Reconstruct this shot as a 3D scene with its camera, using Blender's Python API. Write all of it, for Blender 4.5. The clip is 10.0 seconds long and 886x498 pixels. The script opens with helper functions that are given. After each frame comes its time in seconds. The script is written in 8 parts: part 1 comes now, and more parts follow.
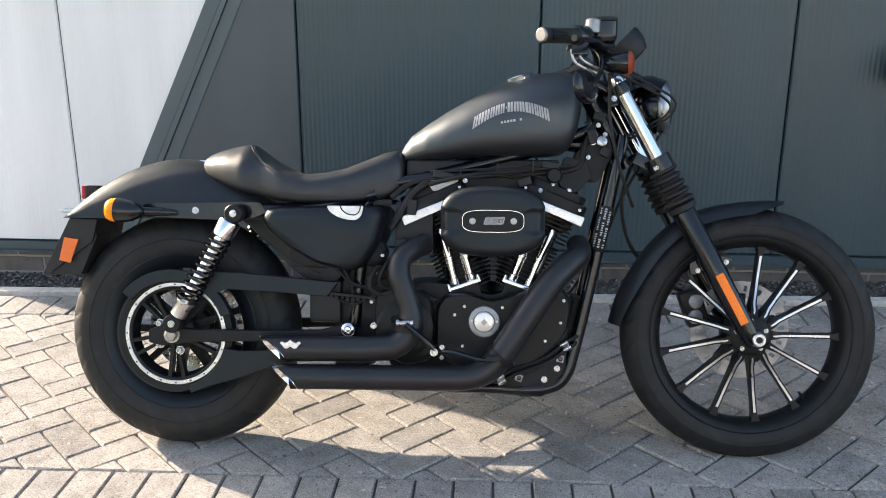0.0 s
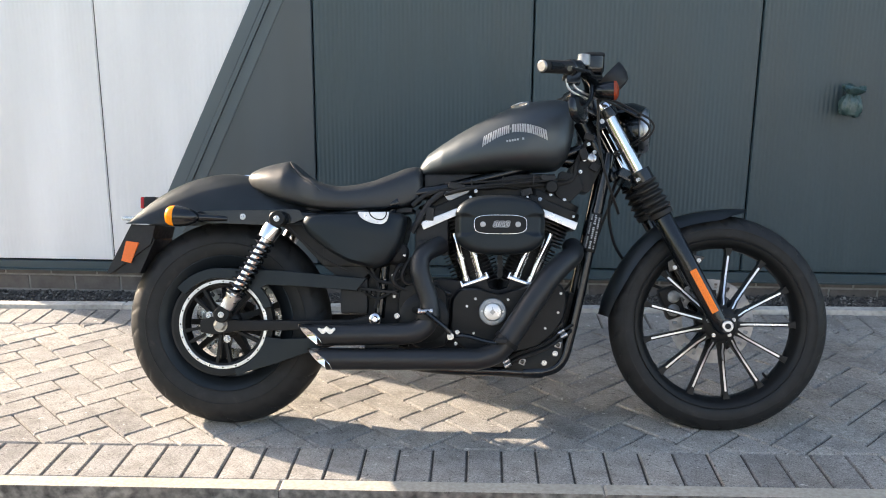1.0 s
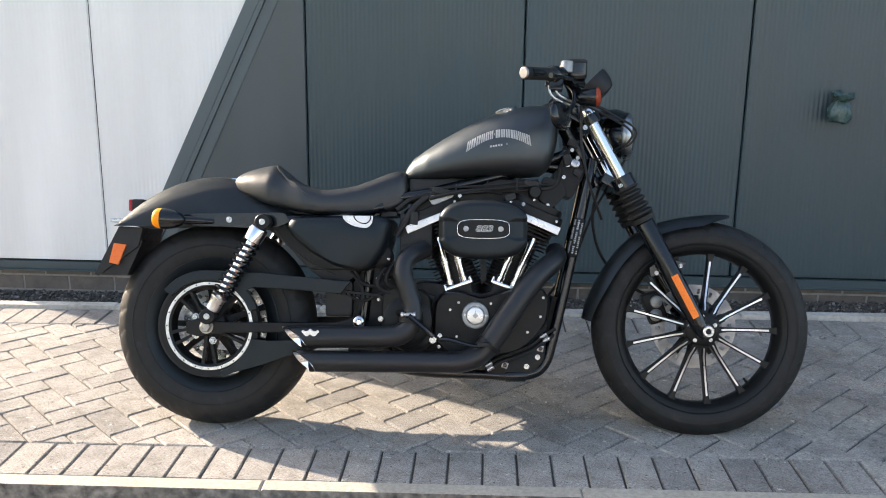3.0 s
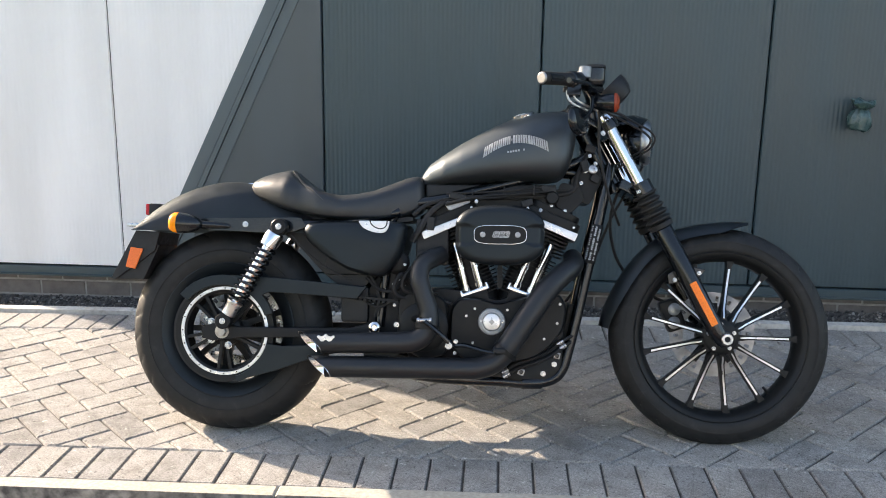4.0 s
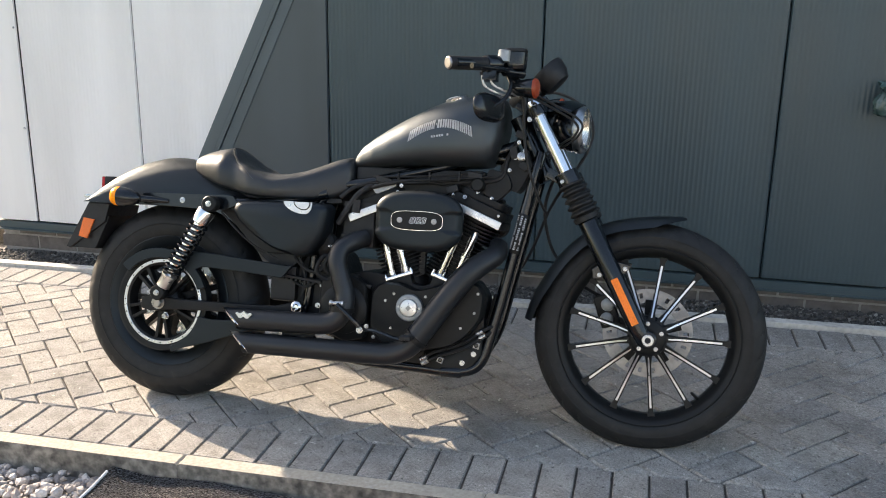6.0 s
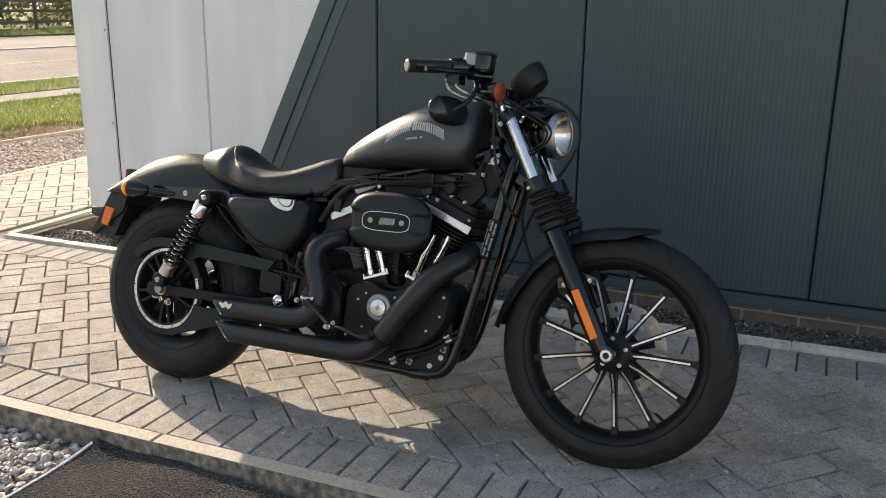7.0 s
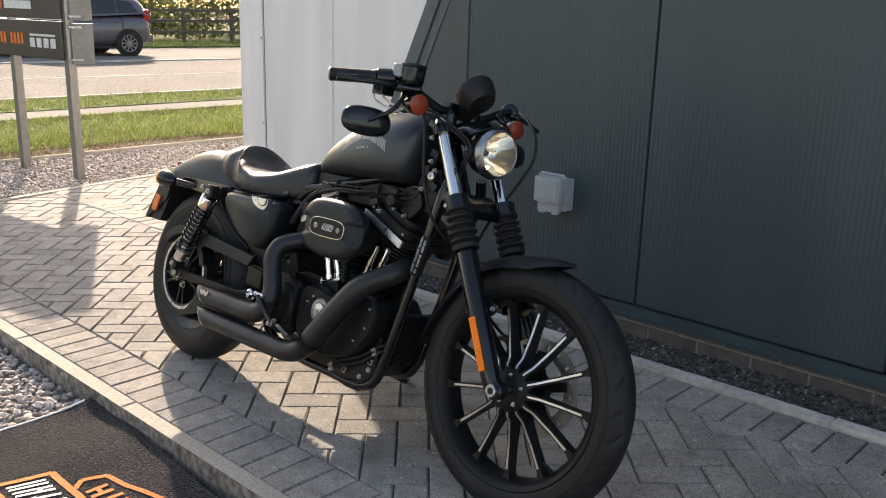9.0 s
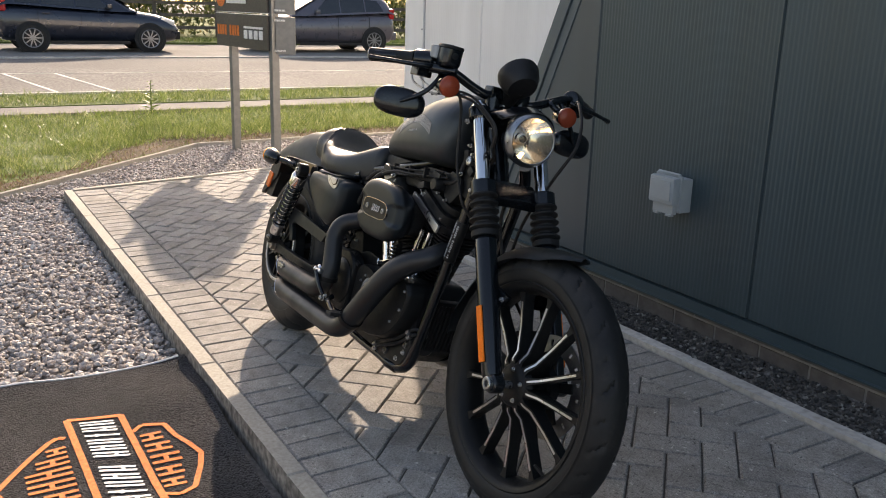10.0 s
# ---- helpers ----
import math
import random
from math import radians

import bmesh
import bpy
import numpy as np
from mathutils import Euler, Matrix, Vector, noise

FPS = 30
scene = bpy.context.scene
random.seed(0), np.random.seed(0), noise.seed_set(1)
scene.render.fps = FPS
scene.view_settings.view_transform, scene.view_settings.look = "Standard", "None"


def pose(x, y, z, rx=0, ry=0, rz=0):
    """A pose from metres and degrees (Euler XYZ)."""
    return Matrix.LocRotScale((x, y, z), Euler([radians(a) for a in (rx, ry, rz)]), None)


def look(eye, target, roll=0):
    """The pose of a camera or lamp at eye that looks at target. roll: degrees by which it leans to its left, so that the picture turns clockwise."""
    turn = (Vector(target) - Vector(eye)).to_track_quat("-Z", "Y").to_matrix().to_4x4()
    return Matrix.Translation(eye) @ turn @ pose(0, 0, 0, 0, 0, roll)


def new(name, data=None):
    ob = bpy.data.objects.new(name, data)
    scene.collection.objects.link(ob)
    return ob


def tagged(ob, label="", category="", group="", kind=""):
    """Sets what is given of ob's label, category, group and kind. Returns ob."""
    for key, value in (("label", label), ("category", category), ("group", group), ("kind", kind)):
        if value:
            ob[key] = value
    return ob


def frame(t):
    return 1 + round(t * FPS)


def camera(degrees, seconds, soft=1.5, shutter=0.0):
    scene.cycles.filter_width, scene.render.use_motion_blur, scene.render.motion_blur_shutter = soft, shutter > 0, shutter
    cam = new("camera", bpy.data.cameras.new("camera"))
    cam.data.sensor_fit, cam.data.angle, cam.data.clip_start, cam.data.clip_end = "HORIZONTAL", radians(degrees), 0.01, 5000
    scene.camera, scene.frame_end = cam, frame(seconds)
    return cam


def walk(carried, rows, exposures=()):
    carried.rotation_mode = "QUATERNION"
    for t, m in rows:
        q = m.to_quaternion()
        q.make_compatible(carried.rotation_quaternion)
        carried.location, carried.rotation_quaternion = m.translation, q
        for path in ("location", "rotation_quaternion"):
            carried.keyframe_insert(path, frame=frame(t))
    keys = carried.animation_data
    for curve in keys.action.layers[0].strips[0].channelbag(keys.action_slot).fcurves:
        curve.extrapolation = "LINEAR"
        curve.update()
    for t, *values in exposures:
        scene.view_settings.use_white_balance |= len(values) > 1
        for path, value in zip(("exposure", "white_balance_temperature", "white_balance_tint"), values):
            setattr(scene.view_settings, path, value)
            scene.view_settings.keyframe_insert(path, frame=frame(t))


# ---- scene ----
cam = camera(53.4, 10.0, soft=1.0)
PATH = [
    (0, (0.868, -2.232, 1.238), (0.746, -0.324, 0.65), 0.1),
    (0.5, (0.821, -2.453, 1.214), (0.726, -0.52, 0.712), 0.3),
    (1, (0.791, -2.63, 1.207), (0.713, -0.69, 0.726), 0.4),
    (1.5, (0.82, -2.643, 1.217), (0.748, -0.705, 0.728), 0.5),
    (2, (0.849, -2.66, 1.222), (0.776, -0.721, 0.734), 0.5),
    (3.5, (0.853, -2.645, 1.215), (0.751, -0.702, 0.749), 0.8),
    (4, (0.846, -2.641, 1.205), (0.726, -0.697, 0.749), 0.8),
    (4.5, (0.905, -2.592, 1.202), (0.759, -0.652, 0.737), 0.9),
    (5, (1.063, -2.508, 1.2), (0.845, -0.58, 0.718), 0.9),
    (5.5, (1.249, -2.487, 1.215), (0.938, -0.582, 0.695), 0.9),
    (6, (1.485, -2.505, 1.271), (1.055, -0.628, 0.73), 0.9),
    (6.2, (1.605, -2.441, 1.267), (1.106, -0.583, 0.72), 0.7),
    (7.5, (2.215, -2.254, 1.282), (1.3, -0.555, 0.756), 1.1),
    (8, (2.411, -2.022, 1.267), (1.375, -0.393, 0.746), 1.3),
    (8.5, (2.638, -1.874, 1.255), (1.468, -0.337, 0.737), 1.5),
    (9, (2.85, -1.703, 1.278), (1.517, -0.304, 0.763), 1.6),
    (9.5, (3.004, -1.448, 1.268), (1.48, -0.259, 0.755), 1.6),
    (10, (3.179, -1.227, 1.24), (1.512, -0.254, 0.713), 1.7),
]
walk(cam, [(t, look(eye, target, roll)) for t, eye, target, roll in PATH],
     exposures=[(0.0, 1.97, 6950, 14), (5.5, 1.90, 7000, 14), (6.2, 1.73, 7250, 14), (7.5, 1.22, 7500, 14), (8.5, 1.3, 7450, 16), (9.0, 1.38, 7350, 17), (9.5, 1.14, 7350, 17), (10.0, 1.2, 7350, 18)])

# ---- world and sun: low sun behind the building's far end ----
SUN_AZ = radians(153.7)      # direction to the sun, from +x towards +y
SUN_EL = radians(24.0)
to_sun = Vector((math.cos(SUN_AZ) * math.cos(SUN_EL), math.sin(SUN_AZ) * math.cos(SUN_EL), math.sin(SUN_EL)))
world = bpy.data.worlds.new("sky")
scene.world = world
world.use_nodes = True
wn = world.node_tree
sky = wn.nodes.new("ShaderNodeTexSky")
sky.sky_type = "NISHITA"
sky.sun_disc = False
sky.sun_elevation = SUN_EL
sky.sun_rotation = math.atan2(to_sun.x, to_sun.y)
sky.dust_density = 2.2
sky.air_density = 1.2
wn.links.new(sky.outputs[0], wn.nodes["Background"].inputs[0])
wn.nodes["Background"].inputs[1].default_value = 0.122
sun_data = bpy.data.lights.new("sun", "SUN")
sun_data.energy = 3.9
sun_data.angle = radians(0.55)
sun_data.color = (1.0, 0.89, 0.74)
sun = new("sun", sun_data)
sun.matrix_world = look(to_sun * 30, (0, 0, 0))

# ---- materials ----
def nodes_of(name):
    m = bpy.data.materials.new(name)
    m.use_nodes = True
    t = m.node_tree
    return m, t, t.nodes["Principled BSDF"]


def noise_node(t, scale, detail=4.0, rough=0.6, coord="Object", stretch=(1, 1, 1)):
    tc = t.nodes.new("ShaderNodeTexCoord")
    mp = t.nodes.new("ShaderNodeMapping")
    mp.inputs["Scale"].default_value = stretch
    n = t.nodes.new("ShaderNodeTexNoise")
    n.inputs["Scale"].default_value = scale
    n.inputs["Detail"].default_value = detail
    n.inputs["Roughness"].default_value = rough
    t.links.new(tc.outputs[coord], mp.inputs[0])
    t.links.new(mp.outputs[0], n.inputs["Vector"])
    return n


def ramp(t, source, stops):
    r = t.nodes.new("ShaderNodeValToRGB")
    e = r.color_ramp.elements
    while len(e) < len(stops):
        e.new(0.5)
    for el, (pos, col) in zip(e, stops):
        el.position = pos
        el.color = (*col, 1) if len(col) == 3 else (col[0], col[0], col[0], 1)
    t.links.new(source, r.inputs[0])
    return r


def mix(t, a, b, fac, mode="MIX"):
    m = t.nodes.new("ShaderNodeMix")
    m.data_type, m.blend_type = "RGBA", mode
    for sock, v in ((m.inputs[0], fac), (m.inputs[6], a), (m.inputs[7], b)):
        if hasattr(v, "is_linked"):
            t.links.new(v, sock)
        elif isinstance(v, (int, float)):
            sock.default_value = v
        else:
            sock.default_value = (*v, 1)
    return m.outputs[2]


def bump(t, bsdf, height, strength, dist):
    b = t.nodes.new("ShaderNodeBump")
    b.inputs["Strength"].default_value = strength
    b.inputs["Distance"].default_value = dist
    t.links.new(height, b.inputs["Height"])
    t.links.new(b.outputs[0], bsdf.inputs["Normal"])
    return b


def surface(name, col, rough=0.5, metal=0.0, vary=0.15, scale=30.0, grain=0.1, grain_scale=300.0, grain_depth=0.0005,
            rough_vary=0.1, coat=0.0, spec=None, dust=0.0):
    """A plain surface with two scales of variation, a little dust and fine relief."""
    m, t, b = nodes_of(name)
    big = noise_node(t, scale, 5)
    lo = tuple(c * (1 - vary) for c in col)
    hi = tuple(min(1, c * (1 + vary)) for c in col)
    c = ramp(t, big.outputs[0], [(0.3, lo), (0.7, hi)]).outputs[0]
    if dust:
        fine = noise_node(t, scale * 6, 6, 0.7)
        d = ramp(t, fine.outputs[0], [(0.52, (0, 0, 0)), (0.8, (dust, dust, dust))])
        c = mix(t, c, (0.32, 0.29, 0.25), d.outputs[0])
    t.links.new(c, b.inputs["Base Color"])
    r = ramp(t, noise_node(t, scale * 2.3, 6).outputs[0], [(0.3, (max(0.02, rough - rough_vary),)), (0.7, (min(1, rough + rough_vary),))])
    t.links.new(r.outputs[0], b.inputs["Roughness"])
    b.inputs["Metallic"].default_value = metal
    if coat:
        b.inputs["Coat Weight"].default_value = coat
        b.inputs["Coat Roughness"].default_value = 0.08
    if spec is not None:
        b.inputs["Specular IOR Level"].default_value = spec
    if grain:
        bump(t, b, noise_node(t, grain_scale, 3).outputs[0], grain, grain_depth)
    return m


def island_tint(t, base, lo, hi, per_object):
    """Tint a colour piece by piece."""
    if per_object:
        o = t.nodes.new("ShaderNodeObjectInfo").outputs["Random"]
    else:
        o = t.nodes.new("ShaderNodeNewGeometry").outputs["Random Per Island"]
    r = ramp(t, o, [(0.0, lo), (0.5, tuple((a + b) / 2 for a, b in zip(lo, hi))), (1.0, hi)])
    return mix(t, base, r.outputs[0], 1.0, "MULTIPLY")


def block_material(name, per_object):
    m, t, b = nodes_of(name)
    grit = noise_node(t, 230, 5, 0.75, "Object")
    coarse = noise_node(t, 95, 4, 0.75, "Object")
    geo = t.nodes.new("ShaderNodeNewGeometry")

    def placed(scale, detail, rough=0.6):
        n = t.nodes.new("ShaderNodeTexNoise")
        n.inputs["Scale"].default_value, n.inputs["Detail"].default_value, n.inputs["Roughness"].default_value = scale, detail, rough
        t.links.new(geo.outputs["Position"], n.inputs["Vector"])
        return n.outputs[0]
    base = ramp(t, grit.outputs[0], [(0.32, (0.176, 0.170, 0.161)), (0.5, (0.332, 0.321, 0.304)), (0.68, (0.505, 0.489, 0.463))]).outputs[0]
    base = mix(t, base, ramp(t, coarse.outputs[0], [(0.34, (0.62, 0.61, 0.60)), (0.5, (1.0, 1.0, 1.0)), (0.66, (1.22, 1.20, 1.17))]).outputs[0], 0.75, "MULTIPLY")
    base = island_tint(t, base, (0.84, 0.84, 0.85), (1.10, 1.08, 1.05), per_object)
    # broad damp and tyre-dark patches, then small dark and pale spots
    base = mix(t, base, ramp(t, placed(2.2, 7), [(0.36, (0.66, 0.655, 0.65)), (0.54, (1, 1, 1))]).outputs[0], 0.8, "MULTIPLY")
    base = mix(t, base, ramp(t, placed(17, 6, 0.7), [(0.36, (0.72, 0.71, 0.70)), (0.55, (1, 1, 1))]).outputs[0], 0.8, "MULTIPLY")
    base = mix(t, base, (0.07, 0.064, 0.058), ramp(t, placed(88, 2, 0.5), [(0.66, (0, 0, 0)), (0.71, (0.75, 0.75, 0.75))]).outputs[0])
    base = mix(t, base, (0.62, 0.59, 0.54), ramp(t, placed(46, 3, 0.6), [(0.675, (0, 0, 0)), (0.715, (0.8, 0.8, 0.8))]).outputs[0])
    t.links.new(base, b.inputs["Base Color"])
    b.inputs["Roughness"].default_value = 0.86
    b.inputs["Specular IOR Level"].default_value = 0.20
    bump(t, b, mix(t, grit.outputs[0], coarse.outputs[0], 0.5), 0.8, 0.004)
    return m


M_block = block_material("concrete_block", True)
M_block_rest = block_material("concrete_block_rest", False)


def ground_material(name, stops, scale, rough=0.95, bump_s=0.6, bump_d=0.01, big=0.6, big_lo=0.7):
    m, t, b = nodes_of(name)
    geo = t.nodes.new("ShaderNodeNewGeometry")
    n = t.nodes.new("ShaderNodeTexNoise")
    n.inputs["Scale"].default_value, n.inputs["Detail"].default_value = scale, 6
    n2 = t.nodes.new("ShaderNodeTexNoise")
    n2.inputs["Scale"].default_value, n2.inputs["Detail"].default_value = big, 5
    for x in (n, n2):
        t.links.new(geo.outputs["Position"], x.inputs["Vector"])
    c = ramp(t, n.outputs[0], stops).outputs[0]
    c = mix(t, c, ramp(t, n2.outputs[0], [(0.35, (big_lo,) * 3), (0.65, (1, 1, 1))]).outputs[0], 1.0, "MULTIPLY")
    t.links.new(c, b.inputs["Base Color"])
    b.inputs["Roughness"].default_value = rough
    bump(t, b, n.outputs[0], bump_s, bump_d)
    return m


M_soil = ground_material("gravel_bed", [(0.3, (0.12, 0.11, 0.10)), (0.7, (0.26, 0.235, 0.21))], 70)
M_joint = ground_material("joint_sand", [(0.3, (0.075, 0.066, 0.055)), (0.7, (0.16, 0.142, 0.12))], 220)
M_asphalt = ground_material("asphalt", [(0.36, (0.058, 0.055, 0.052)), (0.5, (0.13, 0.125, 0.118)), (0.64, (0.235, 0.225, 0.21))], 26, 0.97, 0.6, 0.012, 0.45)
M_path = ground_material("path_asphalt", [(0.3, (0.17, 0.16, 0.145)), (0.7, (0.25, 0.235, 0.215))], 40, 0.97)
M_grass_bed = ground_material("lawn_soil", [(0.3, (0.075, 0.105, 0.024)), (0.7, (0.14, 0.18, 0.045))], 12, 1.0, 1.0, 0.04)
M_brown = ground_material("dead_grass", [(0.3, (0.065, 0.044, 0.026)), (0.7, (0.15, 0.105, 0.062))], 25, 1.0, 1.0, 0.03)
M_kerb = ground_material("kerb_concrete", [(0.3, (0.33, 0.305, 0.26)), (0.55, (0.41, 0.385, 0.33)), (0.7, (0.46, 0.43, 0.37))], 90, 0.9, 0.5, 0.003, 3.0, 0.86)
M_kerb_old = ground_material("kerb_stained", [(0.3, (0.42, 0.40, 0.365)), (0.55, (0.58, 0.555, 0.51)), (0.7, (0.62, 0.595, 0.55))], 45, 0.9, 0.4, 0.004, 4.0, 0.7)
M_kerb_face = ground_material("kerb_face_mottled", [(0.30, (0.075, 0.07, 0.062)), (0.48, (0.19, 0.175, 0.155)), (0.68, (0.36, 0.335, 0.295))], 34, 0.92, 0.5, 0.004, 5.0, 0.7)
M_line = ground_material("road_paint", [(0.3, (0.55, 0.54, 0.5)), (0.7, (0.75, 0.74, 0.7))], 30, 0.8, 0.2, 0.002, 2.0, 0.6)


def pebble_material(name, stops, rough=0.75):
    m, t, b = nodes_of(name)
    g = t.nodes.new("ShaderNodeNewGeometry")
    r = ramp(t, g.outputs["Random Per Island"], stops)
    n = noise_node(t, 120, 4)
    c = mix(t, r.outputs[0], ramp(t, n.outputs[0], [(0.3, (0.7,) * 3), (0.7, (1.1,) * 3)]).outputs[0], 1.0, "MULTIPLY")
    t.links.new(c, b.inputs["Base Color"])
    b.inputs["Roughness"].default_value = rough
    bump(t, b, n.outputs[0], 0.3, 0.003)
    return m


M_pebble = pebble_material("gravel_stone", [(0.0, (0.22, 0.19, 0.175)), (0.3, (0.38, 0.34, 0.315)), (0.6, (0.50, 0.465, 0.44)), (0.85, (0.40, 0.33, 0.295)), (1.0, (0.68, 0.65, 0.62))])
M_pebble_dark = pebble_material("dark_gravel_stone", [(0.0, (0.03, 0.028, 0.026)), (0.5, (0.075, 0.07, 0.066)), (0.88, (0.12, 0.105, 0.09)), (1.0, (0.34, 0.32, 0.29))])


def panel_material(name, col, rough, spec=0.5):
    m, t, b = nodes_of(name)
    geo = t.nodes.new("ShaderNodeNewGeometry")
    n = t.nodes.new("ShaderNodeTexNoise")
    n.inputs["Scale"].default_value, n.inputs["Detail"].default_value = 1.7, 7
    n2 = t.nodes.new("ShaderNodeTexNoise")
    n2.inputs["Scale"].default_value, n2.inputs["Detail"].default_value = 240, 3
    mp = t.nodes.new("ShaderNodeMapping")
    mp.inputs["Scale"].default_value = (3.0, 3.0, 0.35)
    t.links.new(geo.outputs["Position"], mp.inputs[0])
    t.links.new(mp.outputs[0], n.inputs["Vector"])
    t.links.new(geo.outputs["Position"], n2.inputs["Vector"])
    c = ramp(t, n.outputs[0], [(0.3, tuple(x * 0.9 for x in col)), (0.7, tuple(x * 1.06 for x in col))])
    t.links.new(c.outputs[0], b.inputs["Base Color"])
    r = ramp(t, n.outputs[0], [(0.3, (rough - 0.05,)), (0.7, (rough + 0.07,))])
    t.links.new(r.outputs[0], b.inputs["Roughness"])
    b.inputs["Specular IOR Level"].default_value = spec
    bump(t, b, n2.outputs[0], 0.08, 0.0004)
    return m


M_white_panel = panel_material("white_coated_steel", (0.79, 0.78, 0.775), 0.42)
# for the unseen added wall; pale and bluish to bounce cool fill light
M_bounce_panel = panel_material("pale_blue_grey_bounce", (0.60, 0.65, 0.69), 0.6)
M_dark_panel = panel_material("anthracite_coated_steel", (0.040, 0.066, 0.077), 0.40)
M_flat_panel = panel_material("smooth_anthracite_steel", (0.062, 0.080, 0.092), 0.34)
M_flashing = panel_material("anthracite_flashing", (0.078, 0.102, 0.114), 0.42)
M_gap = surface("panel_gap", (0.012, 0.013, 0.014), 0.8, grain=0)
M_brick = surface("dark_brick", (0.135, 0.117, 0.107), 0.9, vary=0.3, scale=14, grain=0.5, grain_scale=160, grain_depth=0.003, dust=0.18)
M_mortar = surface("mortar", (0.29, 0.275, 0.255), 0.95, vary=0.2, grain=0.4, grain_scale=200, grain_depth=0.002)

M_denim = surface("satin_black_paint", (0.0180, 0.0208, 0.0245), 0.45, vary=0.12, scale=9, grain=0.05, grain_scale=900, grain_depth=0.0002, rough_vary=0.05, dust=0.0, spec=0.85)
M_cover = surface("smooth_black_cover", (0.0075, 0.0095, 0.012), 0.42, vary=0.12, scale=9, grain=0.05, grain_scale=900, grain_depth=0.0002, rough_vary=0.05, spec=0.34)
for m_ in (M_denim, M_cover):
    m_.node_tree.nodes["Principled BSDF"].inputs["Specular Tint"].default_value = (0.80, 0.93, 1.0, 1.0)    # highlights tinted blue in place of cool sky reflections
M_gloss = surface("gloss_black_paint", (0.005, 0.0068, 0.009), 0.17, vary=0.1, grain=0, rough_vary=0.06)
M_crinkle = surface("black_powder_coat", (0.010, 0.0105, 0.011), 0.42, vary=0.15, grain=0.25, grain_scale=700, grain_depth=0.0006, dust=0.008, spec=0.2)
M_cast = surface("dark_cast_metal", (0.011, 0.011, 0.012), 0.45, 0.0, grain=0.25, grain_scale=400, grain_depth=0.0006, dust=0.012, spec=0.22)
M_disc = surface("drilled_disc_steel", (0.27, 0.27, 0.28), 0.38, 1.0, vary=0.15, scale=60, grain=0.1)
M_cap = surface("worn_satin_metal", (0.36, 0.36, 0.37), 0.42, 1.0, vary=0.12, scale=50, grain=0.1)
M_lamp_refl = surface("warm_lamp_reflector", (0.97, 0.89, 0.76), 0.13, 1.0, vary=0.05, scale=60, grain=0, rough_vary=0.06)
M_lamp_rim = surface("satin_lamp_bezel", (0.36, 0.37, 0.38), 0.33, 1.0, vary=0.08, scale=30, grain=0)
M_side_bulb, t_, b_ = nodes_of("warm_position_bulb")
b_.inputs["Base Color"].default_value = (0.9, 0.6, 0.3, 1)
b_.inputs["Emission Color"].default_value = (1.0, 0.62, 0.28, 1)
b_.inputs["Emission Strength"].default_value = 5.0
M_frame_print = surface("worn_frame_print", (0.38, 0.385, 0.39), 0.45, grain=0, dust=0.1)
M_pipe = surface("matt_black_ceramic_coat", (0.011, 0.0125, 0.015), 0.44, vary=0.15, scale=6, grain=0.1, grain_scale=600, grain_depth=0.0003, dust=0.006, spec=0.45)
M_chrome = surface("chrome", (0.75, 0.75, 0.76), 0.10, 1.0, vary=0.05, grain=0, rough_vary=0.05)
M_steel = surface("brushed_steel", (0.52, 0.52, 0.53), 0.30, 1.0, vary=0.1, scale=40, grain=0.1)
M_badge_white = surface("white_badge_enamel", (0.66, 0.67, 0.68), 0.4, vary=0.06, grain=0)
M_timer = surface("grey_timer_metal", (0.27, 0.28, 0.29), 0.45, 0.7, vary=0.14, scale=60, grain=0.1)
M_alu = surface("machined_aluminium", (0.62, 0.62, 0.64), 0.34, 1.0, vary=0.08, scale=30, grain=0.1)
M_axle = surface("weathered_axle_steel", (0.36, 0.34, 0.31), 0.42, 1.0, vary=0.1, grain=0)
M_leather = surface("black_vinyl", (0.0125, 0.0150, 0.0180), 0.43, vary=0.12, scale=12, grain=0.5, grain_scale=420, grain_depth=0.0008, rough_vary=0.06, dust=0.0, spec=0.55)
M_thread = surface("grey_stitching", (0.10, 0.10, 0.10), 0.8, grain=0)
M_plastic = surface("black_plastic", (0.011, 0.011, 0.012), 0.5, vary=0.1, grain=0.15, grain_scale=500, grain_depth=0.0004, dust=0.03, spec=0.35)
M_rubber = surface("black_rubber", (0.012, 0.012, 0.0125), 0.6, vary=0.2, scale=20, grain=0.2, grain_scale=350, grain_depth=0.0005, dust=0.02, spec=0.35)
M_silver_print = surface("silver_print", (0.60, 0.61, 0.62), 0.5, 0.2, grain=0)
M_white_print = surface("white_print", (0.70, 0.70, 0.70), 0.55, grain=0)
M_orange_print = surface("orange_print", (0.68, 0.19, 0.045), 0.9, vary=0.35, scale=90, grain=0.3, grain_scale=500, grain_depth=0.001)
M_socket = surface("grey_socket_plastic", (0.35, 0.38, 0.39), 0.4, vary=0.06, scale=12, grain=0.05)
M_green = surface("green_sleeve", (0.042, 0.078, 0.076), 0.28, vary=0.3, scale=20, grain=0.2, grain_scale=80, grain_depth=0.003)
M_post = surface("galvanised_post", (0.17, 0.175, 0.175), 0.5, 0.4, vary=0.15, scale=20, grain=0.1)
M_sign_black = surface("sign_black", (0.022, 0.022, 0.024), 0.45, grain=0)


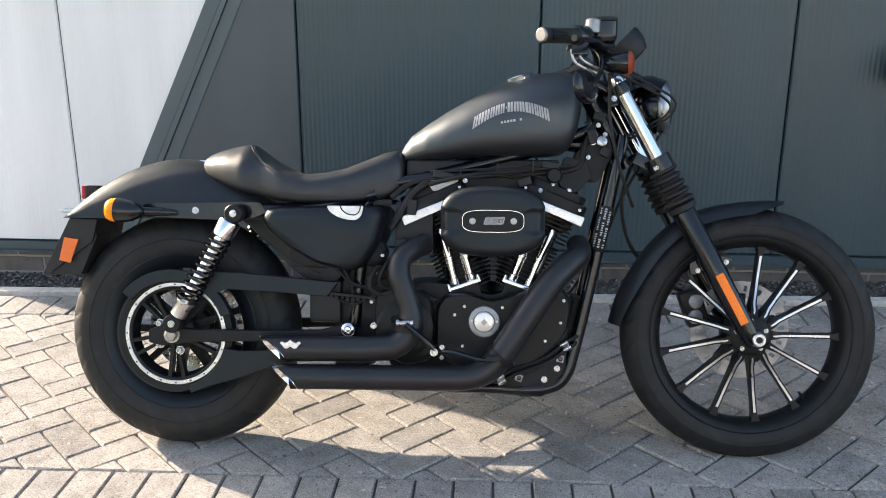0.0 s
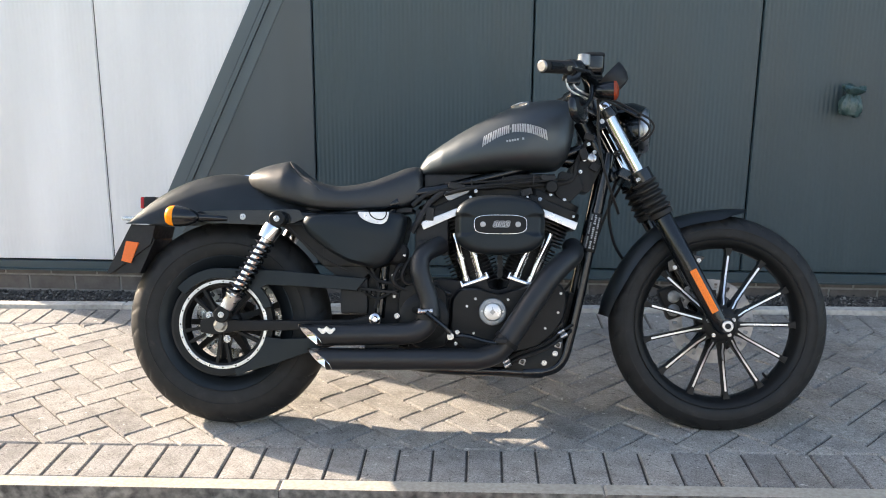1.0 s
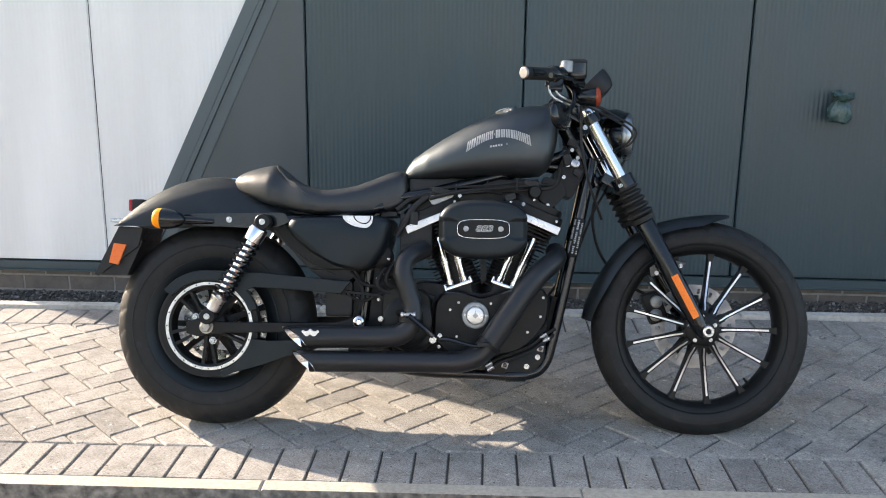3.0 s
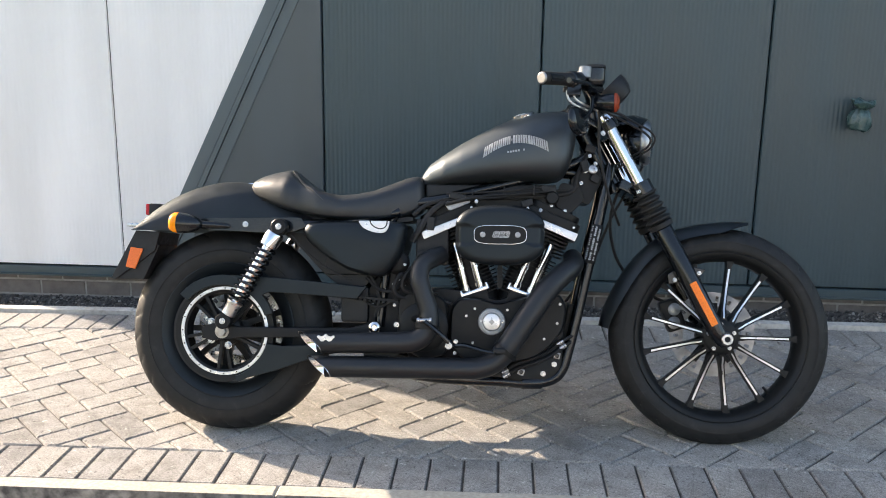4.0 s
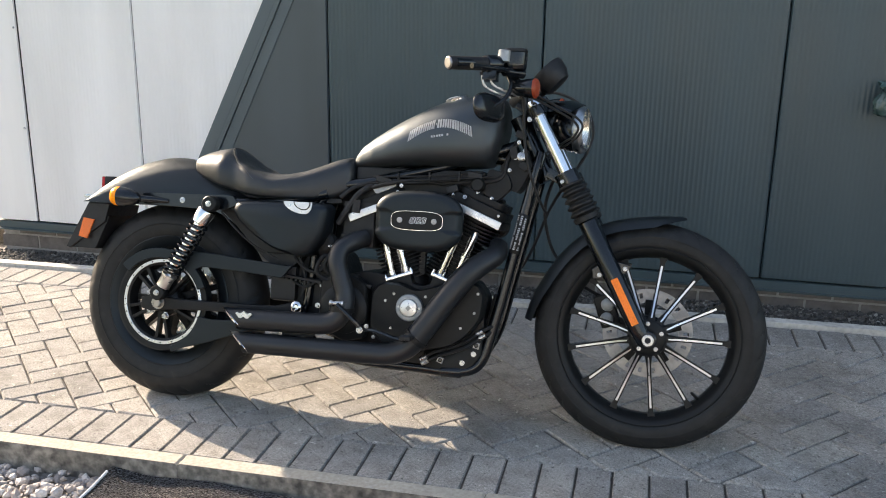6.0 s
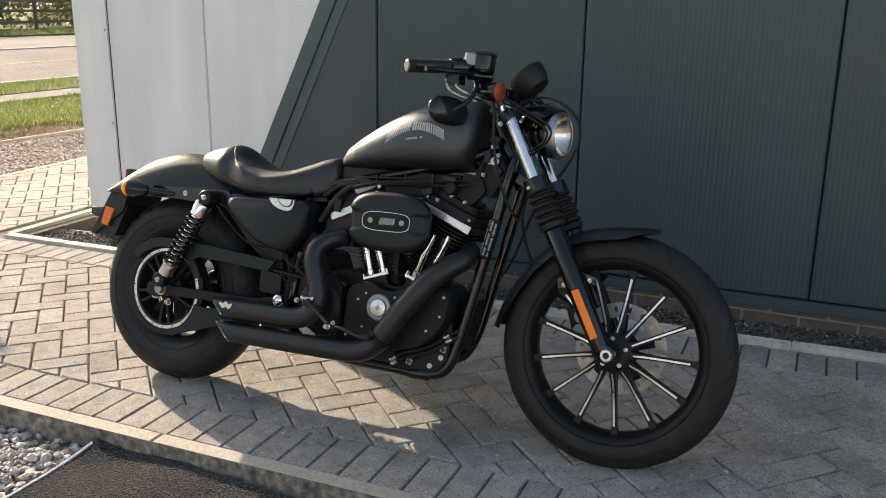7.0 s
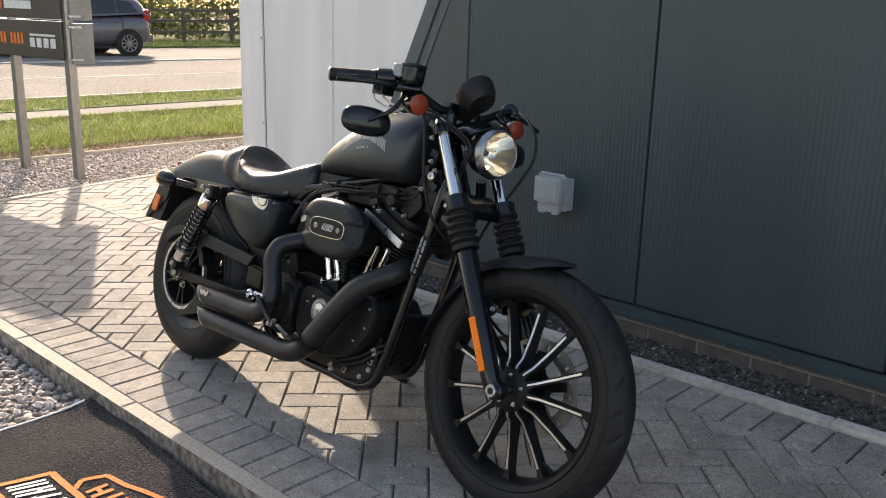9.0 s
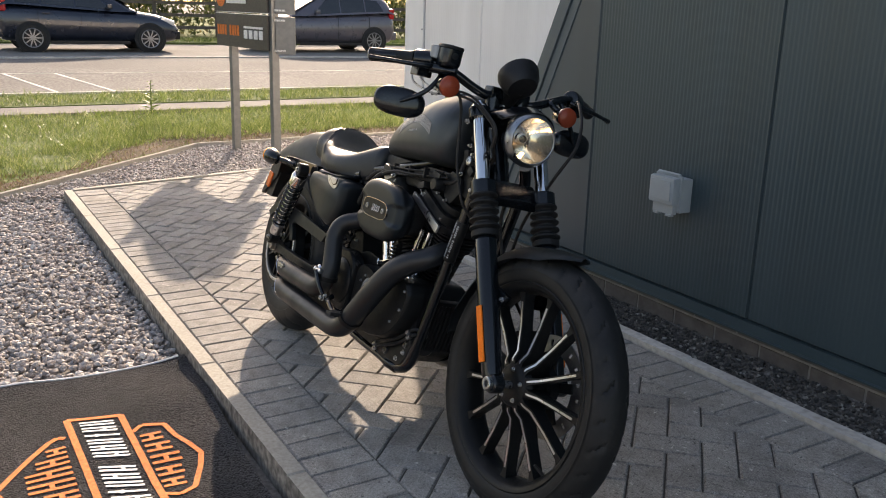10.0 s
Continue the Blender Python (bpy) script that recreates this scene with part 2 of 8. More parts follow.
def reflector_material(name, col):
    m, t, b = nodes_of(name)
    v = t.nodes.new("ShaderNodeTexVoronoi")
    v.inputs["Scale"].default_value = 260
    tc = t.nodes.new("ShaderNodeTexCoord")
    t.links.new(tc.outputs["Object"], v.inputs["Vector"])
    c = ramp(t, v.outputs["Distance"], [(0.0, tuple(x * 0.75 for x in col)), (0.6, col)])
    t.links.new(c.outputs[0], b.inputs["Base Color"])
    b.inputs["Roughness"].default_value = 0.25
    b.inputs["Specular IOR Level"].default_value = 0.25
    b.inputs["Coat Weight"].default_value = 0.15
    bump(t, b, v.outputs["Distance"], 0.3, 0.001)
    return m


M_amber = reflector_material("amber_lens", (1.0, 0.31, 0.006))
M_amber_strip = reflector_material("orange_reflector", (1.0, 0.215, 0.018))
M_amber_dark = reflector_material("smoked_amber_lens", (0.30, 0.050, 0.020))
M_amber_red = reflector_material("red_amber_reflector", (0.80, 0.17, 0.035))
M_red = reflector_material("red_lens", (0.45, 0.015, 0.02))


def rug_material():
    m, t, b = nodes_of("charcoal_rug_pile")
    tc = t.nodes.new("ShaderNodeTexCoord")
    v = t.nodes.new("ShaderNodeTexVoronoi")
    v.inputs["Scale"].default_value = 190
    t.links.new(tc.outputs["Object"], v.inputs["Vector"])
    n = noise_node(t, 130, 5, 0.75)
    n2 = noise_node(t, 6, 6, 0.65)
    c = ramp(t, n.outputs[0], [(0.40, (0.038, 0.034, 0.036)), (0.52, (0.105, 0.097, 0.100)), (0.63, (0.27, 0.252, 0.256))]).outputs[0]
    c = mix(t, c, ramp(t, n2.outputs[0], [(0.35, (0.60,) * 3), (0.7, (1.3, 1.26, 1.26))]).outputs[0], 1.0, "MULTIPLY")
    c = mix(t, c, ramp(t, v.outputs["Distance"], [(0.0, (1.5,) * 3), (0.45, (0.9,) * 3), (0.8, (0.35,) * 3)]).outputs[0], 1.0, "MULTIPLY")
    t.links.new(c, b.inputs["Base Color"])
    b.inputs["Roughness"].default_value = 1.0
    b.inputs["Sheen Weight"].default_value = 0.45
    b.inputs["Sheen Roughness"].default_value = 0.4
    b.inputs["Specular IOR Level"].default_value = 0.1
    inv = ramp(t, v.outputs["Distance"], [(0.0, (1, 1, 1)), (0.7, (0, 0, 0))])
    bump(t, b, inv.outputs[0], 1.0, 0.012)
    return m


M_rug = rug_material()


def glass_material(name, tint=(1, 1, 1), rough=0.02):
    m, t, b = nodes_of(name)
    b.inputs["Base Color"].default_value = (*tint, 1)
    b.inputs["Roughness"].default_value = rough
    b.inputs["Transmission Weight"].default_value = 1.0
    b.inputs["IOR"].default_value = 1.45
    return m


M_lens = glass_material("clear_lens")


def tyre_material(name):
    m, t, b = nodes_of(name)
    n = noise_node(t, 26, 6)
    n2 = noise_node(t, 500, 3)
    c = ramp(t, n.outputs[0], [(0.3, (0.009, 0.0095, 0.010)), (0.6, (0.0145, 0.0150, 0.0156)), (0.82, (0.034, 0.033, 0.031))])
    t.links.new(c.outputs[0], b.inputs["Base Color"])
    b.inputs["Roughness"].default_value = 0.58
    b.inputs["Specular IOR Level"].default_value = 0.30
    bump(t, b, n2.outputs[0], 0.25, 0.0006)
    return m


M_tyre = tyre_material("tyre_rubber")



# ---- mesh tools ----
def part(name, bm, material, parent=None, label="", sharp=40, bevel=0.0):
    me = bpy.data.meshes.new(name)
    bmesh.ops.recalc_face_normals(bm, faces=bm.faces[:])
    if bevel:
        edges = [e for e in bm.edges if len(e.link_faces) == 2 and e.calc_face_angle(0) > radians(35)]
        bmesh.ops.bevel(bm, geom=edges, offset=bevel, segments=2, profile=0.6, affect="EDGES", clamp_overlap=True)
    bm.to_mesh(me)
    bm.free()
    me.polygons.foreach_set("use_smooth", [True] * len(me.polygons))
    me.set_sharp_from_angle(angle=radians(sharp))
    me.materials.append(material)
    ob = new(name, me)
    if parent is not None:
        ob.parent = parent
    if bevel:
        ob.modifiers.new("weighted_normals", "WEIGHTED_NORMAL").keep_sharp = True
    if label:
        ob["label"] = label
    return ob


def box_into(bm, cx, cy, cz, sx, sy, sz, m=None):
    r = bmesh.ops.create_cube(bm, size=1.0)
    t = Matrix.Translation((cx, cy, cz)) @ Matrix.Diagonal((sx, sy, sz, 1))
    bmesh.ops.transform(bm, matrix=(m @ t) if m else t, verts=r["verts"])
    return r["verts"]


def box_bm(cx, cy, cz, sx, sy, sz, m=None):
    bm = bmesh.new()
    box_into(bm, cx, cy, cz, sx, sy, sz, m)
    return bm


def frame_from(axis):
    z = Vector(axis).normalized()
    x = z.orthogonal().normalized()
    if abs(z.z) < 0.9:
        x = Vector((0, 0, 1)).cross(z).normalized()
    y = z.cross(x)
    return Matrix((x, y, z)).transposed().to_4x4()


def lathe_into(bm, profile, origin, axis, n=24, closed=False, cap=True):
    """Turn a profile of (along, radius) round an axis."""
    m = Matrix.Translation(origin) @ frame_from(axis)
    rings = []
    for a, r in profile:
        rings.append([bm.verts.new(m @ Vector((r * math.cos(2 * math.pi * k / n), r * math.sin(2 * math.pi * k / n), a))) for k in range(n)])
    pairs = list(zip(rings, rings[1:])) + ([(rings[-1], rings[0])] if closed else [])
    for ra, rb in pairs:
        for k in range(n):
            bm.faces.new((ra[k], ra[(k + 1) % n], rb[(k + 1) % n], rb[k]))
    if cap and not closed:
        bm.faces.new(rings[0][::-1])
        bm.faces.new(rings[-1])
    return bm


def lathe(profile, origin, axis, n=24, closed=False, cap=True):
    return lathe_into(bmesh.new(), profile, origin, axis, n, closed, cap)


def smooth_path(pts, steps=6):
    """A Catmull-Rom curve through the points."""
    p = [Vector(q) for q in pts]
    if len(p) < 3:
        return p
    out = []
    for i in range(len(p) - 1):
        a, b, c, d = p[max(0, i - 1)], p[i], p[i + 1], p[min(len(p) - 1, i + 2)]
        for s in range(steps):
            u = s / steps
            out.append(0.5 * ((2 * b) + (c - a) * u + (2 * a - 5 * b + 4 * c - d) * u * u + (3 * b - a - 3 * c + d) * u ** 3))
    out.append(p[-1])
    return out


def tube_into(bm, pts, radius, n=10, steps=6, cap=True, flat=1.0):
    """A round bar along a smooth curve; radius may be a list along the points."""
    path = smooth_path(pts, steps)
    rad = [radius] * len(path)
    if isinstance(radius, (list, tuple)):
        rad = [float(np.interp(i / (len(path) - 1) * (len(radius) - 1), range(len(radius)), radius)) for i in range(len(path))]
    tan = [(path[min(i + 1, len(path) - 1)] - path[max(i - 1, 0)]).normalized() for i in range(len(path))]
    nx = tan[0].orthogonal().normalized()
    rings = []
    for p, t, r in zip(path, tan, rad):
        nx = (nx - t * nx.dot(t)).normalized()
        ny = t.cross(nx)
        rings.append([bm.verts.new(p + r * (math.cos(2 * math.pi * k / n) * nx + flat * math.sin(2 * math.pi * k / n) * ny)) for k in range(n)])
    for ra, rb in zip(rings, rings[1:]):
        for k in range(n):
            bm.faces.new((ra[k], ra[(k + 1) % n], rb[(k + 1) % n], rb[k]))
    if cap:
        bm.faces.new(rings[0][::-1])
        bm.faces.new(rings[-1])
    return bm


def tube(pts, radius, n=10, steps=6, cap=True):
    return tube_into(bmesh.new(), pts, radius, n, steps, cap)


def loft_into(bm, sections, closed=True, cap=True):
    rings = [[bm.verts.new(p) for p in s] for s in sections]
    n = len(rings[0])
    for ra, rb in zip(rings, rings[1:]):
        for k in range(n if closed else n - 1):
            bm.faces.new((ra[k], ra[(k + 1) % n], rb[(k + 1) % n], rb[k]))
    if cap:
        bm.faces.new(rings[0][::-1])
        bm.faces.new(rings[-1])
    return bm


def plate_into(bm, outline, y0, y1):
    """An outline in x and z, given thickness across y."""
    a = [bm.verts.new((x, y0, z)) for x, z in outline]
    b = [bm.verts.new((x, y1, z)) for x, z in outline]
    n = len(a)
    bm.faces.new(a)
    bm.faces.new(b[::-1])
    for k in range(n):
        bm.faces.new((a[k], b[k], b[(k + 1) % n], a[(k + 1) % n]))
    return bm


def plate(outline, y0, y1):
    return plate_into(bmesh.new(), outline, y0, y1)


def slab_into(bm, outline, z0, z1, chamfer=0.0, lift=lambda x, y: 0.0):
    """A flat piece from an outline in x and y, with a chamfered upper edge."""
    n = len(outline)
    cx, cy = sum(p[0] for p in outline) / n, sum(p[1] for p in outline) / n

    def ring(z, inset):
        out = []
        for x, y in outline:
            d = math.hypot(x - cx, y - cy) or 1.0
            k = 1 - inset / d * 1.3
            px, py = cx + (x - cx) * k, cy + (y - cy) * k
            out.append(bm.verts.new((px, py, z + lift(px, py))))
        return out
    rings = [ring(z0, 0), ring(z1 - chamfer, 0), ring(z1, chamfer)] if chamfer else [ring(z0, 0), ring(z1, 0)]
    for a, b in zip(rings, rings[1:]):
        for k in range(n):
            bm.faces.new((a[k], a[(k + 1) % n], b[(k + 1) % n], b[k]))
    bm.faces.new(rings[-1])
    return bm


def clip(poly, inside, cross):
    out = []
    for i, p in enumerate(poly):
        q = poly[(i + 1) % len(poly)]
        if inside(p):
            out.append(p)
        if inside(p) != inside(q):
            out.append(cross(p, q))
    return out


def clip_half(poly, nx, ny, d):
    """Keep the side where nx*x + ny*y <= d."""
    f = lambda p: nx * p[0] + ny * p[1] - d

    def cross(p, q):
        k = f(p) / (f(p) - f(q))
        return (p[0] + (q[0] - p[0]) * k, p[1] + (q[1] - p[1]) * k)
    return clip(poly, lambda p: f(p) <= 1e-9, cross)


def area(poly):
    return abs(sum(a[0] * b[1] - b[0] * a[1] for a, b in zip(poly, poly[1:] + poly[:1]))) / 2


def stadium(cx, cz, hx, hz, n=48, power=3.0):
    return [(cx + math.copysign(abs(math.cos(a)) ** (2 / power), math.cos(a)) * hx, cz + math.copysign(abs(math.sin(a)) ** (2 / power), math.sin(a)) * hz)
            for a in (2 * math.pi * k / n for k in range(n))]


# ---- ground form: a slight fall, then a gentle rise to the road ----
def gz(x, y):
    if x > -5.0:
        return 0.004 + 0.012 * max(min(x, 8), -5) + 0.012 * max(min(y, 3.5), -6)
    return 0.004 - 0.060 + 0.012 * max(min(y, 3.5), -6) * max(0, 1 + (x + 5) / 6) - 0.0085 * (max(x, -24) + 5.0)


# ---- setting: ground ----
def sheet(name, xs, ys, dz, material, label, noise_amp=0.0, skirt=0.0):
    """A ground strip over a grid of x and y values, following the fall of the land."""
    bm = bmesh.new()
    grid = [[bm.verts.new((x, y, gz(x, y) + dz + (noise_amp * noise.noise((x * 1.7, y * 1.7, 3.1)) if noise_amp else 0))) for y in ys] for x in xs]
    for i in range(len(xs) - 1):
        for j in range(len(ys) - 1):
            bm.faces.new((grid[i][j], grid[i + 1][j], grid[i + 1][j + 1], grid[i][j + 1]))
    if skirt:
        r = bmesh.ops.extrude_edge_only(bm, edges=[e for e in bm.edges if len(e.link_faces) == 1])
        for v in r["geom"]:
            if isinstance(v, bmesh.types.BMVert):
                v.co.z -= skirt
    return tagged(part(name, bm, material), label, name.replace("_", " "), kind="structure")


def span(a, b, step):
    n = max(1, int(round((b - a) / step)))
    return [a + (b - a) * i / n for i in range(n + 1)]


far_xs = [-2500, -600, -200, -80, -40] + span(-30, 8, 1.0) + [14, 30, 80, 200, 600, 2500]
far_ys = [-2500, -600, -200, -80, -40, -20] + span(-12, 30, 1.5) + [50, 100, 300, 900, 2500]
ground = sheet("ground", far_xs, far_ys, -0.10, M_soil, "gravel bed and open ground running to the horizon")

# paved strip limits
YF, YB = -0.447, 1.015           # front and back edge of the blocks
XE = 6.4                         # far end of the paving


def x_end(y):
    """The paving's slanting end towards the road."""
    return -3.30 - 0.165 * y if y < 1.5 else -3.55 - 0.05 * (y - 1.5)


bed = bmesh.new()
slab_into(bed, [(-3.22, YF), (XE, YF), (XE, YB), (-2.05, YB), (-2.05, 7.0), (-3.8, 7.0), (-3.55, 1.5)], -0.09, -0.008, 0, gz)
paving = tagged(part("pavement", bed, M_joint), "block paving in herringbone with sand-filled joints", "pavement", kind="structure")


def kerb_run(name, a, b, width, top, bottom, material, label, piece=0.915, face=None):
    """Edging kerb from a to b in separate lengths with fine joints; a and b lie on its front edge."""
    ax, ay = a
    bx, by = b
    length = math.hypot(bx - ax, by - ay)
    ux, uy = (bx - ax) / length, (by - ay) / length
    nx, ny = -uy, ux
    root = new(name)
    tagged(root, label, "kerb", kind="structure")
    n = max(1, round(length / piece))
    for i in range(n):
        s0, s1 = length * i / n + 0.0008, length * (i + 1) / n - 0.0008
        o = [(ax + ux * s0, ay + uy * s0), (ax + ux * s1, ay + uy * s1), (ax + ux * s1 + nx * width, ay + uy * s1 + ny * width), (ax + ux * s0 + nx * width, ay + uy * s0 + ny * width)]
        bm = bmesh.new()
        jz = random.uniform(-0.0015, 0.0015)
        slab_into(bm, o, bottom, top + jz, 0.005, gz)
        stone = part("kerbstone", bm, material, root, sharp=20)
        # near-vertical polygons take the second, darker material
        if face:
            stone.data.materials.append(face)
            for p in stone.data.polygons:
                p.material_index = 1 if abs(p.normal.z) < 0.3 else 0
    return root


kerb_run("kerb_front", (-3.24, -0.502), (XE, -0.502), 0.052, 0.004, -0.25, M_kerb, "weathered concrete edging kerb with a darker mottled face", face=M_kerb_face)
for k0_, k1_ in ((-2.12, -1.685), (-1.685, 5.635), (5.635, XE)):
    kerb_run("kerb_back", (k0_, 1.020), (k1_, 1.020), 0.052, 0.016, -0.2, M_kerb_old, "stained concrete edging kerb along the building's gravel strip")
kerb_run("kerb_return", (-2.12, 1.078), (-2.12, 7.0), 0.052, 0.008, -0.2, M_kerb, "concrete edging kerb round the building's corner")
kerb_run("kerb_end", (-3.285, -0.447), (-3.60, 1.5), -0.052, 0.002, -0.2, M_kerb, "concrete edging kerb at the paving's slanting end")
kerb_run("kerb_end", (-3.60, 1.5), (-3.86, 7.0), -0.052, 0.002, -0.2, M_kerb, "concrete edging kerb at the paving's slanting end")
kerb_run("kerb_lawn", (-5.22, 0.95), (-5.05, 6.5), 0.035, -0.018, -0.2, M_kerb, "thin concrete edging between lawn and gravel")
kerb_run("kerb_lawn", (-1.2, -3.15), (-5.22, 0.95), 0.035, -0.018, -0.2, M_kerb, "thin concrete edging between lawn and gravel")

# lawn, path, road and far verge
lawn = bmesh.new()
slab_into(lawn, [(-5.27, 0.96), (-5.10, 6.5), (-5.2, 30), (-7.75, 30), (-7.75, -12), (1.0, -12), (1.0, -5.35), (-1.24, -3.19)], -0.10, -0.024, 0, gz)
tagged(part("lawn", lawn, M_grass_bed), "mown green lawn with a brown scorched edge", "lawn", kind="structure")
edge_pts = [(-1.24, -3.19), (-2.2, -2.21), (-3.2, -1.19), (-4.2, -0.17), (-5.27, 0.93), (-5.22, 1.9), (-5.18, 3.0), (-5.15, 4.2), (-5.12, 5.4), (-5.10, 6.5)]
inner = []
for i_, (ex, ey) in enumerate(edge_pts):
    w_ = 0.48 + 0.5 * noise.noise((ex * 0.9, ey * 0.9, 2.0))
    inner.append((ex - w_ * (0.71 if ey < 0.9 else 1.0), ey - w_ * (0.70 if ey < 0.9 else -0.1)))
scorch = bmesh.new()
va = [scorch.verts.new((x, y, gz(x, y) - 0.018)) for x, y in edge_pts]
vb = [scorch.verts.new((x, y, gz(x, y) - 0.018)) for x, y in inner]
for i_ in range(len(va) - 1):
    scorch.faces.new((va[i_], va[i_ + 1], vb[i_ + 1], vb[i_]))
tagged(part("lawn_edge", scorch, M_brown), "brown scorched soil along the lawn's edge", "lawn edge", kind="structure")
sheet("footpath", span(-8.40, -7.75, 0.65), span(-30, 40, 5), -0.006, M_path, "grey asphalt footpath through the lawn", skirt=0.1)
sheet("verge", span(-9.6, -8.40, 0.6), span(-30, 40, 5), 0.004, M_grass_bed, "narrow grass verge beside the road", skirt=0.1)
sheet("road", span(-16.9, -9.6, 1.0), span(-40, 60, 4), -0.03, M_asphalt, "sunlit worn asphalt road", skirt=0.1)
sheet("layby", span(-21.8, -17.0, 1.2), span(-40, 60, 4), -0.005, M_path, "raised pale asphalt strip where cars stand", skirt=0.3)
kerb_run("kerb_road", (-16.88, -40), (-16.88, 60), 0.12, 0.0, -0.2, M_kerb_old, "dark concrete kerb along the road", 4.0)
kerb_run("kerb_verge", (-9.60, -30), (-9.60, 40), 0.10, 0.03, -0.2, M_kerb_old, "low concrete kerb between verge and road", 4.0)
sheet("far_verge", [-60, -40, -30, -25, -21.8], span(-40, 60, 4), 0.05, M_grass_bed, "rough grass behind the parked cars", 0.05, skirt=0.3)


def road_line(x0, y0, x1, y1, w):
    d = math.hypot(x1 - x0, y1 - y0)
    nx, ny = -(y1 - y0) / d * w / 2, (x1 - x0) / d * w / 2
    bm = bmesh.new()
    slab_into(bm, [(x0 + nx, y0 + ny), (x1 + nx, y1 + ny), (x1 - nx, y1 - ny), (x0 - nx, y0 - ny)], -0.03, -0.024, 0, gz)
    tagged(part("road_marking", bm, M_line), "thin worn white line painted on the asphalt", "road marking", kind="structure")


road_line(-10.0, 0.35, -13.3, -0.15, 0.055)
road_line(-10.0, 1.1, -13.3, 0.65, 0.055)
road_line(-13.3, -30, -13.3, 40, 0.045)
road_line(-9.9, -6.5, -12.6, -1.3, 0.16)

# ---- the building: backing wall, plinth of bricks, ribbed steel panels ----
WY = 1.375                       # face of the panels
CORNER = -1.805
TOP = 4.4
WEST_END = 9.0
wall = box_bm((CORNER + 0.02 + WEST_END) / 2, WY + 0.20, 2.17, WEST_END - CORNER - 0.04, 0.30, 4.46)
wall_south = tagged(part("wall_south", wall, M_gap), "panel-clad wall of a modern commercial building", "wall", kind="structure")
side = box_bm(CORNER + 0.15, WY + 0.36 + 3.5, 2.17, 0.30, 7.0, 4.46)
tagged(part("wall_east", side, M_white_panel), "white panel-clad side wall of the building", "wall", kind="structure")
roof = box_bm((CORNER + WEST_END) / 2, WY + 3.6, TOP + 0.06, WEST_END - CORNER + 0.1, 7.5, 0.12)
tagged(part("roof", roof, M_flashing), "flat roof edge in dark grey steel", "roof", kind="structure")

SL_A, SL_B = -0.889, 0.496       # left edge of the slanting strip: x = SL_A + SL_B * z
SR_A, SR_B = -0.731, 0.486       # its right edge
PB = 0.135                       # lower edge of the panels


def ribbed_panel(name, x0, x1, material, keep, label, depth=0.0017):
    """One cladding panel with shallow vertical ribs, cut by the slanting strip on one side."""
    bm = bmesh.new()
    pitch = 0.0197
    n = max(2, int(round((x1 - x0 - 0.006) / pitch)) * 4)
    xs = [x0 + 0.0018 + (x1 - x0 - 0.0036) * i / n for i in range(n + 1)]

    def zlim(x):
        if keep == "white":
            z = (x - SL_A) / SL_B
            return (max(PB, z), TOP) if z < TOP else None
        z = (x - SR_A) / SR_B
        return (PB, min(TOP, z)) if z > PB else None
    cols = []
    for i, x in enumerate(xs):
        lim = zlim(x)
        if lim is None:
            cols.append(None)
            continue
        d = depth if (i % 4) in (1, 2) else 0.0
        if i in (0, n):
            d = 0.009
        elif i in (1, n - 1):
            d = 0.0
        cols.append([bm.verts.new((x, WY + d, z)) for z in lim])
    for a, b in zip(cols, cols[1:]):
        if a and b:
            bm.faces.new((a[0], b[0], b[1], a[1]))
    return part(name, bm, material, wall_south, label, sharp=20)


SEAMS = [0.042, 1.024, 2.013, 3.0, 3.985, 4.97, 5.955, 6.94, 7.925, WEST_END]
ribbed_panel("wall_panel", -1.575, -0.942, M_white_panel, "white", "white ribbed steel panel", 0.0009)
ribbed_panel("wall_panel", -0.942, 0.042, M_white_panel, "white", "white ribbed steel panel", 0.0009)
ribbed_panel("wall_panel", 0.042, 1.024, M_white_panel, "white", "white ribbed steel panel", 0.0009)
ribbed_panel("wall_panel", -0.72, 0.042, M_flat_panel, "dark", "smooth anthracite steel panel beside the slanting strip", 0.0)
for a, b in zip(SEAMS, SEAMS[1:]):
    ribbed_panel("wall_panel", a, b, M_dark_panel, "dark", "anthracite ribbed steel panel")

# corner trim, white and folded round the edge, with screws
tr = bmesh.new()
box_into(tr, (CORNER - 1.578) / 2 - 0.002, WY - 0.002, (PB + TOP) / 2, abs(CORNER + 1.578) + 0.002, 0.012, TOP - PB)
box_into(tr, CORNER + 0.003, WY + 0.12, (PB + TOP) / 2, 0.012, 0.24, TOP - PB)
corner_trim = part("corner_trim", tr, M_white_panel, wall_south, "white folded corner flashing")
for z in (0.62, 1.115, 1.61, 2.1, 2.6, 3.1, 3.6):
    part("screw", lathe([(0, 0.007), (0.003, 0.006), (0.005, 0.003)], (-1.590, WY - 0.008, z), (0, -1, 0), 8), M_steel, wall_south)

# slanting flashing strip with two raised folds
ux, uz = SL_B / math.hypot(1, SL_B), 1 / math.hypot(1, SL_B)


def strip_piece(name, f0, f1, y0, y1):
    def xat(f, z):
        return (SL_A + SL_B * z) * (1 - f) + (SR_A + SR_B * z) * f
    o = [(xat(f0, PB - 0.02), PB - 0.02), (xat(f1, PB - 0.02), PB - 0.02), (xat(f1, TOP), TOP), (xat(f0, TOP), TOP)]
    part(name, plate(o, y0, y1), M_flashing, wall_south, bevel=0.002)


strip_piece("slanting_flashing", 0.0, 0.42, WY - 0.010, WY + 0.03)
strip_piece("slanting_flashing", 0.435, 0.60, WY - 0.016, WY + 0.03)
strip_piece("slanting_flashing", 0.615, 1.0, WY - 0.006, WY + 0.03)

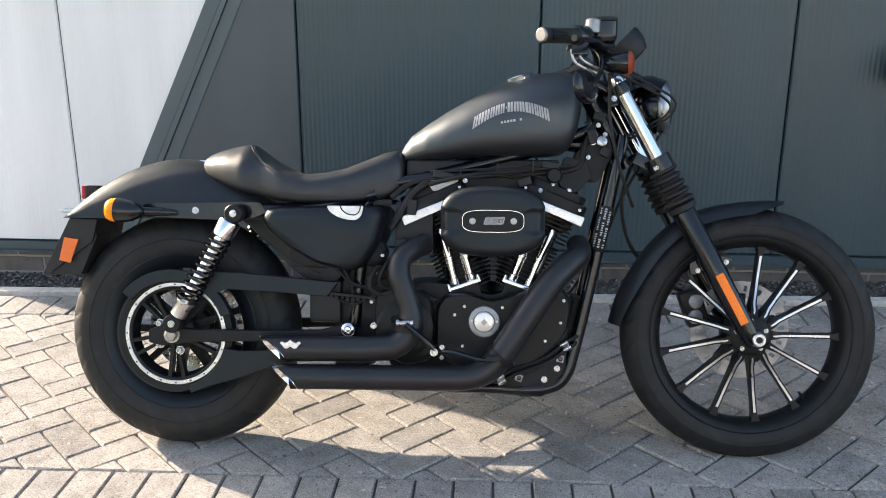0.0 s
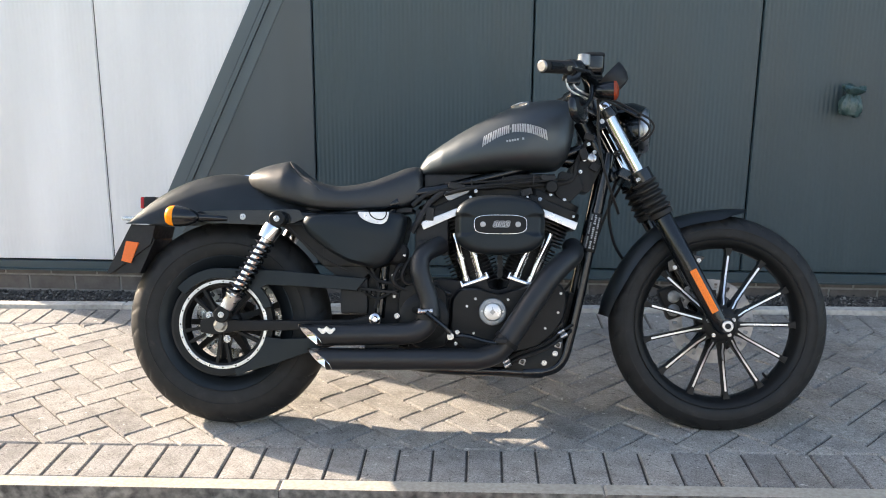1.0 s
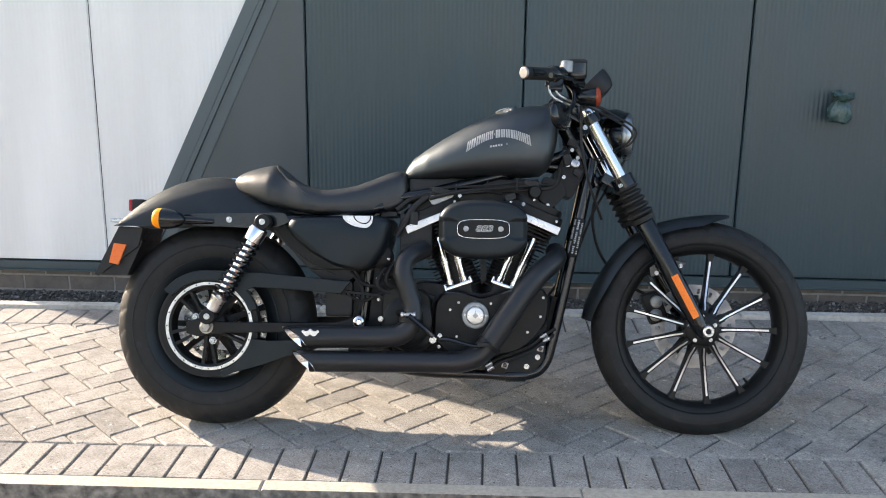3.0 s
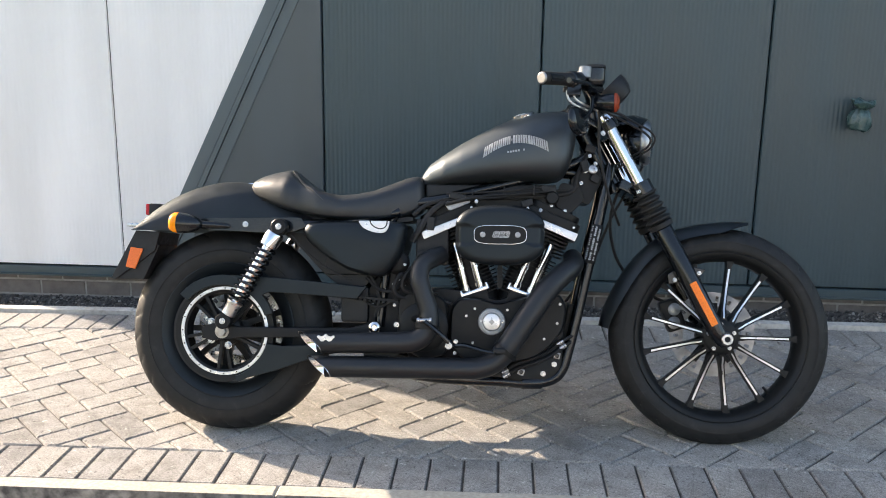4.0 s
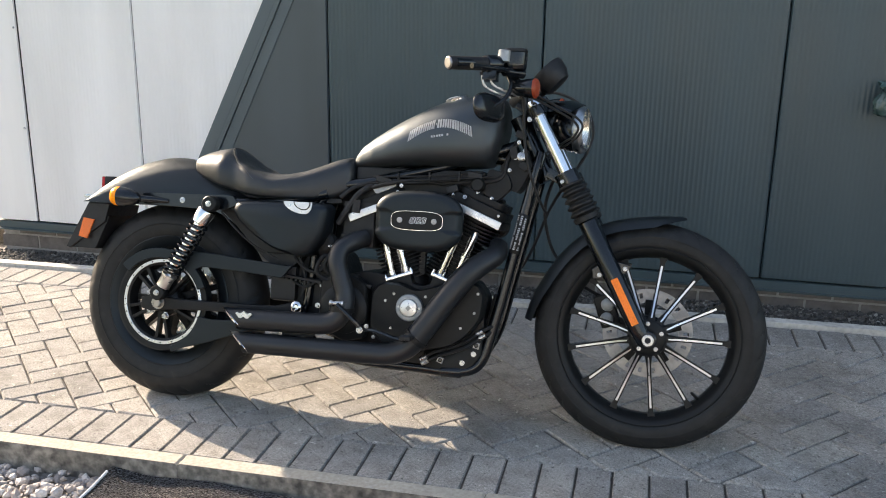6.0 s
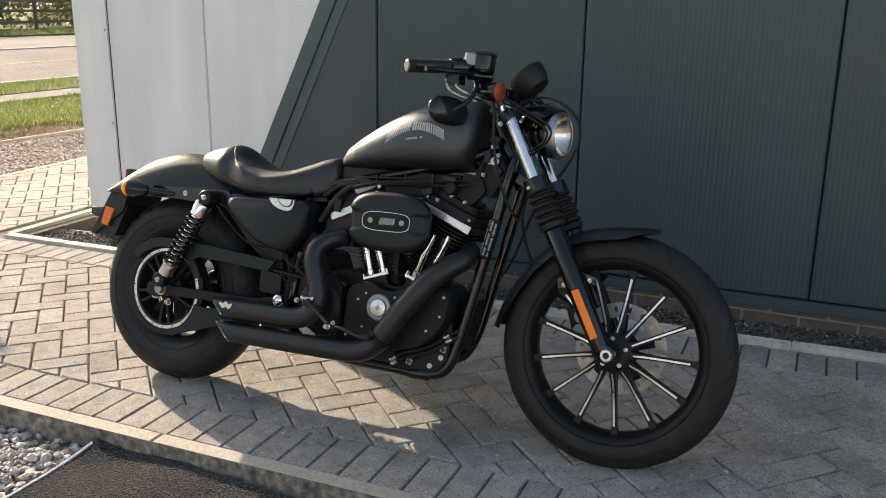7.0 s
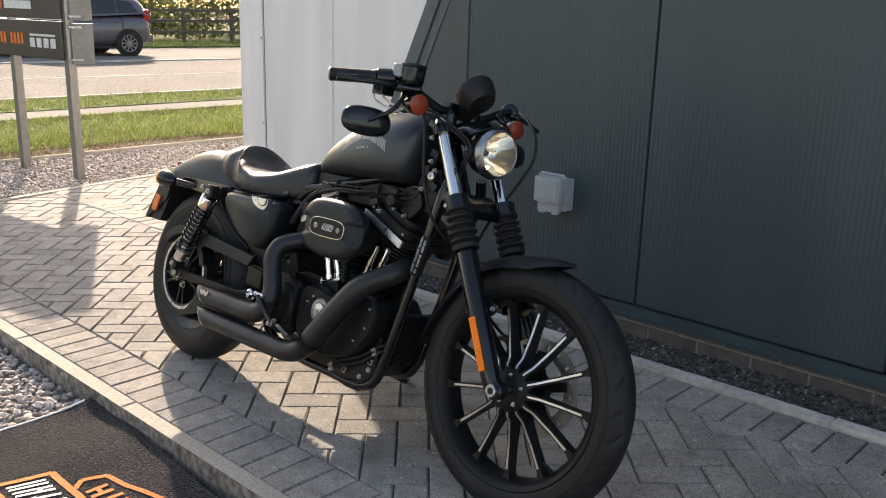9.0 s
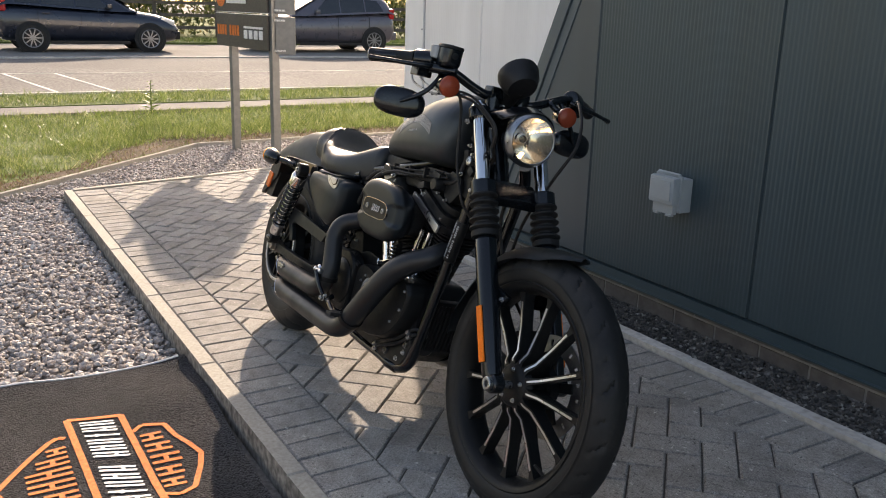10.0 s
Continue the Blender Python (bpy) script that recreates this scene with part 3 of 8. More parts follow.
# base flashing and brick plinth
bf = bmesh.new()
box_into(bf, (CORNER + WEST_END) / 2, WY + 0.002, PB - 0.028, WEST_END - CORNER, 0.030, 0.040)
box_into(bf, (CORNER + WEST_END) / 2, WY - 0.010, PB - 0.048, WEST_END - CORNER, 0.045, 0.006)
tagged(part("base_flashing", bf, M_dark_panel), "dark grey drip flashing along the foot of the panels", "flashing", kind="structure")
pl = box_bm((CORNER + WEST_END) / 2, WY + 0.049, -0.03, WEST_END - CORNER, 0.064, 0.26)
plinth = tagged(part("plinth", pl, M_mortar), "low brick plinth under the cladding", "plinth", kind="structure")
bx = CORNER - 0.011
while bx < 7.5:
    w = 0.213
    for row in range(4):
        x = bx + (0.11 if row % 2 else 0)
        z0 = -0.168 + row * 0.075
        part("brick", box_bm(x + w / 2, WY + 0.023, z0 + 0.032, w, 0.02, 0.064), M_brick, plinth)
    bx += w + 0.011

# soffit-high neighbour side: nothing else closes the place; open car park behind the camera
sheet("car_park", span(-0.5, 24, 3), span(-40, -7.0, 4), -0.095, M_asphalt, "open asphalt car park", skirt=0.05)


# ---- gravel as loose stones ----
ICO = bmesh.new()
bmesh.ops.create_icosphere(ICO, subdivisions=1, radius=1.0)
ICO_V = np.array([v.co[:] for v in ICO.verts])
ICO_F = np.array([[v.index for v in f.verts] for f in ICO.faces])
ICO.free()


def stones(name, n, region, size, dz, material, label, seed):
    rng = np.random.default_rng(seed)
    pts = region(rng, n)
    k = len(pts)
    s = rng.uniform(size[0], size[1], (k, 1, 1)) * np.stack([rng.uniform(0.7, 1.25, k), rng.uniform(0.7, 1.1, k), rng.uniform(0.45, 0.8, k)], -1)[:, None, :]
    v = ICO_V[None] * (1 + rng.uniform(-0.22, 0.22, (k, len(ICO_V), 1))) * s
    a, b = rng.uniform(0, 6.283, k), rng.normal(0, 0.35, k)
    ca, sa, cb, sb = np.cos(a), np.sin(a), np.cos(b), np.sin(b)
    x = v[..., 0] * cb[:, None] - v[..., 2] * sb[:, None]
    z = v[..., 0] * sb[:, None] + v[..., 2] * cb[:, None]
    y = v[..., 1]
    X, Y = x * ca[:, None] - y * sa[:, None], x * sa[:, None] + y * ca[:, None]
    base = np.array([gz(px, py) for px, py in pts]) + dz + rng.uniform(-0.008, 0.012, k)
    out = np.stack([X + pts[:, :1], Y + pts[:, 1:2], z + base[:, None]], -1).reshape(-1, 3)
    f = (ICO_F[None] + (np.arange(k) * len(ICO_V))[:, None, None]).reshape(-1, 3)
    me = bpy.data.meshes.new(name)
    me.vertices.add(len(out))
    me.vertices.foreach_set("co", out.ravel())
    me.loops.add(f.size)
    me.loops.foreach_set("vertex_index", f.ravel().astype(np.int32))
    me.polygons.add(len(f))
    me.polygons.foreach_set("loop_start", (np.arange(len(f)) * 3).astype(np.int32))
    me.update()
    me.validate()
    me.polygons.foreach_set("use_smooth", [False] * len(f))
    me.materials.append(material)
    return tagged(new(name, me), label, "gravel", kind="stuff")


def front_region(rng, n):
    p = np.stack([rng.uniform(-4.2, 1.6, n), rng.uniform(-3.1, -0.515, n)], -1)
    keep = (p[:, 0] * 0.72 + p[:, 1] * 0.70 > -3.0) & ~((p[:, 0] > 0.02) & (p[:, 1] > -1.75))
    return p[keep & ((p[:, 1] > -2.3) | (p[:, 0] < -0.5))]


def end_region(rng, n):
    p = np.stack([rng.uniform(-5.2, -3.3, n), rng.uniform(-0.9, 4.5, n)], -1)
    edge = np.array([x_end(y) - 0.06 for y in p[:, 1]])
    return p[(p[:, 0] < edge) & (p[:, 0] * 0.72 + p[:, 1] * 0.70 > -3.05)]


def strip_region(rng, n):
    return np.stack([rng.uniform(-2.05, 5.5, n), rng.uniform(1.08, 1.37, n)], -1)


stones("gravel", 44000, front_region, (0.0075, 0.0185), -0.075, M_pebble, "loose pale grey and pinkish gravel stones", 5)
stones("gravel", 22000, end_region, (0.007, 0.0165), -0.052, M_pebble, "loose grey gravel between paving and lawn", 6)
stones("gravel", 24000, strip_region, (0.0045, 0.0095), -0.037, M_pebble_dark, "dark fine gravel along the foot of the wall", 7)
fill = bmesh.new()
slab_into(fill, [(-5.2, 0.9), (-3.2, -0.9), (-3.3, -0.45), (-3.62, 1.5), (-3.8, 5.5), (-5.05, 5.5)], -0.099, -0.064, 0, gz)
tagged(part("gravel_bed", fill, M_soil), "gravel bed beside the paving", "gravel bed", kind="structure")
fill = bmesh.new()
slab_into(fill, [(-4.2, 0.0), (-1.2, -3.1), (2.6, -3.1), (2.6, -0.505), (-3.28, -0.505)], -0.099, -0.082, 0, gz)
tagged(part("gravel_bed", fill, M_soil), "gravel bed in front of the paving", "gravel bed", kind="structure")
fill = bmesh.new()
slab_into(fill, [(-2.07, 1.072), (7.0, 1.072), (7.0, 1.42), (-2.07, 1.42)], -0.099, -0.04, 0, gz)
tagged(part("gravel_bed", fill, M_soil), "dark gravel bed along the wall", "gravel bed", kind="structure")


# ---- grass ----
def blade_material(name, stops):
    m, t, b = nodes_of(name)
    g = t.nodes.new("ShaderNodeNewGeometry")
    t.links.new(ramp(t, g.outputs["Random Per Island"], stops).outputs[0], b.inputs["Base Color"])
    b.inputs["Roughness"].default_value = 0.42
    b.inputs["Subsurface Weight"].default_value = 0.0
    tr_ = t.nodes.new("ShaderNodeBsdfTranslucent")
    t.links.new(ramp(t, g.outputs["Random Per Island"], stops).outputs[0], tr_.inputs[0])
    ms = t.nodes.new("ShaderNodeMixShader")
    ms.inputs[0].default_value = 0.38
    out = t.nodes["Material Output"]
    t.links.new(b.outputs[0], ms.inputs[1])
    t.links.new(tr_.outputs[0], ms.inputs[2])
    t.links.new(ms.outputs[0], out.inputs[0])
    return m


M_blade = blade_material("grass_blade", [(0.0, (0.080, 0.120, 0.026)), (0.5, (0.175, 0.240, 0.055)), (0.85, (0.29, 0.33, 0.10)), (1.0, (0.56, 0.53, 0.30))])
M_straw = blade_material("scorched_grass_blade", [(0.0, (0.075, 0.052, 0.028)), (0.6, (0.17, 0.12, 0.065)), (0.78, (0.26, 0.19, 0.10)), (0.8, (0.10, 0.14, 0.035)), (1.0, (0.16, 0.20, 0.05))])
M_leaf = blade_material("hedge_leaf", [(0.0, (0.06, 0.08, 0.025)), (0.5, (0.11, 0.13, 0.045)), (0.9, (0.18, 0.18, 0.07)), (1.0, (0.28, 0.22, 0.09))])


def tri_cloud(name, verts, material, label, category):
    me = bpy.data.meshes.new(name)
    k = len(verts)
    me.vertices.add(k * 3)
    me.vertices.foreach_set("co", verts.reshape(-1))
    me.loops.add(k * 3)
    me.loops.foreach_set("vertex_index", np.arange(k * 3, dtype=np.int32))
    me.polygons.add(k)
    me.polygons.foreach_set("loop_start", np.arange(k, dtype=np.int32) * 3)
    me.update()
    me.materials.append(material)
    return tagged(new(name, me), label, category, kind="stuff")


def blades(name, pts, height, width, dz, material, label, seed):
    rng = np.random.default_rng(seed)
    k = len(pts)
    a = rng.uniform(0, 6.283, k)
    clump = np.array([noise.noise((x * 3.1, y * 3.1, seed)) + 0.6 * noise.noise((x * 9.0, y * 9.0, seed)) for x, y in pts])
    h = height * rng.uniform(0.45, 1.25, k) * (1.0 + 0.75 * clump)
    lean = rng.uniform(0.1, 1.5, k) * h
    la = rng.uniform(0, 6.283, k)
    z = np.array([gz(x, y) for x, y in pts]) + dz
    dx, dy = np.cos(a) * width / 2, np.sin(a) * width / 2
    v = np.stack([np.stack([pts[:, 0] - dx, pts[:, 1] - dy, z], -1), np.stack([pts[:, 0] + dx, pts[:, 1] + dy, z], -1),
                  np.stack([pts[:, 0] + np.cos(la) * lean, pts[:, 1] + np.sin(la) * lean, z + h], -1)], 1)
    return tri_cloud(name, v, material, label, "grass")


rng_ = np.random.default_rng(11)


def lawn_edge(p):
    """Distance of points inside the lawn from its gravel edge."""
    d1 = -5.22 + 0.03 * (p[:, 1] - 0.95) - p[:, 0]
    d2 = -(p[:, 0] * 0.714 + p[:, 1] * 0.700 + 3.06)
    return np.where(p[:, 1] > 0.95, d1, np.minimum(d2, 9))


p_ = np.stack([rng_.uniform(-7.75, -1.0, 150000), rng_.uniform(-4.0, 8.5, 150000)], -1)
e_ = lawn_edge(p_)
tuft = np.array([noise.noise((x * 1.3, y * 1.3, 0.0)) for x, y in p_])
brown_ = e_ < 0.50 + 0.55 * tuft
ok_ = (e_ > 0.02) & (p_[:, 0] < -1.0)
blades("grass", p_[ok_ & ~brown_], 0.055, 0.0075, -0.026, M_blade, "mown green grass with back-lit tips", 1)
blades("scorched_grass", p_[ok_ & brown_], 0.035, 0.009, -0.026, M_straw, "brown scorched grass along the lawn's edge", 2)
far_in = ok_ & (e_ > 0.30 + 0.45 * tuft) & (e_ < 1.1 + 0.5 * tuft) & (tuft > -0.35)
blades("grass", p_[far_in][:26000], 0.085, 0.0085, -0.026, M_blade, "taller tufts of grass hanging over the soil at the lawn's edge", 8)
q_ = np.stack([rng_.uniform(-9.55, -8.42, 16000), rng_.uniform(-4.0, 12, 16000)], -1)
blades("verge_grass", q_, 0.07, 0.010, 0.0, M_blade, "short grass of the roadside verge", 3)
q_ = np.stack([rng_.uniform(-24.0, -21.85, 22000), rng_.uniform(-6.0, 26, 22000)], -1)
blades("far_grass", q_, 0.10, 0.02, 0.04, M_blade, "rough sunlit grass behind the parked cars", 4)


# ---- added wall, unseen behind the camera: bounces sunlight onto cladding, bike and paving ----
tagged(part("added_bounce_wall", box_bm(10.5, -10.2, 1.6, 27.0, 0.4, 3.6), M_bounce_panel), "added unseen pale blue-grey wall that bounces light into the shade", "wall", kind="structure")


# ---- wall fittings ----
def socket_box():
    """Weatherproof grey socket box with a hinged lid, two clips and a lower skirt."""
    root = new("socket_box")
    tagged(root, "pale grey weatherproof socket box on the dark wall", "socket box")
    x0, z0 = 0.615, 0.548
    part("back_box", box_bm(x0, WY - 0.030, z0 - 0.004, 0.138, 0.062, 0.138), M_socket, root, bevel=0.006)
    part("conduit_rim", box_bm(x0, WY - 0.062, z0 + 0.006, 0.148, 0.008, 0.146), M_socket, root, bevel=0.004)
    lid = part("lid", box_bm(x0 - 0.002, WY - 0.082, z0 + 0.016, 0.139, 0.040, 0.112), M_socket, root, bevel=0.012)
    part("lid_panel", box_bm(x0 - 0.002, WY - 0.1035, z0 + 0.018, 0.110, 0.006, 0.082), M_socket, lid, bevel=0.003)
    part("skirt", box_bm(x0 - 0.004, WY - 0.070, z0 - 0.060, 0.114, 0.024, 0.042), M_socket, root, bevel=0.004)
    for dx in (-0.035, 0.035):
        part("clip", box_bm(x0 + dx, WY - 0.080, z0 - 0.083, 0.030, 0.020, 0.008), M_socket, root, bevel=0.002)
    part("hinge", tube([(x0 - 0.06, WY - 0.064, z0 + 0.082), (x0 + 0.06, WY - 0.064, z0 + 0.082)], 0.006, 8), M_socket, root)


socket_box()


def wrapped_tap():
    """An outside tap bound in a green glossy sleeve that hangs to a point."""
    root = new("wrapped_tap")
    tagged(root, "outside tap wrapped in a glossy grey-green bag", "tap cover")
    cx, cz = 2.405, 0.925
    base = Vector((cx, WY - 0.062, cz))
    bm = lathe([(-0.066, 0.010), (-0.064, 0.030), (-0.056, 0.041), (-0.036, 0.046), (-0.012, 0.045), (0.008, 0.039), (0.022, 0.028), (0.030, 0.022)], base, (0.06, -0.05, 1), 48)
    for v in bm.verts:
        d = v.co - base
        a = math.atan2(d.y, d.x)
        up = (d.z + 0.066) / 0.1
        square = 1 + 0.16 * (1 - min(1, up)) * math.cos(2 * a)
        v.co.x = base.x + d.x * square
        v.co += Vector((math.cos(a), math.sin(a), 0)) * (0.0035 * math.sin(3 * a + 9 * up) + 0.0045 * up * math.sin(9 * a + 1.0))
        v.co.z -= 0.008 * (1 - min(1, up)) * (1 if d.x > 0.01 else 0.2)
    part("bag", bm, M_green, root, sharp=40)
    bm = lathe([(0.027, 0.023), (0.034, 0.032), (0.044, 0.044), (0.056, 0.050), (0.060, 0.046), (0.056, 0.025), (0.050, 0.006)], base + Vector((0.003, 0, 0)), (0.06, -0.12, 1), 48)
    for v in bm.verts:
        d = v.co - base
        a = math.atan2(d.y, d.x)
        up = max(0.0, (d.z - 0.026) / 0.034)
        v.co += Vector((math.cos(a), math.sin(a), 0)) * up * (0.0060 * math.sin(5 * a + 0.6) + 0.0045 * math.sin(11 * a))
        v.co.z += 0.008 * up * math.sin(4 * a + 2.0)
    part("bag_neck", bm, M_green, root, sharp=40)
    part("tie", lathe([(0.0265, 0.0245), (0.029, 0.0275), (0.032, 0.0245)], (cx, WY - 0.062, cz), (0.1, -0.05, 1), 22, closed=True), M_plastic, root)
    part("pipe_stub", lathe([(0, 0.014), (0.05, 0.014)], (cx, WY - 0.05, cz + 0.03), (0, 1, 0), 14), M_steel, root)


wrapped_tap()


# ---- rug on the gravel ----
def rug():
    root = new("rug")
    tagged(root, "charcoal pile rug with an orange shield emblem, lying on gravel", "rug")
    nx, ny = 60, 50
    x0, x1, y0, y1 = 0.075, 1.85, -1.72, -0.508

    def top(u, v):
        x = x0 + (x1 - x0) * u + 0.012 * math.sin(v * 5.0) - 0.09 * (1 - v) * (1 - u)
        y = y0 + (y1 - y0) * v + 0.008 * math.sin(u * 9) - 0.055 * u * v
        edge = max(0.0, 1 - (1 - v) / 0.07)
        corner = max(0.0, 1 - math.hypot(u / 0.10, (1 - v) / 0.12))
        z = gz(x, y) - 0.056 + 0.012 * edge + 0.006 * corner + 0.010 * noise.noise((x * 4, y * 4, 1.0)) + 0.022 * math.exp(-((x - 0.42) / 0.20) ** 2 - ((y + 0.66) / 0.13) ** 2) + 0.012 * max(0, 1 - u / 0.05) * (0.5 + 0.5 * math.sin(v * 14))
        return Vector((x, y, z))
    bm = bmesh.new()
    g = [[bm.verts.new(top(i / nx, j / ny)) for j in range(ny + 1)] for i in range(nx + 1)]
    for i in range(nx):
        for j in range(ny):
            bm.faces.new((g[i][j], g[i + 1][j], g[i + 1][j + 1], g[i][j + 1]))
    bmesh.ops.solidify(bm, geom=bm.faces[:], thickness=0.010)
    part("rug_body", bm, M_rug, root, sharp=60)
    hem = [top(0.0, j / ny) for j in range(ny - 1, -1, -2)]
    part("hem", tube_into(bmesh.new(), hem, 0.0050, 6, 1), M_white_print, root, "white stitched hem")

    def flat(name, pts, mat):
        """A pile-coloured shape laid just over the rug, from points in x and y."""
        bm = bmesh.new()
        f = bm.faces.new([bm.verts.new((x, y, 0)) for x, y in pts])
        bmesh.ops.triangulate(bm, faces=[f])
        for _ in range(3):
            bmesh.ops.subdivide_edges(bm, edges=[e for e in bm.edges if e.calc_length() > 0.05], cuts=1)
        for v in bm.verts:
            x, y = v.co.x, v.co.y
            vv = (y - y0) / (y1 - y0)
            uu = (x - x0) / (x1 - x0)
            for _ in range(4):
                p = top(uu, vv)
                uu += (x - p.x) / (x1 - x0)
                vv += (y - p.y) / (y1 - y0)
            v.co.z = top(uu, vv).z + 0.0022
        r = bmesh.ops.extrude_face_region(bm, geom=bm.faces[:])
        for v in r["geom"]:
            if isinstance(v, bmesh.types.BMVert):
                v.co.z += 0.0008
        part(name, bm, mat, root, sharp=60)

    def bar(a, b, w, mat, name="emblem_line"):
        (ax_, ay_), (bx_, by_) = (a[0], a[1] - 0.018), (b[0], b[1] - 0.018)
        d = math.hypot(bx_ - ax_, by_ - ay_)
        px, py = -(by_ - ay_) / d * w / 2, (bx_ - ax_) / d * w / 2
        flat(name, [(ax_ + px, ay_ + py), (bx_ + px, by_ + py), (bx_ - px, by_ - py), (ax_ - px, ay_ - py)], mat)
    # banner: long frame across the shield, running along x
    A, B = (0.385, -0.945), (0.447, -0.790)
    ux_, uy_ = 0.985, 0.02
    Ln = 0.74
    C, D = (B[0] + ux_ * Ln, B[1] + uy_ * Ln), (A[0] + ux_ * Ln, A[1] + uy_ * Ln)
    for a, b in ((A, B), (B, C), (C, D), (D, A)):
        bar(a, b, 0.020, M_orange_print)
    for i in range(15):
        if i == 6:
            continue
        s = 0.045 + 0.0455 * i
        m0 = (A[0] + 0.20 * (B[0] - A[0]) + ux_ * s, A[1] + 0.20 * (B[1] - A[1]) + uy_ * s)
        m1 = (A[0] + 0.82 * (B[0] - A[0]) + ux_ * s, A[1] + 0.82 * (B[1] - A[1]) + uy_ * s)
        off = 0.010
        for k in ((-1, 1) if i % 4 != 2 else (0,)):
            bar((m0[0] + k * off, m0[1]), (m1[0] + k * off, m1[1]), 0.010, M_white_print, "banner_bar")
        if i % 3:
            f = 0.35 + 0.3 * (i % 2)
            cx_, cy_ = m0[0] * (1 - f) + m1[0] * f, m0[1] * (1 - f) + m1[1] * f
            bar((cx_ - off, cy_), (cx_ + off, cy_), 0.011, M_white_print, "banner_bar")
    # upper shield half, towards the kerb
    up_ = [(0.575, -0.778), (0.545, -0.745), (0.575, -0.683), (0.66, -0.668), (0.72, -0.645), (0.789, -0.624), (0.86, -0.645), (0.91, -0.665), (0.975, -0.690), (1.0, -0.735), (0.975, -0.775)]
    for a, b in zip(up_, up_[1:]):
        bar(a, b, 0.016, M_orange_print)
    for i in range(5):
        s = 0.615 + 0.071 * i
        dpt = 0.062 + 0.022 * (1 - abs(i - 2) / 2)
        bar((s, -0.765), (s + 0.004, -0.765 + dpt), 0.014, M_orange_print, "shield_bar")
        bar((s + 0.034, -0.765), (s + 0.038, -0.765 + dpt), 0.014, M_orange_print, "shield_bar")
        bar((s + 0.002, -0.765 + dpt * 0.5), (s + 0.036, -0.765 + dpt * 0.5), 0.014, M_orange_print, "shield_bar")
    # lower half
    lo_ = [(0.515, -0.965), (0.500, -0.985), (0.522, -1.012), (0.600, -1.070), (0.700, -1.135), (0.77, -1.175), (0.86, -1.145), (0.95, -1.085), (1.03, -1.01), (1.03, -0.965)]
    for a, b in zip(lo_, lo_[1:]):
        bar(a, b, 0.018, M_orange_print)
    for i in range(6):
        s = 0.572 + 0.068 * i
        dpt = 0.055 + 0.085 * (1 - abs(i - 2.5) / 2.5)
        bar((s, -0.972), (s + 0.006, -0.972 - dpt), 0.014, M_orange_print, "shield_bar")
        bar((s + 0.033, -0.972), (s + 0.039, -0.972 - dpt), 0.014, M_orange_print, "shield_bar")
        bar((s + 0.003, -0.972 - dpt * 0.5), (s + 0.036, -0.972 - dpt * 0.5), 0.014, M_orange_print, "shield_bar")


rug()


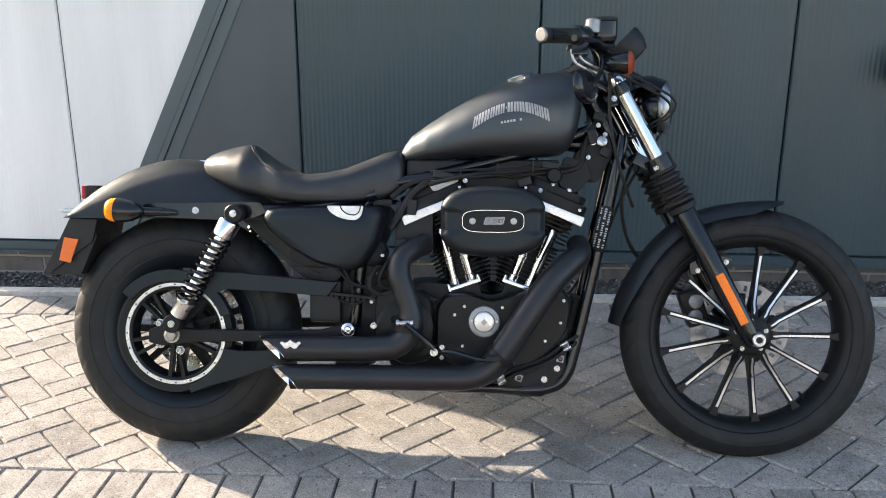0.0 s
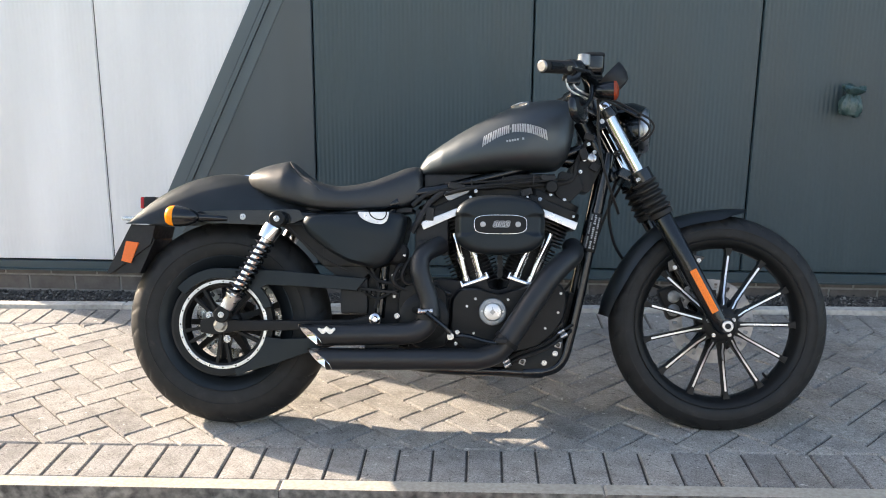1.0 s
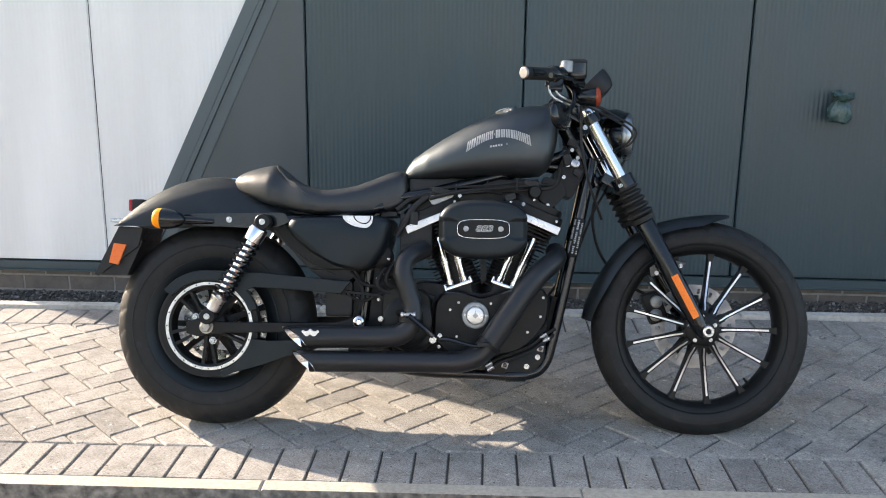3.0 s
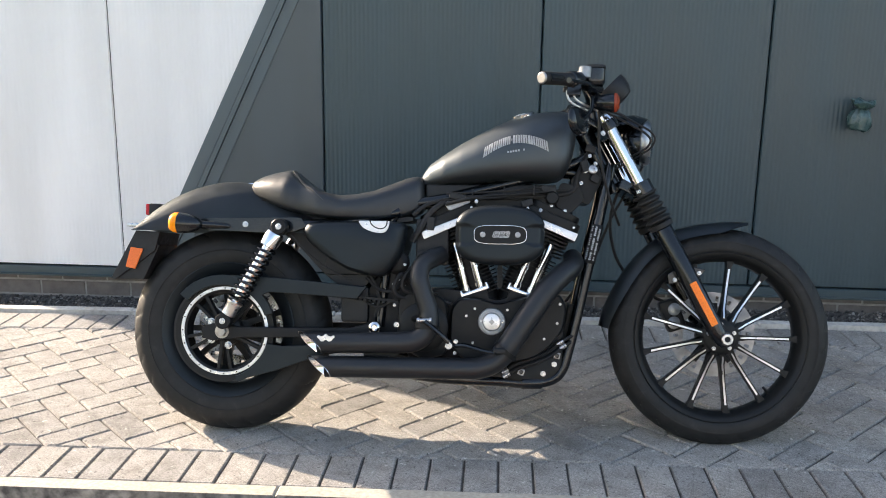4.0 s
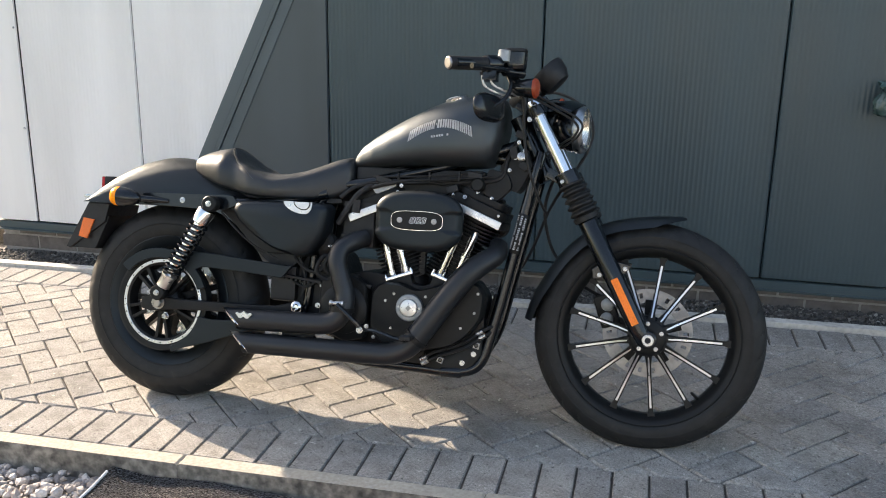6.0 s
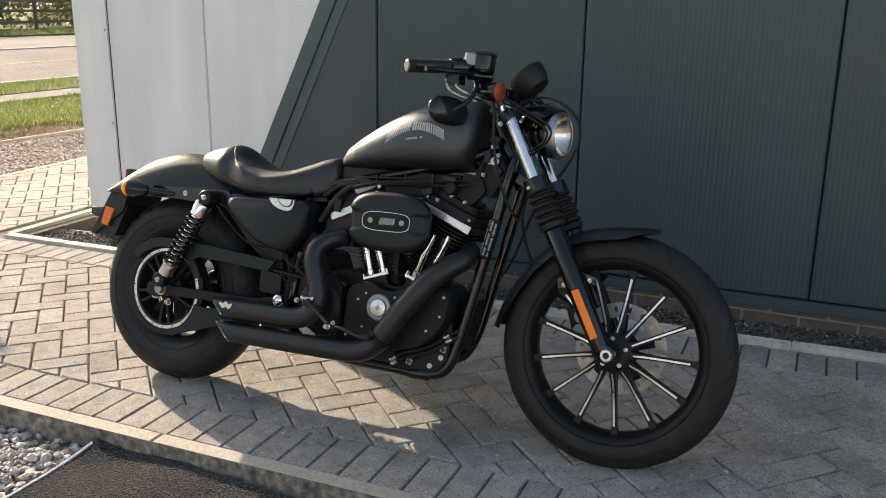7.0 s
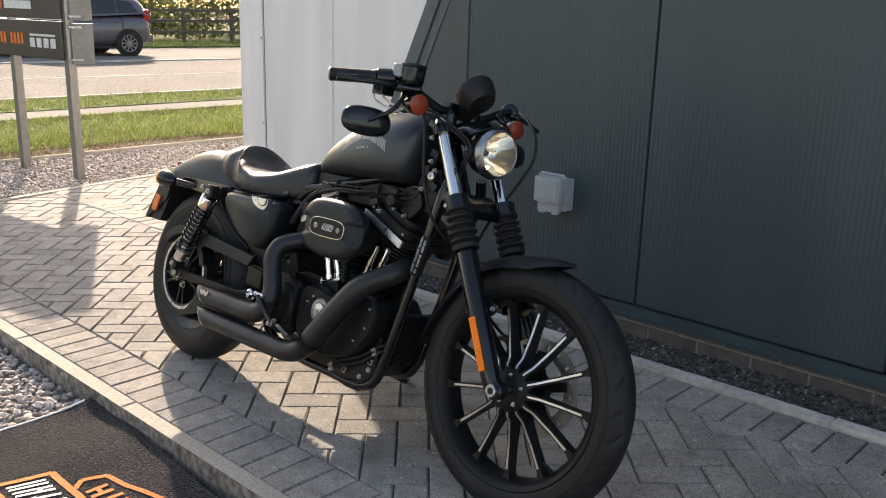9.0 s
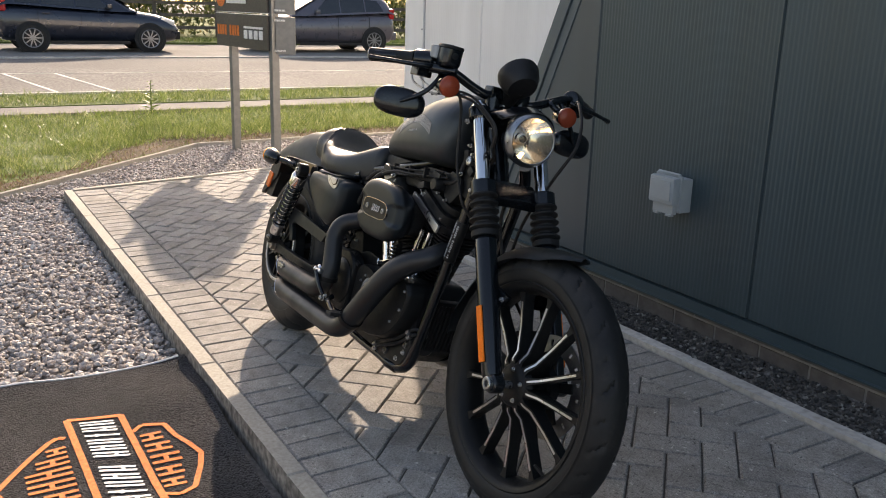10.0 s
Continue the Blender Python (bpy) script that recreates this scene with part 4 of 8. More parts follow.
# ---- roadside sign on two posts ----
def sign():
    root = new("road_sign")
    tagged(root, "black two-board business sign on two grey steel posts in gravel", "sign")
    P1, P2 = Vector((-4.89, 1.215, 0)), Vector((-4.055, 1.305, 0))
    d = (P2 - P1).normalized()
    nrm = Vector((d.y, -d.x, 0))
    base = Matrix((d, Vector((-d.y, d.x, 0)), Vector((0, 0, 1)))).transposed().to_4x4()

    def place(p, off=0.0):
        return Matrix.Translation(p + Vector((0, 0, 0))) @ base
    for p in (P1, P2):
        zg = gz(p.x, p.y) - 0.06
        post = part("post", box_bm(0, 0, (1.62 + zg) / 2, 0.065, 0.065, 1.62 - zg, Matrix.Translation(p) @ base), M_post, root, bevel=0.004)
    m = Matrix.Translation(P1) @ base
    lowb = part("board", box_bm(0.295, -0.045, 1.000, 1.08, 0.022, 0.285, m), M_sign_black, root, "black sign board with orange and white bars", bevel=0.003)
    o = bmesh.new()
    pts = [(-0.245, 1.160), (0.835, 1.160), (0.835, 1.600), (0.60, 1.61), (-0.02, 1.43), (-0.245, 1.365)]
    a = [o.verts.new(m @ Vector((x, -0.056, z))) for x, z in pts]
    b = [o.verts.new(m @ Vector((x, -0.034, z))) for x, z in pts]
    o.faces.new(a)
    o.faces.new(b[::-1])
    for k in range(len(pts)):
        o.faces.new((a[k], b[k], b[(k + 1) % len(pts)], a[(k + 1) % len(pts)]))
    upb = part("board", o, M_sign_black, root, "black upper sign board", bevel=0.002)
    # orange and white bars in place of the name
    for i in range(9):
        if i == 4:
            continue
        part("orange_bar", box_bm(-0.195 + 0.055 * i, -0.058, 1.000, 0.036, 0.004, 0.088, m), M_orange_print, lowb)
    for i in range(4):
        part("white_bar", box_bm(0.405 + 0.103 * i, -0.058, 0.975, 0.072, 0.004, 0.072, m), M_white_print, lowb)
    part("white_bar", box_bm(0.56, -0.058, 1.034, 0.38, 0.004, 0.018, m), M_white_print, lowb)
    part("white_bar", box_bm(0.22, -0.060, 1.262, 0.42, 0.004, 0.062, m), M_white_print, upb)
    part("orange_emblem", plate_into(bmesh.new(), stadium(0, 0, 0.09, 0.07, 24, 2), -0.004, 0.0), M_orange_print, upb).matrix_basis = m @ Matrix.Translation((-0.12, -0.0565, 1.27))
    for nm, z in (("top_edge", 1.1435), ("top_edge", 1.158)):
        part(nm, box_bm(0.295, -0.045, z, 1.08, 0.026, 0.004, m), M_white_print, lowb)
    side_m = Matrix.Translation(P2 + d * 0.028) @ Matrix.Rotation(math.atan2(0.80, 0.35), 4, "Z")
    for z0, z1 in ((0.83, 1.135), (1.155, 1.60)):
        fr = part("side_board", box_bm(0.085, 0, (z0 + z1) / 2, 0.16, 0.03, z1 - z0, side_m), M_post, root, "grey back of the second sign leaf", bevel=0.004)
        for z in (z0 + 0.03, z1 - 0.03):
            part("bracket", box_bm(0.04, -0.018, z, 0.09, 0.012, 0.016, side_m), M_steel, fr)


sign()


# ---- two parked cars ----
def car_paint(name, col):
    m = surface(name, col, 0.3, 0.25, vary=0.08, scale=3, grain=0, coat=0.8, rough_vary=0.05)
    return m


M_car_a = car_paint("dark_blue_car_paint", (0.012, 0.016, 0.030))
M_car_b = car_paint("grey_violet_car_paint", (0.095, 0.088, 0.105))
M_window = surface("tinted_window", (0.015, 0.017, 0.020), 0.06, grain=0, coat=0.6)
M_headlight = surface("headlight_lens", (0.55, 0.56, 0.58), 0.12, 0.3, grain=0, coat=0.6)


def car(name, label, paint, ax_y, facing, xc):
    """A small five-door hatchback, built along u (nose at +u) and set beside the road."""
    root = new(name)
    tagged(root, label, "car", "cars parked by the fence")
    W = 0.86
    zg = gz(xc, ax_y) - 0.003
    m = Matrix.Translation((xc, ax_y, zg)) @ Matrix.Rotation(radians(90 if facing > 0 else -90), 4, "Z")
    st = [(-0.68, 0.36, 0.80, 0.66), (-0.66, 0.28, 0.93, 0.74), (-0.55, 0.22, 1.03, 0.80), (-0.2, 0.20, 1.03, 0.84), (0.6, 0.18, 0.99, 0.86), (1.4, 0.18, 0.95, 0.86), (2.2, 0.19, 0.93, 0.85), (2.7, 0.20, 0.86, 0.83), (3.0, 0.22, 0.76, 0.79), (3.15, 0.25, 0.66, 0.72), (3.22, 0.30, 0.55, 0.62)]

    def ring(u, zb, zt, hw):
        out = []
        for k in range(24):
            a = 2 * math.pi * k / 24
            c, s = math.cos(a), math.sin(a)
            out.append(m @ Vector((u, math.copysign(abs(c) ** 0.42, c) * hw, (zb + zt) / 2 + math.copysign(abs(s) ** 0.55, s) * (zt - zb) / 2)))
        return out
    us = np.array(st)
    fine = np.linspace(-0.68, 3.22, 40)
    bm = bmesh.new()
    loft_into(bm, [ring(u, *(float(np.interp(u, us[:, 0], us[:, i])) for i in (1, 2, 3))) for u in fine])
    body = part("body", bm, paint, root, sharp=50)
    cab = [(-0.62, 1.00, 1.05, 0.74), (-0.54, 1.02, 1.20, 0.69), (-0.44, 1.04, 1.34, 0.64), (-0.36, 1.04, 1.395, 0.62), (0.0, 1.02, 1.440, 0.62), (0.5, 0.99, 1.475, 0.62), (1.0, 0.96, 1.475, 0.62), (1.35, 0.94, 1.41, 0.63), (1.75, 0.92, 1.22, 0.68), (2.15, 0.92, 0.99, 0.74), (2.25, 0.91, 0.94, 0.76)]
    cs = np.array(cab)

    def cring(u, shrink=0.0):
        zb, zt, hw = (float(np.interp(u, cs[:, 0], cs[:, i])) for i in (1, 2, 3))
        hb = 0.80
        pts = [(-hb, zb - 0.03), (-hb + 0.01, zb), (-hw - 0.02, zt - 0.10), (-hw + 0.05, zt - 0.03), (-hw * 0.5, zt), (0, zt + 0.01), (hw * 0.5, zt), (hw - 0.05, zt - 0.03), (hw + 0.02, zt - 0.10), (hb - 0.01, zb), (hb, zb - 0.03)]
        return [m @ Vector((u, y, max(z, zb - 0.03))) for y, z in pts]
    bm = bmesh.new()
    loft_into(bm, [cring(u) for u in np.linspace(-0.62, 2.25, 32)])
    part("cabin", bm, paint, root, sharp=50)

    def cab_side(u, f):
        zb, zt, hw = (float(np.interp(u, cs[:, 0], cs[:, i])) for i in (1, 2, 3))
        y0, z0, y1, z1 = 0.79, zb, hw + 0.02, zt - 0.10
        return (y0 + (y1 - y0) * f + 0.006, z0 + (z1 - z0) * f)
    for s in (-1, 1):
        for u0, u1, lean0, lean1 in ((-0.30, 0.20, 0.14, 0.0), (0.235, 0.90, 0.0, 0.0), (0.935, 1.66, 0.0, -0.36)):
            bm = bmesh.new()
            vs = []
            for u, f in ((u0, 0.06), (u1, 0.06), (u1 + lean1, 0.96), (u0 + lean0, 0.96)):
                y, z = cab_side(u, f)
                vs.append(bm.verts.new(m @ Vector((u, s * y, z))))
            f_ = bm.faces.new(vs)
            r = bmesh.ops.extrude_face_region(bm, geom=[f_])
            for v in r["geom"]:
                if isinstance(v, bmesh.types.BMVert):
                    v.co += (m.to_3x3() @ Vector((0, -s * 0.02, 0)))
            part("window", bm, M_window, root, "dark side window")
        part("door_mirror", box_bm(1.62, s * 0.93, 1.00, 0.12, 0.16, 0.11, m), paint, root, bevel=0.03)
        for u in (0.14, 1.02):
            part("door_gap", box_bm(u, s * 0.853, 0.62, 0.008, 0.012, 0.56, m), M_gap, root)
        part("door_handle", box_bm(0.30, s * 0.862, 0.83, 0.16, 0.02, 0.025, m), paint, root, bevel=0.006)
        part("sill", box_bm(1.2, s * 0.835, 0.21, 1.7, 0.04, 0.07, m), M_plastic, root, bevel=0.01)
        part("tail_lamp", box_bm(-0.55, s * 0.71, 0.99, 0.15, 0.13, 0.27, m), M_red, root, "red tail lamp", bevel=0.03)
        part("head_lamp", box_bm(2.93, s * 0.66, 0.70, 0.34, 0.22, 0.13, m @ Matrix.Translation((2.93, 0, 0.70)) @ Matrix.Rotation(radians(20), 4, "Y") @ Matrix.Translation((-2.93, 0, -0.70))), M_headlight, root, "clear head lamp", bevel=0.04)
        for u in (0.0, 2.50):
            part("wheel_arch", lathe([(0, 0.345), (0.012, 0.355), (0.014, 0.30)], m @ Vector((u, s * 0.846, 0.305)), m.to_3x3() @ Vector((0, s, 0)), 32), M_gap, root)
            whl = part("wheel", lathe([(-0.10, 0.20), (-0.10, 0.27), (-0.09, 0.298), (0.07, 0.300), (0.095, 0.275), (0.10, 0.215), (0.08, 0.20)], m @ Vector((u, s * 0.775, 0.300)), m.to_3x3() @ Vector((0, s, 0)), 36), M_tyre, root, "car wheel with alloy rim")
            rimb = bmesh.new()
            lathe_into(rimb, [(0.095, 0.215), (0.100, 0.205), (0.090, 0.190), (0.06, 0.185), (0.06, 0.215)], m @ Vector((u, s * 0.775, 0.300)), m.to_3x3() @ Vector((0, s, 0)), 32, closed=True)
            for k in range(10):
                a = 2 * math.pi * k / 10
                mm = m @ Matrix.Translation((u, s * 0.860, 0.300)) @ Matrix.Rotation(a, 4, "Y")
                box_into(rimb, 0.105, 0, 0, 0.19, 0.02, 0.026, mm)
            lathe_into(rimb, [(0.07, 0.05), (0.10, 0.045), (0.104, 0.02)], m @ Vector((u, s * 0.775, 0.300)), m.to_3x3() @ Vector((0, s, 0)), 18)
            part("rim", rimb, M_disc, whl, "silver alloy rim")
    ws = bmesh.new()
    vs = []
    for u, y, f in ((2.12, 0.70, 0.05), (2.12, -0.70, 0.05), (1.36, -0.58, 0.96), (1.36, 0.58, 0.96)):
        zt = float(np.interp(u, cs[:, 0], cs[:, 2])) + 0.015
        vs.append(ws.verts.new(m @ Vector((u + 0.01, y, zt))))
    ws.faces.new(vs)
    part("windscreen", ws, M_window, root)
    part("bumper", box_bm(3.16, 0, 0.38, 0.14, 1.40, 0.20, m), M_plastic, root, bevel=0.05)
    part("number_plate", box_bm(3.235, 0, 0.42, 0.012, 0.52, 0.11, m), M_white_print, root)
    part("rear_bumper", box_bm(-0.64, 0, 0.42, 0.16, 1.50, 0.22, m), paint, root, bevel=0.06)
    return root


car("parked_car", "dark blue hatchback standing beside the road", M_car_a, 0.86, 1, -19.3)
car("parked_car", "grey violet hatchback standing beside the road", M_car_b, 9.10, -1, -19.3)


# ---- fence, hedge and trees behind the road ----
M_fence = surface("weathered_fence_wood", (0.10, 0.085, 0.07), 0.85, vary=0.25, scale=8, grain=0.4, grain_scale=60, grain_depth=0.003)
M_bark = surface("bark", (0.09, 0.075, 0.06), 0.9, vary=0.3, scale=10, grain=0.6, grain_scale=40, grain_depth=0.01)


def fence():
    root = new("rail_fence")
    tagged(root, "dark weathered post and rail fence behind the grass", "fence")
    x = -23.6
    y = -8.0
    while y < 27:
        z = gz(x, y) + 0.03
        part("post", box_bm(x, y, z + 0.55, 0.09, 0.10, 1.15), M_fence, root, bevel=0.01)
        for h in (0.35, 0.72, 1.05):
            part("rail", box_bm(x + 0.06, y + 0.9, z + h + random.uniform(-0.015, 0.015), 0.04, 1.82, 0.085), M_fence, root)
        y += 1.8


fence()


def leaf_mass(name, label, category, x0, x1, y0, y1, h, n, seed, size=0.12, gaps=0.15):
    """Leaves clustered on an uneven hedge form."""
    rng = np.random.default_rng(seed)
    x = rng.uniform(x0, x1, n)
    y = rng.uniform(y0, y1, n)
    top = np.array([h * (0.72 + 0.45 * noise.noise((a * 0.35, b * 0.35, seed)) + 0.18 * noise.noise((a * 1.6, b * 1.6, seed))) for a, b in zip(x, y)])
    z = rng.uniform(0.0, 1.0, n) ** 0.75 * top
    dens = np.array([noise.noise((a * 0.9, b * 0.9, c * 0.9)) for a, b, c in zip(x, y, z)])
    k = dens > -gaps
    x, y, z = x[k], y[k], z[k]
    base = np.array([gz(a, b) for a, b in zip(x, y)]) + 0.1
    c = np.stack([x, y, z + base], -1)
    a = rng.normal(0, 1, (len(c), 3))
    b = rng.normal(0, 1, (len(c), 3))
    a /= np.linalg.norm(a, axis=1, keepdims=True)
    b /= np.linalg.norm(b, axis=1, keepdims=True)
    s = size * rng.uniform(0.5, 1.3, (len(c), 1))
    v = np.stack([c - a * s * 0.5, c + a * s * 0.5, c + b * s], 1)
    return tri_cloud(name, v, M_leaf, label, category)


leaf_mass("hedge", "overgrown dark green hedge behind the fence", "hedge", -29.0, -25.2, -9.0, 29.0, 2.5, 60000, 21, 0.14)


def tree(x, y, h, seed):
    rng = np.random.default_rng(seed)
    root = new("tree")
    tagged(root, "leafy broadleaf tree behind the hedge", "tree", "trees behind the hedge")
    z = gz(x, y)
    bm = bmesh.new()
    top = Vector((x + rng.uniform(-0.3, 0.3), y + rng.uniform(-0.3, 0.3), z + h * 0.75))
    tube_into(bm, [(x, y, z - 0.1), (x + 0.05, y, z + h * 0.3), top], [0.16, 0.12, 0.03], 8, 4)
    tips = []
    for k in range(9):
        a = rng.uniform(0, 6.28)
        zz = z + h * rng.uniform(0.22, 0.65)
        tip = Vector((x + math.cos(a) * h * 0.28, y + math.sin(a) * h * 0.28, zz + h * rng.uniform(0.12, 0.3)))
        tube_into(bm, [(x, y, zz), ((x + tip.x) / 2, (y + tip.y) / 2, zz + 0.3), tip], [0.06, 0.04, 0.012], 6, 3)
        tips.append(tip)
    part("trunk", bm, M_bark, root)
    tips += [top, Vector((x, y, z + h * 0.6))]
    n = 7000
    t_ = np.array([tips[i][:] for i in rng.integers(0, len(tips), n)])
    c = t_ + rng.normal(0, h * 0.11, (n, 3))
    a = rng.normal(0, 1, (n, 3))
    b = rng.normal(0, 1, (n, 3))
    a /= np.linalg.norm(a, axis=1, keepdims=True)
    b /= np.linalg.norm(b, axis=1, keepdims=True)
    s = 0.16 * rng.uniform(0.5, 1.3, (n, 1))
    v = np.stack([c - a * s * 0.5, c + a * s * 0.5, c + b * s], 1)
    me = bpy.data.meshes.new("crown")
    me.vertices.add(n * 3)
    me.vertices.foreach_set("co", v.reshape(-1))
    me.loops.add(n * 3)
    me.loops.foreach_set("vertex_index", np.arange(n * 3, dtype=np.int32))
    me.polygons.add(n)
    me.polygons.foreach_set("loop_start", np.arange(n, dtype=np.int32) * 3)
    me.update()
    me.materials.append(M_leaf)
    cr = new("crown", me)
    cr.parent = root


for i, (tx, ty, th) in enumerate(((-41.5, 2.0, 5.6), (-42.5, 9.0, 6.4), (-41.0, 16.0, 5.8), (-42.0, 23.5, 6.4), (-41.5, 31.0, 5.9))):
    tree(tx, ty, th, 40 + i)


def weed(x, y):
    """A single weed standing in the verge."""
    root = new("weed")
    tagged(root, "tall leafy weed growing in the lawn", "plant")
    z = gz(x, y)
    part("stem", tube([(x, y, z), (x + 0.01, y, z + 0.18), (x, y + 0.01, z + 0.38)], [0.009, 0.007, 0.003], 6, 4), M_blade, root)
    for k in range(30):
        a = k * 2.4
        h = 0.03 + 0.0115 * k
        l = 0.13 * (1 - k / 44)
        bm = bmesh.new()
        c = Vector((x, y, z + h))
        o = Vector((math.cos(a), math.sin(a), 0.55)) * l
        sd = Vector((-math.sin(a), math.cos(a), 0)) * l * 0.24
        tip = c + o + Vector((0, 0, -0.25 * l))
        vs = [bm.verts.new(p) for p in (c, c + o * 0.5 + sd, tip, c + o * 0.5 - sd)]
        bm.faces.new(vs)
        part("leaf", bm, M_blade, root)


weed(-7.4, 0.98)


# ---- the motorcycle: built upright along x (front towards +x), then leant on its side stand ----
bike = new("motorcycle")
tagged(bike, "satin black cruiser motorcycle leaning on its side stand on block paving", "motorcycle")
bike.matrix_world = pose(-0.004, -0.089, -0.001, 0, -0.7, 0) @ pose(0, 0, 0, -14, 0, 0) @ Matrix.Scale(1.005, 4)


def bolt(parent, x, y, z, r=0.008, h=0.006, material=None, axis=(0, -1, 0), name="bolt"):
    """A socket-head bolt with a washer."""
    r *= 0.68
    bm = lathe([(0, r * 1.35), (0.0015, r * 1.35), (0.0016, r), (h * 0.85, r), (h, r * 0.85), (h, r * 0.5), (h * 0.5, r * 0.45)], (x, y, z), axis, 12)
    return part(name, bm, material or M_steel, parent, sharp=30)


def hexnut(parent, x, y, z, r, h, material, axis=(0, -1, 0), name="axle_nut"):
    bm = bmesh.new()
    lathe_into(bm, [(0, r * 1.3), (0.003, r * 1.3), (0.003, r * 1.02)], (x, y, z), axis, 18)
    lathe_into(bm, [(0.003, r), (h, r), (h + 0.002, r * 0.85), (h + 0.002, r * 0.55), (h * 0.4, r * 0.5)], (x, y, z), axis, 6)
    return part(name, bm, material, parent, sharp=25)


def pillow(outline, y_in, y_out, inset, steps=5, power=2.2):
    """A soft cushion-like cover on an outline in x and z, bulging from y_in out to y_out."""
    n = len(outline)
    cx, cz = sum(p[0] for p in outline) / n, sum(p[1] for p in outline) / n
    bm = bmesh.new()
    secs = [[(x, y_in, z) for x, z in outline]]
    for i in range(steps + 1):
        u = i / steps
        k = 1 - (1 - (1 - u ** power) ** (1 / power)) * inset if u < 1 else 1 - inset
        yy = y_in + (y_out - y_in) * (0.35 + 0.65 * u)
        secs.append([(cx + (x - cx) * k, yy, cz + (z - cz) * k) for x, z in outline])
    loft_into(bm, secs)
    return bm


def rounded(points, r=0.2, steps=4):
    """Round the corners of an outline."""
    out = []
    n = len(points)
    for i in range(n):
        a, b, c = Vector(points[i - 1]), Vector(points[i]), Vector(points[(i + 1) % n])
        p, q = b + (a - b) * r, b + (c - b) * r
        for s in range(steps + 1):
            u = s / steps
            w = p * (1 - u) ** 2 + b * 2 * u * (1 - u) + q * u * u
            out.append((w.x, w.y))
    return out


# ---- wheels ----
def tyre_mesh(centre, R, half, rim_r, shoulder, crown=0.86, count=30):
    prof = [(-half * 0.72, rim_r - 0.004), (-half * 0.90, rim_r + 0.004), (-half * 0.93, rim_r + 0.010), (-half * 1.0, rim_r + 0.030)]
    for k in range(27):
        u = -1 + 2 * k / 26
        prof.append((half * shoulder * u, R - (1 - math.sqrt(max(0, 1 - (crown * u) ** 2))) * half * 1.0))
    prof += [(half, rim_r + 0.030), (half * 0.93, rim_r + 0.010), (half * 0.90, rim_r + 0.004), (half * 0.72, rim_r - 0.004)]
    bm = lathe(prof, centre, (0, 1, 0), count * 10, closed=False, cap=False)
    # slanting tread grooves, cut shallow into the outer band, and one groove round each side of the crown
    for v in bm.verts:
        d = v.co - Vector(centre)
        ay, rad = abs(d.y), math.hypot(d.x, d.z)
        if rad < R - half * 0.62:
            continue
        ang = math.atan2(d.z, d.x)
        flip = 0.5 if d.y > 0 else 0.0
        w = (ang * count / (2 * math.pi) + ay / half * 0.9 + flip) % 1.0
        cut = 0.0045 if ay > half * 0.30 and w < 0.17 and (int(ang * count / (2 * math.pi) + 99) % 2 == 0 or ay > half * 0.55) else 0.0
        if cut:
            v.co.x -= d.x / rad * cut
            v.co.z -= d.z / rad * cut
    return bm


FC, FR = Vector((1.533, 0.0, 0.327)), 0.330
RC, RR = Vector((0.027, 0.0, 0.319)), 0.316

front_wheel = part("front_wheel", lathe([(-0.038, 0.256), (-0.0445, 0.2585), (-0.0465, 0.256), (-0.0455, 0.252), (-0.042, 0.244), (-0.036, 0.240), (-0.020, 0.228), (0.020, 0.228), (0.036, 0.240), (0.042, 0.244), (0.0455, 0.252), (0.0465, 0.256), (0.0445, 0.2585), (0.038, 0.256)], FC, (0, 1, 0), 80, closed=True), M_crinkle, bike, "black cast wheel with machined spoke edges")
ft = tyre_mesh(FC, FR, 0.051, 0.257, 0.94, 0.95)
part("tyre", ft, M_tyre, front_wheel, "black tyre with a worn tread", sharp=35)
part("sidewall_ring", lathe([(-0.0525, 0.286), (-0.0532, 0.288), (-0.0525, 0.290)], FC, (0, 1, 0), 80, closed=True), M_tyre, front_wheel)
hubf = bmesh.new()
lathe_into(hubf, [(-0.055, 0.020), (-0.055, 0.045), (-0.048, 0.054), (-0.030, 0.058), (-0.026, 0.036), (0.026, 0.036), (0.030, 0.056), (0.055, 0.056), (0.058, 0.02)], FC, (0, 1, 0), 36)
part("hub", hubf, M_crinkle, front_wheel)
N_SP = 13
for k in range(N_SP):
    a = radians(90) + 2 * math.pi * (k + 0.72) / N_SP
    m = Matrix.Translation(FC) @ Matrix.Rotation(-a, 4, "Y")
    sp = bmesh.new()
    secs = []
    for r_, w, y0, y1 in ((0.045, 0.011, -0.050, 0.020), (0.066, 0.0085, -0.048, 0.016), (0.085, 0.0068, -0.034, 0.010), (0.15, 0.0062, -0.026, 0.008), (0.215, 0.0072, -0.024, 0.010), (0.232, 0.012, -0.026, 0.014)):
        secs.append([m @ Vector(q) for q in ((r_, y0, -w), (r_, y0, w), (r_, y1, w * 0.7), (r_, y1, -w * 0.7))])
    loft_into(sp, secs)
    spoke = part("spoke", sp, M_crinkle, front_wheel, bevel=0.0012)
    st = bmesh.new()
    secs = []
    for r_, w, y0 in ((0.058, 0.0016, -0.0500), (0.066, 0.0022, -0.0492), (0.085, 0.0026, -0.0352), (0.15, 0.0027, -0.0272), (0.208, 0.0029, -0.0256)):
        secs.append([m @ Vector(q) for q in ((r_, y0, -w), (r_, y0, w), (r_, y0 + 0.003, w), (r_, y0 + 0.003, -w))])
    loft_into(st, secs)
    part("machined_edge", st, M_alu, front_wheel, "bright machined spoke edge")
